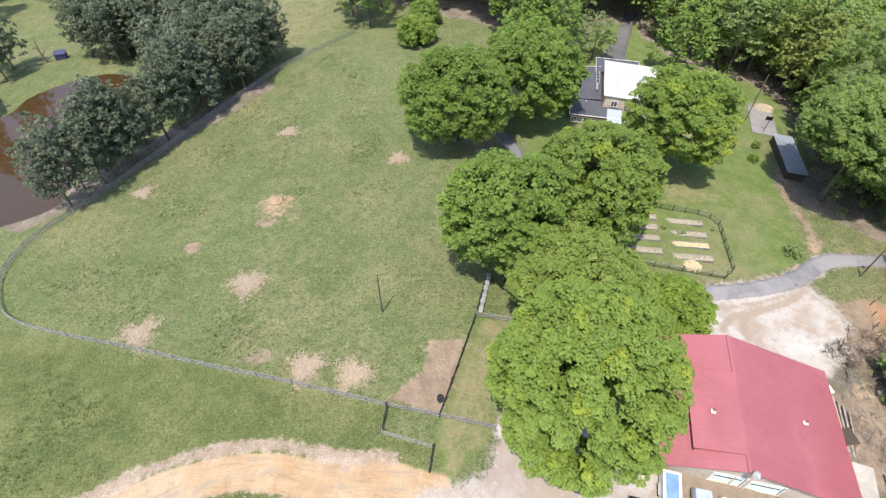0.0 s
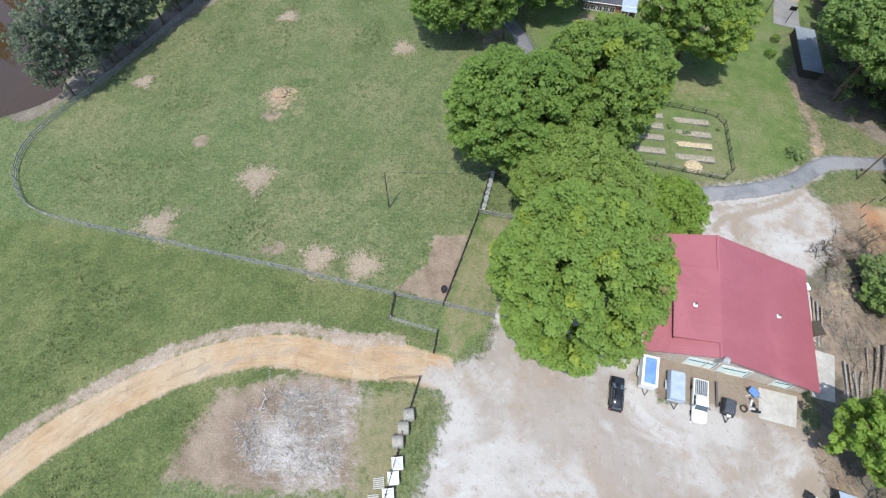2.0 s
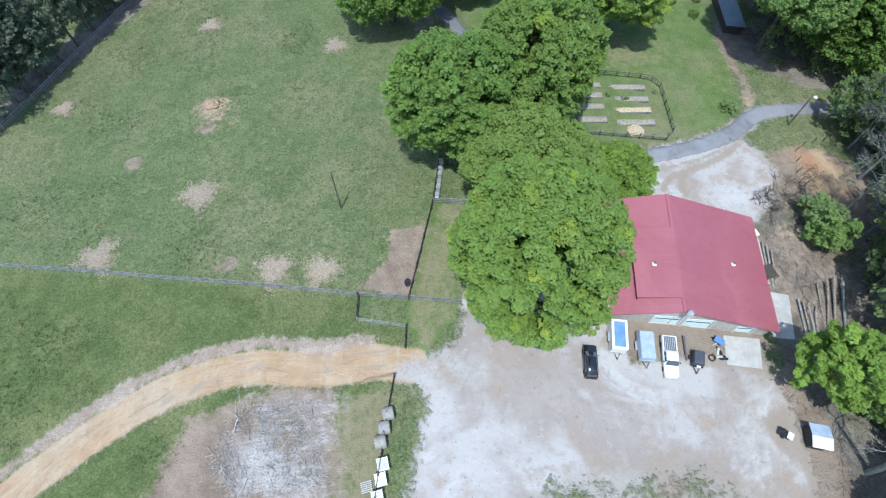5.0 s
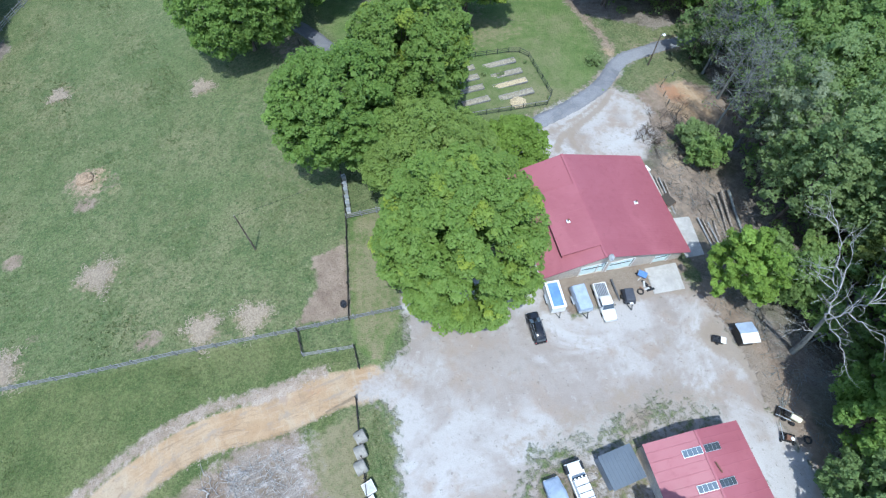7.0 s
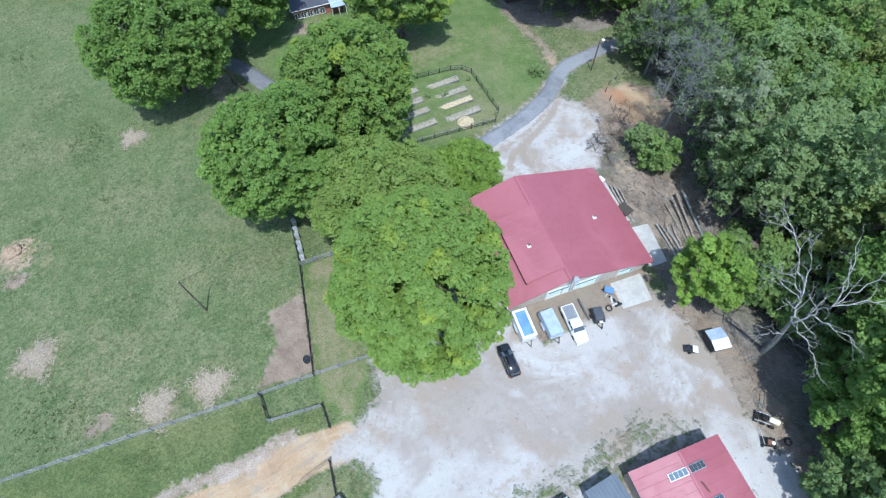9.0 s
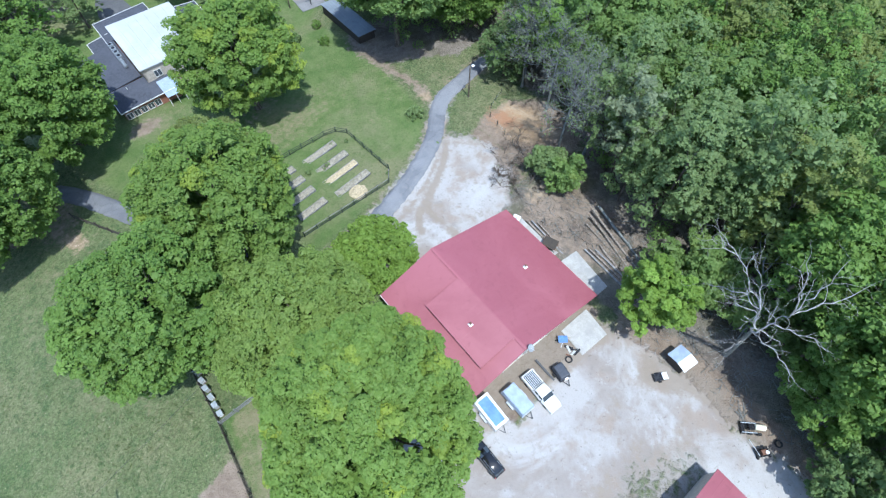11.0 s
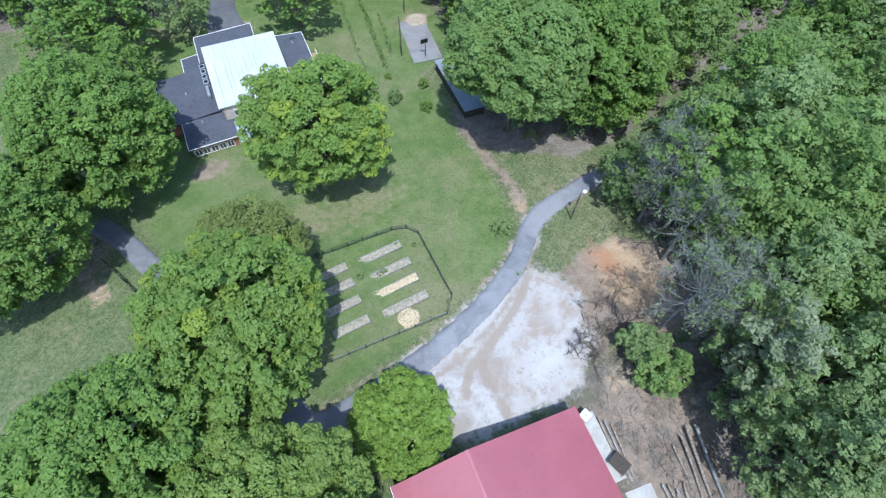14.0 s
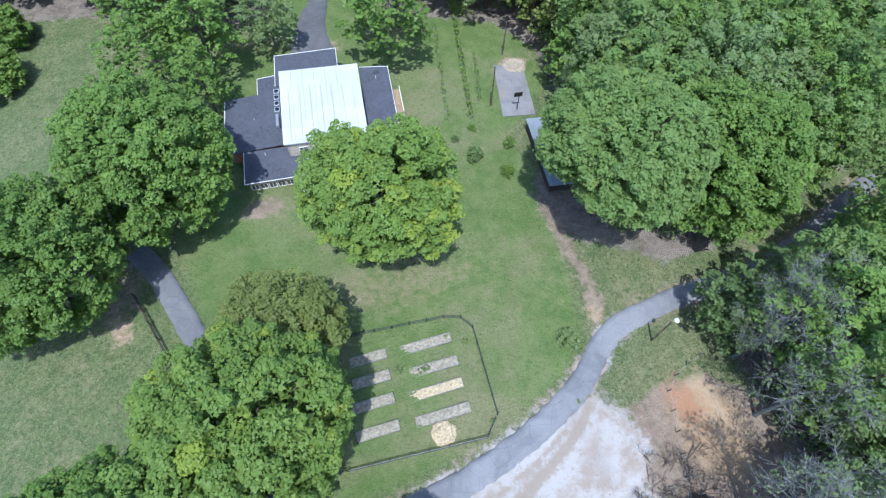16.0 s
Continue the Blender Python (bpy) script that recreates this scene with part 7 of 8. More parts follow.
# ---- timber, logs and scrap ----
def log(x, y, turn, length, r, material, label, name="log", z=0.0, pitch=0.0):
    """A bent tapered log with pale sawn ends."""
    rng = random.Random(int(x * 31 + y * 17))
    path = [((rng.uniform(-0.1, 0.1), length * (s - 0.5), r + rng.uniform(-0.04, 0.04)), r * (1.1 - 0.3 * s)) for s in (0, 0.02, 0.25, 0.5, 0.75, 0.98, 1.0)]
    path[0], path[-1] = (path[0][0], r * 0.95), (path[-1][0], r * 0.7)
    me = tubes_mesh(name, [path], 9)
    ob = thing(name, x, y, ground_z(x, y) + z, turn, label, "log", "", (pitch, 0))
    link("bark", me, material, ob)
    for p, k in ((path[0], 1), (path[-1], -1)):
        part("sawn_end", tube(p[1], p[1], 0.02, p[0], (90, 0, 0), 10), M_CHIPS, ob)
    return ob


for i, (ax, ay, bx, by, r, mt) in enumerate([
        (58.9, 30.2, 52.9, 17.0, 0.19, M_BROWNWOOD), (57.6, 29.8, 52.0, 17.6, 0.15, M_BROWNWOOD), (60.0, 29.9, 54.2, 16.8, 0.2, M_GREYWOOD), (56.2, 29.6, 53.8, 22.0, 0.12, M_BROWNWOOD),
        (54.2, 26.2, 52.4, 22.3, 0.2, M_BROWNWOOD), (52.9, 25.9, 52.3, 22.0, 0.16, M_BROWNWOOD), (54.8, 17.6, 50.4, 18.4, 0.18, M_GREYWOOD), (53.6, 20.4, 50.6, 20.9, 0.12, M_GREYWOOD)]):
    d = math.degrees(math.atan2(by - ay, bx - ax)) - 90
    log((ax + bx) / 2, (ay + by) / 2, d, math.hypot(bx - ax, by - ay), r, mt, "long felled log lying on the bare slope")
for i, (ax, ay, bx, by) in enumerate([(50.9, 36.6, 48.9, 28.9), (51.3, 36.0, 49.5, 29.2), (51.7, 35.2, 50.0, 29.4), (52.0, 27.4, 50.3, 20.2), (52.5, 27.0, 50.9, 20.0), (53.0, 26.2, 51.6, 20.4)]):
    d = math.degrees(math.atan2(by - ay, bx - ax)) - 90
    t = thing("timber_beam", (ax + bx) / 2, (ay + by) / 2, None, d, "long dark squared timber beside the concrete apron", "timber", "timbers by the barn")
    part("beam", box((0.22, math.hypot(bx - ax, by - ay), 0.22), (0, 0, 0.2), 0.015), M_FENCE if i % 2 else M_BROWNWOOD, t)
t = thing("timber_beam", 33.4, 21.8, None, -12, "long dark steel beam lying beside the pickup", "beam")
part("web", box((0.05, 3.2, 0.26), (0, 0, 0.2), 0.005), M_BLACK, t)
for z in (0.06, 0.34):
    part("flange", box((0.24, 3.2, 0.03), (0, 0, z), 0.005), M_BEDLINER, t)
cage = thing("wire_cage", 49.4, 31.6, None, 10, "dark wire cage on the concrete by the barn", "cage")
for z in (0.05, 1.0):
    for s in (-1, 1):
        part("bar", box((1.6, 0.05, 0.05), (0, s * 1.0, z)), M_RUST, cage)
        part("bar", box((0.05, 2.0, 0.05), (s * 0.8, 0, z)), M_RUST, cage)
for sx in (-1, 1):
    for sy in (-1, 1):
        part("post", box((0.05, 0.05, 1.0), (sx * 0.8, sy, 0.5)), M_RUST, cage)
part("lid", box((1.6, 2.0, 0.03), (0, 0, 1.03)), M_DARKFENCE, cage)


def build_tyre(x, y, turn, label):
    t = thing("loose_tyre", x, y, None, turn, label, "tyre")
    bm = bmesh.new()
    prof = [(0.3, 0.03), (0.42, 0.0), (0.46, 0.05), (0.46, 0.19), (0.42, 0.24), (0.3, 0.21)]
    rings = [[bm.verts.new((r * math.cos(a * 0.2618), r * math.sin(a * 0.2618), h)) for a in range(24)] for r, h in prof]
    for i in range(6):
        a, b = rings[i], rings[(i + 1) % 6]
        for k in range(24):
            bm.faces.new((a[k], a[(k + 1) % 24], b[(k + 1) % 24], b[k]))
    part("tread", bm, M_RUBBER, t)


build_tyre(36.5, 20.3, 30, "worn brown-black tyre beside the slab")
build_tyre(43.4, -3.4, 0, "loose black tyre near the old mower")

barrow = thing("wheelbarrow", 38.1, 22.3, None, 40, "blue wheelbarrow tub by the slab", "wheelbarrow")
part("tub", box((0.75, 1.0, 0.35), (0, 0, 0.55), 0.05, taper=(1.25, 1.2)), M_BLUE, barrow)
for s in (-1, 1):
    part("handle", box((0.05, 1.6, 0.05), (s * 0.28, -0.3, 0.35), 0.01), M_TIMBER, barrow)
wheel(barrow, 0, 0.7, 0.2, 0.09)
rngs = random.Random(77)
for i in range(7):
    x, y = 37.6 + rngs.uniform(-0.9, 0.6), 20.7 + rngs.uniform(-0.9, 1.6)
    s = thing("scrap_piece", x, y, None, rngs.uniform(0, 180), rngs.choice(("rusty scrap iron piece beside the concrete slab", "broken pale board beside the concrete slab")), "scrap")
    part("piece", box((rngs.uniform(0.08, 0.3), rngs.uniform(0.6, 1.2), rngs.uniform(0.05, 0.25)), (0, 0, 0.1), 0.01, (rngs.uniform(-12, 12), 0, 0)), rngs.choice((M_RUST, M_OFFWHITE, M_BLACK)), s)
utrail = thing("utility_cart", 33.2, 43.6, None, -75, "small white-framed flat trailer at the barn's north wall", "trailer")
part("deck", box((1.6, 3.0, 0.08), (0, 0, 0.55), 0.01), M_OFFWHITE, utrail)
for s in (-1, 1):
    part("side_rail", box((0.06, 3.0, 0.35), (s * 0.8, 0, 0.75), 0.01), M_WHITE, utrail)
    wheel(utrail, s * 0.95, 0, 0.3, 0.16)


# ---- bare and dead trees, brush ----
def bare_paths(rng, base, direction, length, r, depth, out, spread=0.55, kids=(2, 4), twist=0.22):
    p, d = np.array(base, float), np.array(direction, float)
    d /= np.linalg.norm(d)
    path = [(tuple(p), r)]
    n = 5
    for i in range(n):
        d = d + rng.normal(size=3) * twist * (0.5 if depth > 2 else 1)
        d /= np.linalg.norm(d)
        p = p + d * length / n
        path.append((tuple(p), r * (1 - 0.5 * (i + 1) / n)))
    out.append(path)
    if depth > 0:
        for _ in range(rng.integers(*kids)):
            k = rng.integers(2, n + 1)
            nd = d + rng.normal(size=3) * spread
            nd[2] += 0.28
            bare_paths(rng, path[k][0], nd, length * rng.uniform(0.5, 0.8), path[k][1] * 0.7, depth - 1, out, spread, kids, twist)


def bare_tree(name, x, y, turn, seed, trunk, height, r, depth, material, label, lean=(0, 0, 1), spread=0.55, kids=(3, 5), sides=5):
    rng = np.random.default_rng(seed)
    out = []
    bare_paths(rng, (0, 0, -0.3), lean, height, r, depth, out, spread, kids)
    ob = thing(name, x, y, None, turn, label, "tree")
    link("trunk", tubes_mesh("trunk", out[:1], 9), material, ob)
    link("bough", tubes_mesh("bough", out[1:], sides), material, ob)
    return ob


def build_dead_tree():
    """A tall bleached snag: trunk, main limbs one by one, and twigs along them."""
    ob = thing("dead_tree", 50.0, 5.6, None, 0, "tall dead tree with bleached white crooked branches", "tree")
    trunk = [(0, 0, -0.4), (-0.4, 0.3, 3), (-1.3, 0.8, 7), (-2.3, 1.3, 10.8)]
    limbs = [
        (0.30, [(-2.3, 1.3, 10.8), (-3.0, 2.0, 13.5), (-3.4, 2.9, 16.4)]),
        (0.17, [(-3.4, 2.9, 16.4), (-2.9, 5.4, 18.6), (-2.2, 7.7, 20.1), (-1.6, 10.2, 21.0)]),
        (0.12, [(-2.2, 7.7, 20.1), (-2.0, 9.4, 20.2), (-2.2, 11.4, 19.2)]),
        (0.14, [(-3.4, 2.9, 16.4), (-2.8, 5.0, 16.4), (-2.2, 7.9, 13.7)]),
        (0.13, [(-3.4, 2.9, 16.4), (-2.4, 5.0, 19.5), (-2.4, 7.0, 22.0)]),
        (0.12, [(-3.2, 2.4, 15.0), (-4.2, 4.6, 16.2), (-4.4, 6.6, 15.0)]),
        (0.26, [(-2.3, 1.3, 10.8), (-2.1, 0.6, 14.0), (-2.3, 0.5, 16.8)]),
        (0.17, [(-2.3, 0.5, 16.8), (-2.6, 1.9, 21.2), (-3.3, 3.9, 26.0)]),
        (0.16, [(-2.3, 0.5, 16.8), (-0.6, -1.3, 19.1), (1.4, -2.6, 22.0)]),
        (0.15, [(-2.3, 0.5, 16.8), (-1.0, 0.4, 20.5), (0.4, 0.6, 24.0)]),
        (0.16, [(-2.0, 0.6, 13.6), (-2.0, -2.0, 14.6), (-2.6, -4.6, 15.4)]),
        (0.17, [(-2.3, 1.3, 10.8), (-3.4, -0.4, 11.8), (-4.2, -2.4, 12.0), (-4.8, -4.2, 11.2)]),
        (0.13, [(-1.3, 0.8, 7.0), (-3.2, 1.6, 8.4), (-4.8, 2.0, 8.0)]),
    ]
    rng = np.random.default_rng(5)
    link("trunk", tubes_mesh("trunk", [[(p, r) for p, r in zip(trunk, (0.42, 0.32, 0.26, 0.18))]], 10), M_GREYWOOD, ob)
    for r, pts in limbs:
        line = []
        for a, b in zip(pts[:-1], pts[1:]):
            for s in (0, 0.25, 0.5, 0.75):
                line.append(np.array(a) + (np.array(b) - np.array(a)) * s + rng.normal(size=3) * (0.16 if s else 0.02))
        line.append(np.array(pts[-1]))
        n = len(line) - 1
        r *= 0.46
        out = [[(tuple(p), r * (1 - 0.72 * i / n)) for i, p in enumerate(line)]]
        for i in range(2, n + 1):
            if rng.random() < 0.95:
                d = line[i] - line[i - 1]
                bare_paths(rng, tuple(line[i]), d / np.linalg.norm(d) + rng.normal(size=3) * 0.75, rng.uniform(1.2, 2.8), r * (1 - 0.72 * i / n) * 0.55, 2, out, 0.6, (1, 3), 0.3)
        link("bough", tubes_mesh("bough", out, 6), M_BLEACHED, ob)


build_dead_tree()
bare_tree("dead_tree", 57.5, 3.0, 140, 8, 1, 8.5, 0.3, 3, M_GREYWOOD, "leaning dead tree with bare grey branches", (0.6, -0.1, 0.8), 0.62, (3, 5))
def grey_tree(x, y, height, radius, seed):
    """A tree still bare of leaves: limbs to every part of the crown and a haze of fine twigs."""
    rng = np.random.default_rng(seed)
    c, r = crown_clumps(rng, height, radius, height * 0.3, 34, 0.4, (0.9, 1.6))
    limbs = limb_paths(rng, height, height * 0.3, c, 0.26, 40)
    for k in range(len(c)):
        for _ in range(5):
            d = rng.normal(size=3) + np.array([c[k][0], c[k][1], 2.5]) * 0.15
            bare_paths(rng, tuple(c[k] - d * 0.2), d, r[k] * rng.uniform(0.9, 1.6), 0.024, 0, limbs, 0.5, (1, 2), 0.25)
    count = 2200
    k = rng.integers(0, len(c), count)
    d = rng.normal(size=(count, 3)) + np.array([0, 0, 0.4]) + c[k] * np.array([0.1, 0.1, 0])
    d /= np.linalg.norm(d, axis=1, keepdims=True)
    a = c[k] + d * (r[k] * rng.uniform(0.1, 0.9, count))[:, None]
    side = np.cross(d, rng.normal(size=(count, 3)))
    side /= np.linalg.norm(side, axis=1, keepdims=True)
    tip = a + (d + rng.normal(size=(count, 3)) * 0.25) * rng.uniform(0.5, 1.2, count)[:, None]
    tw = np.stack([a - side * 0.02, a + side * 0.02, tip], 1).reshape(-1, 3)
    ob = thing("bare_tree", x, y, None, seed * 50, "leafless grey tree with fine twigs at the wood's edge", "tree")
    link("trunk", tubes_mesh("trunk", limbs[:1], 8), M_GREYWOOD, ob)
    link("bough", tubes_mesh("bough", limbs[1:], 4), M_GREYWOOD, ob)
    lv, lf, _ = leaf_cloud(rng, c, r, 700, 0.26, up=0.6)
    link("crown", quads_mesh("crown", lv, lf), LEAF_GREY, ob, "thin grey-green first leaves")
    link("twig_crown", quads_mesh("twig_crown", tw, np.arange(count * 3).reshape(-1, 3)), M_GREYWOOD, ob)


for i, (x, y, h) in enumerate(BARE):
    grey_tree(x, y, h, 4.6, 20 + i)
for i, (x, y, h) in enumerate(((60.4, 46.0, 2.6), (61.5, 44.0, 3.0), (63.0, 46.8, 3.2), (59.0, 44.6, 2.0), (57.0, 42.0, 1.8), (58.5, 38.8, 2.2), (54.4, 45.0, 1.5), (55.4, 44.0, 1.7), (56.2, 45.2, 1.6), (55.0, 43.2, 1.4), (57.8, 44.0, 2.2), (60.0, 42.2, 2.8), (62.2, 44.8, 2.8), (59.4, 48.0, 1.8))):
    bare_tree("brush", x, y, i * 40, 40 + i, 1, h, 0.09, 3, M_BARK, "tangle of dark dead brush on the clay bank", (0.6, -0.6, 0.5), 0.8, (3, 5), 4)
for i, (x, y) in enumerate(((-107.5, 131),)):
    bare_tree("bare_tree", x, y, 0, 60, 1, 5.0, 0.2, 3, M_BARK, "small bare tree beyond the pond", (0, 0, 1), 0.5)
far_house = thing("house", -120, 205, None, 15, "distant low house with a pale metal roof", "house")
part("wall", box((12, 8, 3), (0, 0, 1.4), 0.03), M_OFFWHITE, far_house)
part("roof", slab([(-6.5, -4.5, 3.0), (6.5, -4.5, 3.0), (6.5, 0, 4.6), (-6.5, 0, 4.6)], 0.1), M_ROOF_WHITE, far_house)
part("roof", slab([(-6.5, 0, 4.6), (6.5, 0, 4.6), (6.5, 4.5, 3.0), (-6.5, 4.5, 3.0)], 0.1), M_ROOF_WHITE, far_house)
blue_shed = thing("small_shed", -104.5, 133, None, 20, "small dark blue shed beyond the pond", "shed")
part("body", box((2.6, 2.0, 1.6), (0, 0, 0.8), 0.03), M_NAVY, blue_shed)
part("roof", slab([(-1.45, -1.15, 1.7), (1.45, -1.15, 1.7), (1.45, 1.15, 1.95), (-1.45, 1.15, 1.95)], 0.08), M_NAVY, blue_shed)

# boulders and junk in the north lot
rock = heap("boulder", 54.9, 44.5, 0.45, 0.6, M_CONCRETE, "pale boulder in the dark brush beside the gravel", "rock", 21, 0.5)

# bushes on the lawn and rows of vines
for i, (x, y, s, lm) in enumerate(((57.6, 64.5, 0.28, LEAF_GREY), (58.5, 96.5, 0.26, LEAF_DARK), (62.0, 92.0, 0.22, LEAF_OAK), (57.0, 101.0, 0.13, LEAF_DARK), (60.5, 102.5, 0.14, LEAF_OAK), (64.8, 97.5, 0.2, LEAF_OAK), (55.0, 57.2, 0.06, LEAF_OAK))):
    tm = tree_meshes(90 + i, 6.5, 5.0, 0.3, 22, 900, 0.8, 0.2, (1.0, 1.8), 0.4, 8)
    plant("shrub", tm, lm, x, y, i * 60, "small loose green shrub on the lawn", "shrub", "", s)
for i, (ax, ay, bx, by) in enumerate(((57.4, 105, 64.5, 131), (61.2, 104.5, 70.5, 137), (64.2, 108, 68.6, 121))):
    row = thing("vine_row", ax, ay, None, math.degrees(math.atan2(by - ay, bx - ax)) - 90, "row of young vines on low posts", "vine row")
    n = int(math.hypot(bx - ax, by - ay) / 2.2)
    for k in range(n):
        s = k / max(1, n - 1)
        dz = ground_z(ax + (bx - ax) * s, ay + (by - ay) * s) - ground_z(ax, ay)
        part("post", box((0.08, 0.08, 1.3), (0, 2.2 * k, dz + 0.55), 0.01), M_FENCE, row)
        rng = np.random.default_rng(300 + i * 50 + k)
        v, f, _ = leaf_cloud(rng, np.array([[0, 2.2 * k + 0.6, dz + 0.7], [0, 2.2 * k + 1.4, dz + 0.6]]), np.array([0.5, 0.45]), 46 if i == 1 else 18, 0.26)
        link("vine", quads_mesh("vine", v, f), LEAF_OAK, row)

# seedlings in the beds
for i, (x, y, s) in enumerate(((43.2, 69.9, 0.3), (39.0, 66.9, 0.45), (39.7, 67.0, 0.4), (45.3, 68.6, 0.35), (44.6, 58.6, 0.25), (36.5, 67.9, 0.5))):
    rng = np.random.default_rng(700 + i)
    v, f, _ = leaf_cloud(rng, np.array([[0, 0, s * 0.7]]), np.array([s]), 40, 0.2)
    ob = thing("garden_plant", x, y, ground_z(x, y) + 0.15, 0, "small leafy green garden plant", "plant")
    link("leaves", quads_mesh("leaves", v, f), LEAF_GREY, ob)

# the yard tree by the workshop
plant("small_tree", tree_meshes(36, 10.5, 3.9, 3.0, 46, 11000, 0.27, 0.2, (0.7, 1.2), 0.3, 9), LEAF_DARK, 20.9, -6.4, 40, "dark green tree shading the workshop roof")

# trees that close the yard beyond the workshop
plant("small_tree", tree_meshes(37, 9.5, 4.6, 2.0, 52, 12000, 0.26, 0.2, (0.6, 1.1), 0.35, 10, ruffle=0.5), LEAF_DARK, 41.6, -10.2, 15, "dark loose-crowned tree at the corner of the gravel drive")
plant("small_tree", tree_meshes(38, 13.5, 5.0, 2.6, 70, 15000, 0.26, 0.26, (0.7, 1.2), 0.25, 12, up=0.9), LEAF_OAK, 48.6, -3.6, 70, "green tree leaning out of the wood over the yard")
# added for the black shade in this corner, hence the dark leaves
plant("small_tree", tree_meshes(39, 13.5, 5.0, 2.6, 70, 13000, 0.27, 0.26, (0.7, 1.2), 0.3, 12, up=0.9), LEAF_DARK, 48.5, -13.0, 160, "dark-leaved tree added for the deep shade at the wood's corner")

# tufts of longer grass on the pasture and the meadow
def tufts(name, poly, count, seed, height, blades, label, keep_out=None):
    rng = np.random.default_rng(seed)
    P = np.array(poly)
    x = rng.uniform(P[:, 0].min(), P[:, 0].max(), count * 5)
    y = rng.uniform(P[:, 1].min(), P[:, 1].max(), count * 5)
    ok = inside(x, y, poly) > 0.6
    if keep_out is not None:
        ok &= ~keep_out(x, y)
    # thicker in some places than in others
    lump = np.array([noise.noise((p * 0.16, q * 0.16, 7.0)) + 0.6 * noise.noise((p * 0.5, q * 0.5, 2.0)) for p, q in zip(x, y)])
    ok &= rng.random(len(x)) < np.clip(0.42 + 0.6 * lump, 0.1, 1)
    x, y = x[ok][:count], y[ok][:count]
    z = land(x, y)
    n = len(x) * blades
    x, y, z = (np.repeat(v, blades) for v in (x, y, z))
    size = np.repeat(rng.uniform(0.5, 1.3, n // blades), blades)
    a = rng.random(n) * 6.283
    r = 0.22 * size * np.sqrt(rng.random(n))
    bx, by = x + np.cos(a) * r, y + np.sin(a) * r
    h = height * size * (0.6 + 0.6 * rng.random(n))
    lean = 0.75 * h
    w = 0.07 * size + 0.03
    v = np.stack([np.stack([bx - np.sin(a) * w, by + np.cos(a) * w, z - 0.05], 1), np.stack([bx + np.sin(a) * w, by - np.cos(a) * w, z - 0.05], 1), np.stack([bx + np.cos(a) * lean, by + np.sin(a) * lean, z + h], 1)], 1).reshape(-1, 3)
    tagged(link(name, quads_mesh(name, v, np.arange(n * 3).reshape(-1, 3)), M_BLADES), label, "grass", kind="stuff")


def on_clay(x, y):
    return (along(x, y, CLAY_ROAD) < 4.2) | (inside(x, y, [(-22, 22), (-9, 21), (-9, 8), (-31, 8)]) > 0)


tufts("pasture_grass", [(-70, 56), (-65, 48), (-31, 39.2), (-7, 34), (-3, 44), (3, 47), (4, 56), (-6, 70), (-12, 84), (-16, 104), (-22, 124), (-30, 138), (-46, 114), (-64, 80)], 10000, 3, 0.11, 5, "short green pasture grass in uneven tufts")
tufts("meadow_grass", [(-62, 43.5), (-31, 37), (-7.6, 31.8), (-7.8, 28.6), (-1.6, 26.8), (-10, 29), (-22, 29.6), (-34, 26), (-48, 16), (-62, 4)], 3200, 4, 0.13, 5, "long tufted meadow grass outside the fence", on_clay)
tufts("meadow_grass", [(-46, 8), (-38, 14), (-28, 19.5), (-24, 19), (-30, 10), (-26, 6), (-14, 6), (-10, 0), (-40, -4)], 1200, 5, 0.13, 5, "long tufted meadow grass below the clay track", on_clay)
tufts("verge_grass", [(-2.5, 20.4), (-0.4, 19.8), (0, 16), (-2.6, 8), (-3.4, 13)], 160, 6, 0.14, 4, "grass strip between the bins and the lot")

for i, (x, y) in enumerate(((56.5, 36), (58.5, 33.5), (54.5, 33), (56, 30.5), (54, 29), (55.5, 24.5), (51.6, 30.5), (57.5, 21.5), (52, 24.2), (60.5, 37.5), (51, 33.5), (49.8, 17.6), (53, 14), (51, 11))):
    bare_tree("brush", x, y, i * 67, 120 + i, 1, 1.9 + (i % 3) * 0.5, 0.06, 3, M_GREYWOOD if i % 2 else M_BROWNWOOD, "loose dead branches lying on the bare slope", (1, 0.2, 0.1), 0.5, (2, 4), 3)


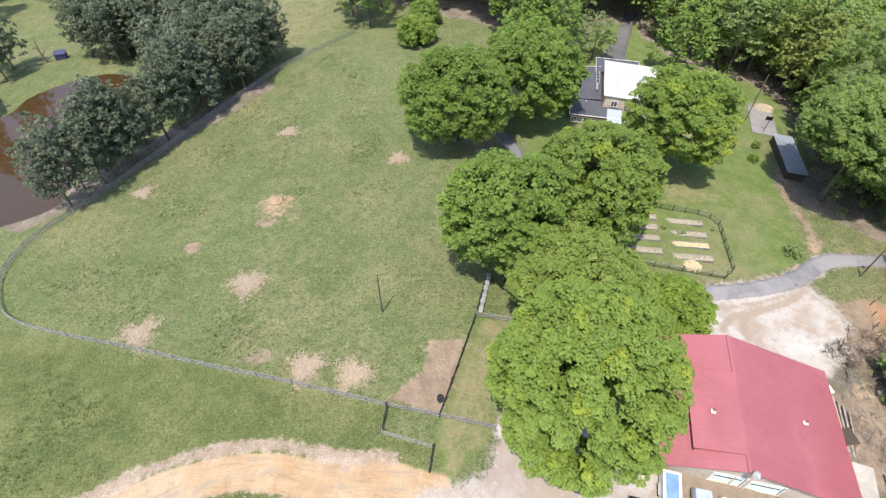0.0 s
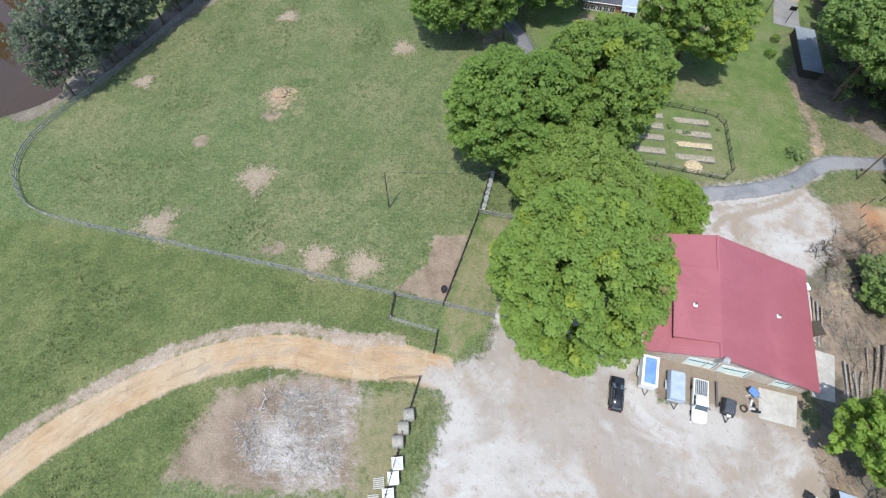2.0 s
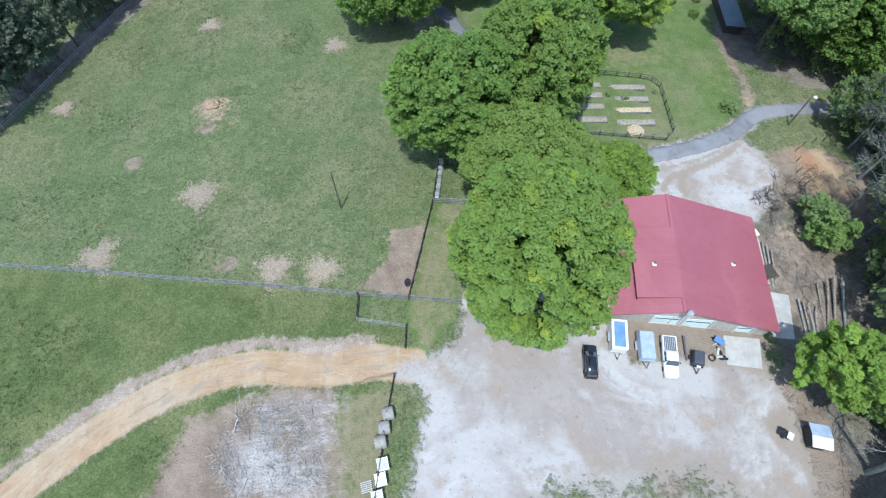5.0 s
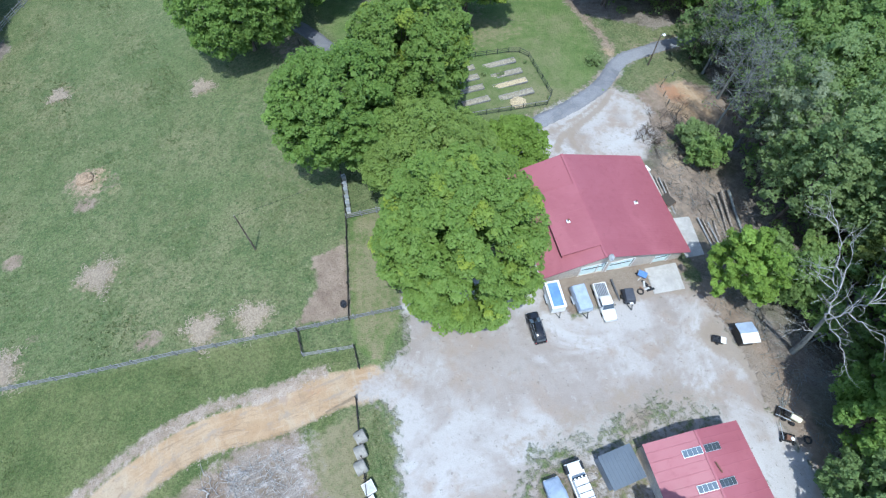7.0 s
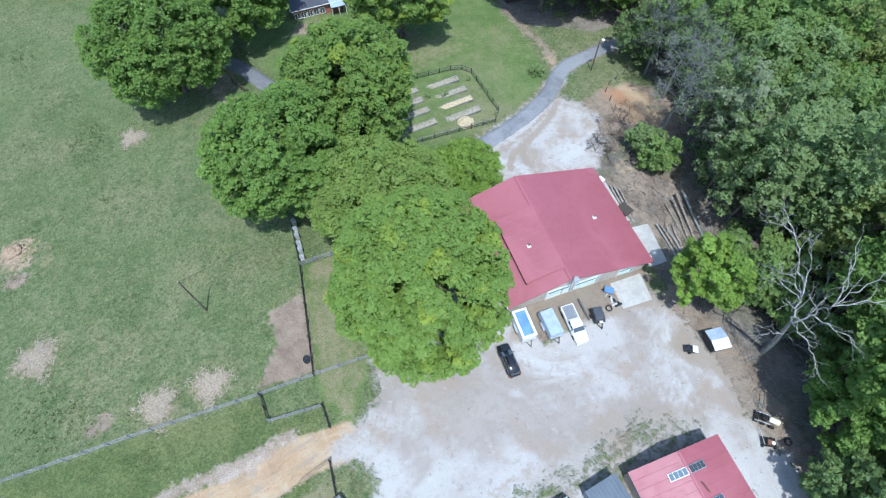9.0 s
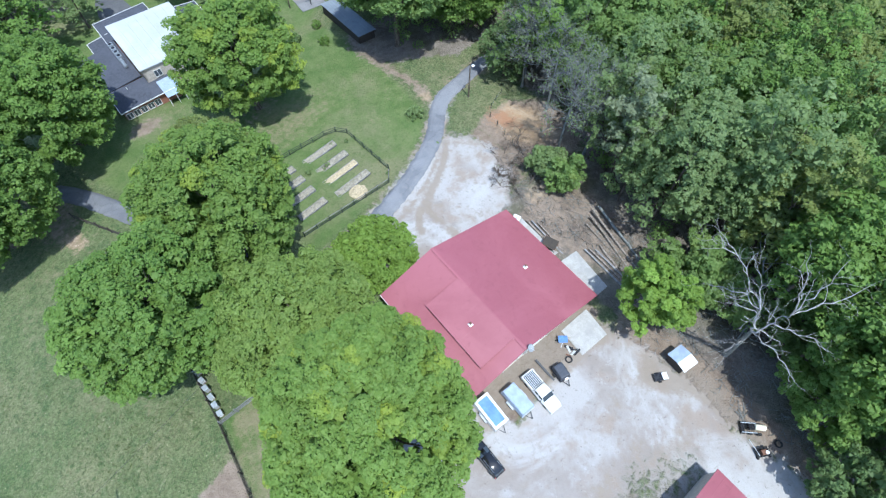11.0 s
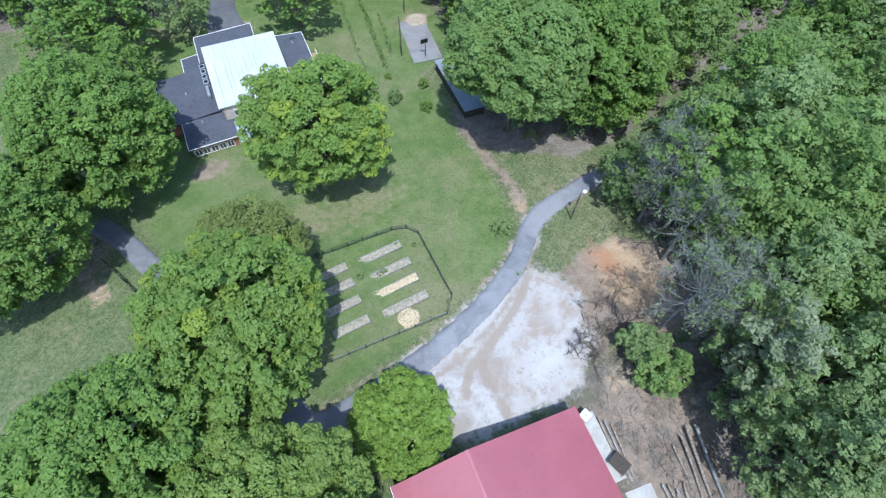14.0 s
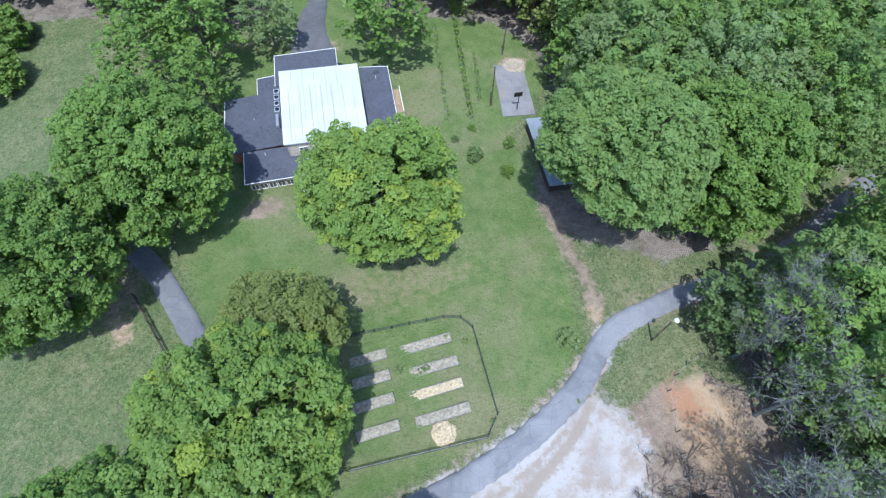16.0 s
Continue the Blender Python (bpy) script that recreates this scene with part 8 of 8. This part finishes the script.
def sticks(name, poly, count, seed, material, label, longest=1.3):
    """Broken twigs and small branches strewn over rough ground, each a thin three-sided rod."""
    rng = np.random.default_rng(seed)
    P = np.array(poly)
    x, y = rng.uniform(P[:, 0].min(), P[:, 0].max(), count * 3), rng.uniform(P[:, 1].min(), P[:, 1].max(), count * 3)
    lump = np.array([noise.noise((a * 0.3, b * 0.3, 11.0 + seed)) for a, b in zip(x, y)])
    ok = (inside(x, y, poly) > 0) & (rng.random(len(x)) < np.clip(0.45 + 0.9 * lump, 0.05, 1))
    x, y = x[ok][:count], y[ok][:count]
    n = len(x)
    z = land(x, y) + 0.12 * rough_at(x, y) + rng.uniform(0.03, 0.2, n)
    a = rng.random(n) * 6.283
    ln, w = longest * rng.uniform(0.2, 1.0, n) ** 1.6, rng.uniform(0.02, 0.05, n)
    c = np.stack([x, y, z], 1)
    u = np.stack([np.cos(a) * ln, np.sin(a) * ln, rng.uniform(-0.05, 0.16, n) * ln], 1)
    side = np.stack([-np.sin(a) * w, np.cos(a) * w, np.zeros(n)], 1)
    top = np.stack([np.zeros(n), np.zeros(n), w * 1.6], 1)
    v = np.stack([c - u - side, c - u + side, c - u + top, c + u - side * 0.4, c + u + side * 0.4, c + u + top * 0.4], 1).reshape(-1, 3)
    f = np.concatenate([np.arange(n)[:, None] * 6 + np.array(q) for q in ((0, 3, 5, 2), (1, 2, 5, 4), (0, 1, 4, 3))])
    tagged(link(name, quads_mesh(name, v, f), material), label, "sticks", kind="stuff")


SLOPE = [(50.5, 17), (57, 15), (61, 22), (62, 34), (65, 44), (62, 49), (57, 47), (53, 41), (51.5, 34), (52.5, 28)]
sticks("stick_litter", SLOPE, 520, 1, M_BROWNWOOD, "broken brown twigs strewn over the bare slope")
sticks("stick_litter", SLOPE, 480, 2, M_GREYWOOD, "broken grey twigs strewn over the bare slope")
sticks("stick_litter", SLOPE, 240, 3, M_BARK, "dark bark and twigs strewn over the bare slope", 0.8)
sticks("stick_litter", [(43.5, 18), (50, 17), (57, 10), (56, -8), (46, -10), (43, 0), (45, 8)], 650, 4, M_GREYWOOD, "broken grey twigs under the dead tree", 1.0)
sticks("stick_litter", [(-22, 20), (-12, 20), (-11, 11), (-20, 10), (-24, 14)], 480, 5, M_BLEACHED, "bleached twigs raked over the ash heap", 1.2)
for i, (x, y, h) in enumerate(((55.2, 44.6, 1.9), (54.2, 43.4, 1.6), (56.4, 44.2, 2.2), (56.8, 42.6, 2.0), (55.6, 42.4, 1.7), (58.6, 46.2, 2.2), (57.4, 40.6, 2.0), (60.2, 47.4, 2.4))):
    bare_tree("brush", x, y, i * 50, 160 + i, 1, h, 0.11, 3, M_BARK, "dark dead brush piled at the gravel's edge", (0.5, 0.4, 0.6), 0.9, (4, 6), 4)
# bleached brush lying on the ash heap
for i, (x, y) in enumerate(((-18.5, 19.2), (-20.5, 18.2), (-16.5, 18.0), (-19.0, 15.8), (-24.5, 13.2), (-17.5, 17.0), (-21.5, 16.4), (-19.8, 17.6), (-15.2, 18.8), (-22.6, 14.6), (-16.8, 14.4), (-14.2, 16.2))):
    bare_tree("brush", x, y, i * 70, 80 + i, 1, 2.6, 0.08, 2, M_BLEACHED, "bleached dead branch lying on the burnt patch", (1, 0.3, 0.08), 0.5, (2, 4), 4)
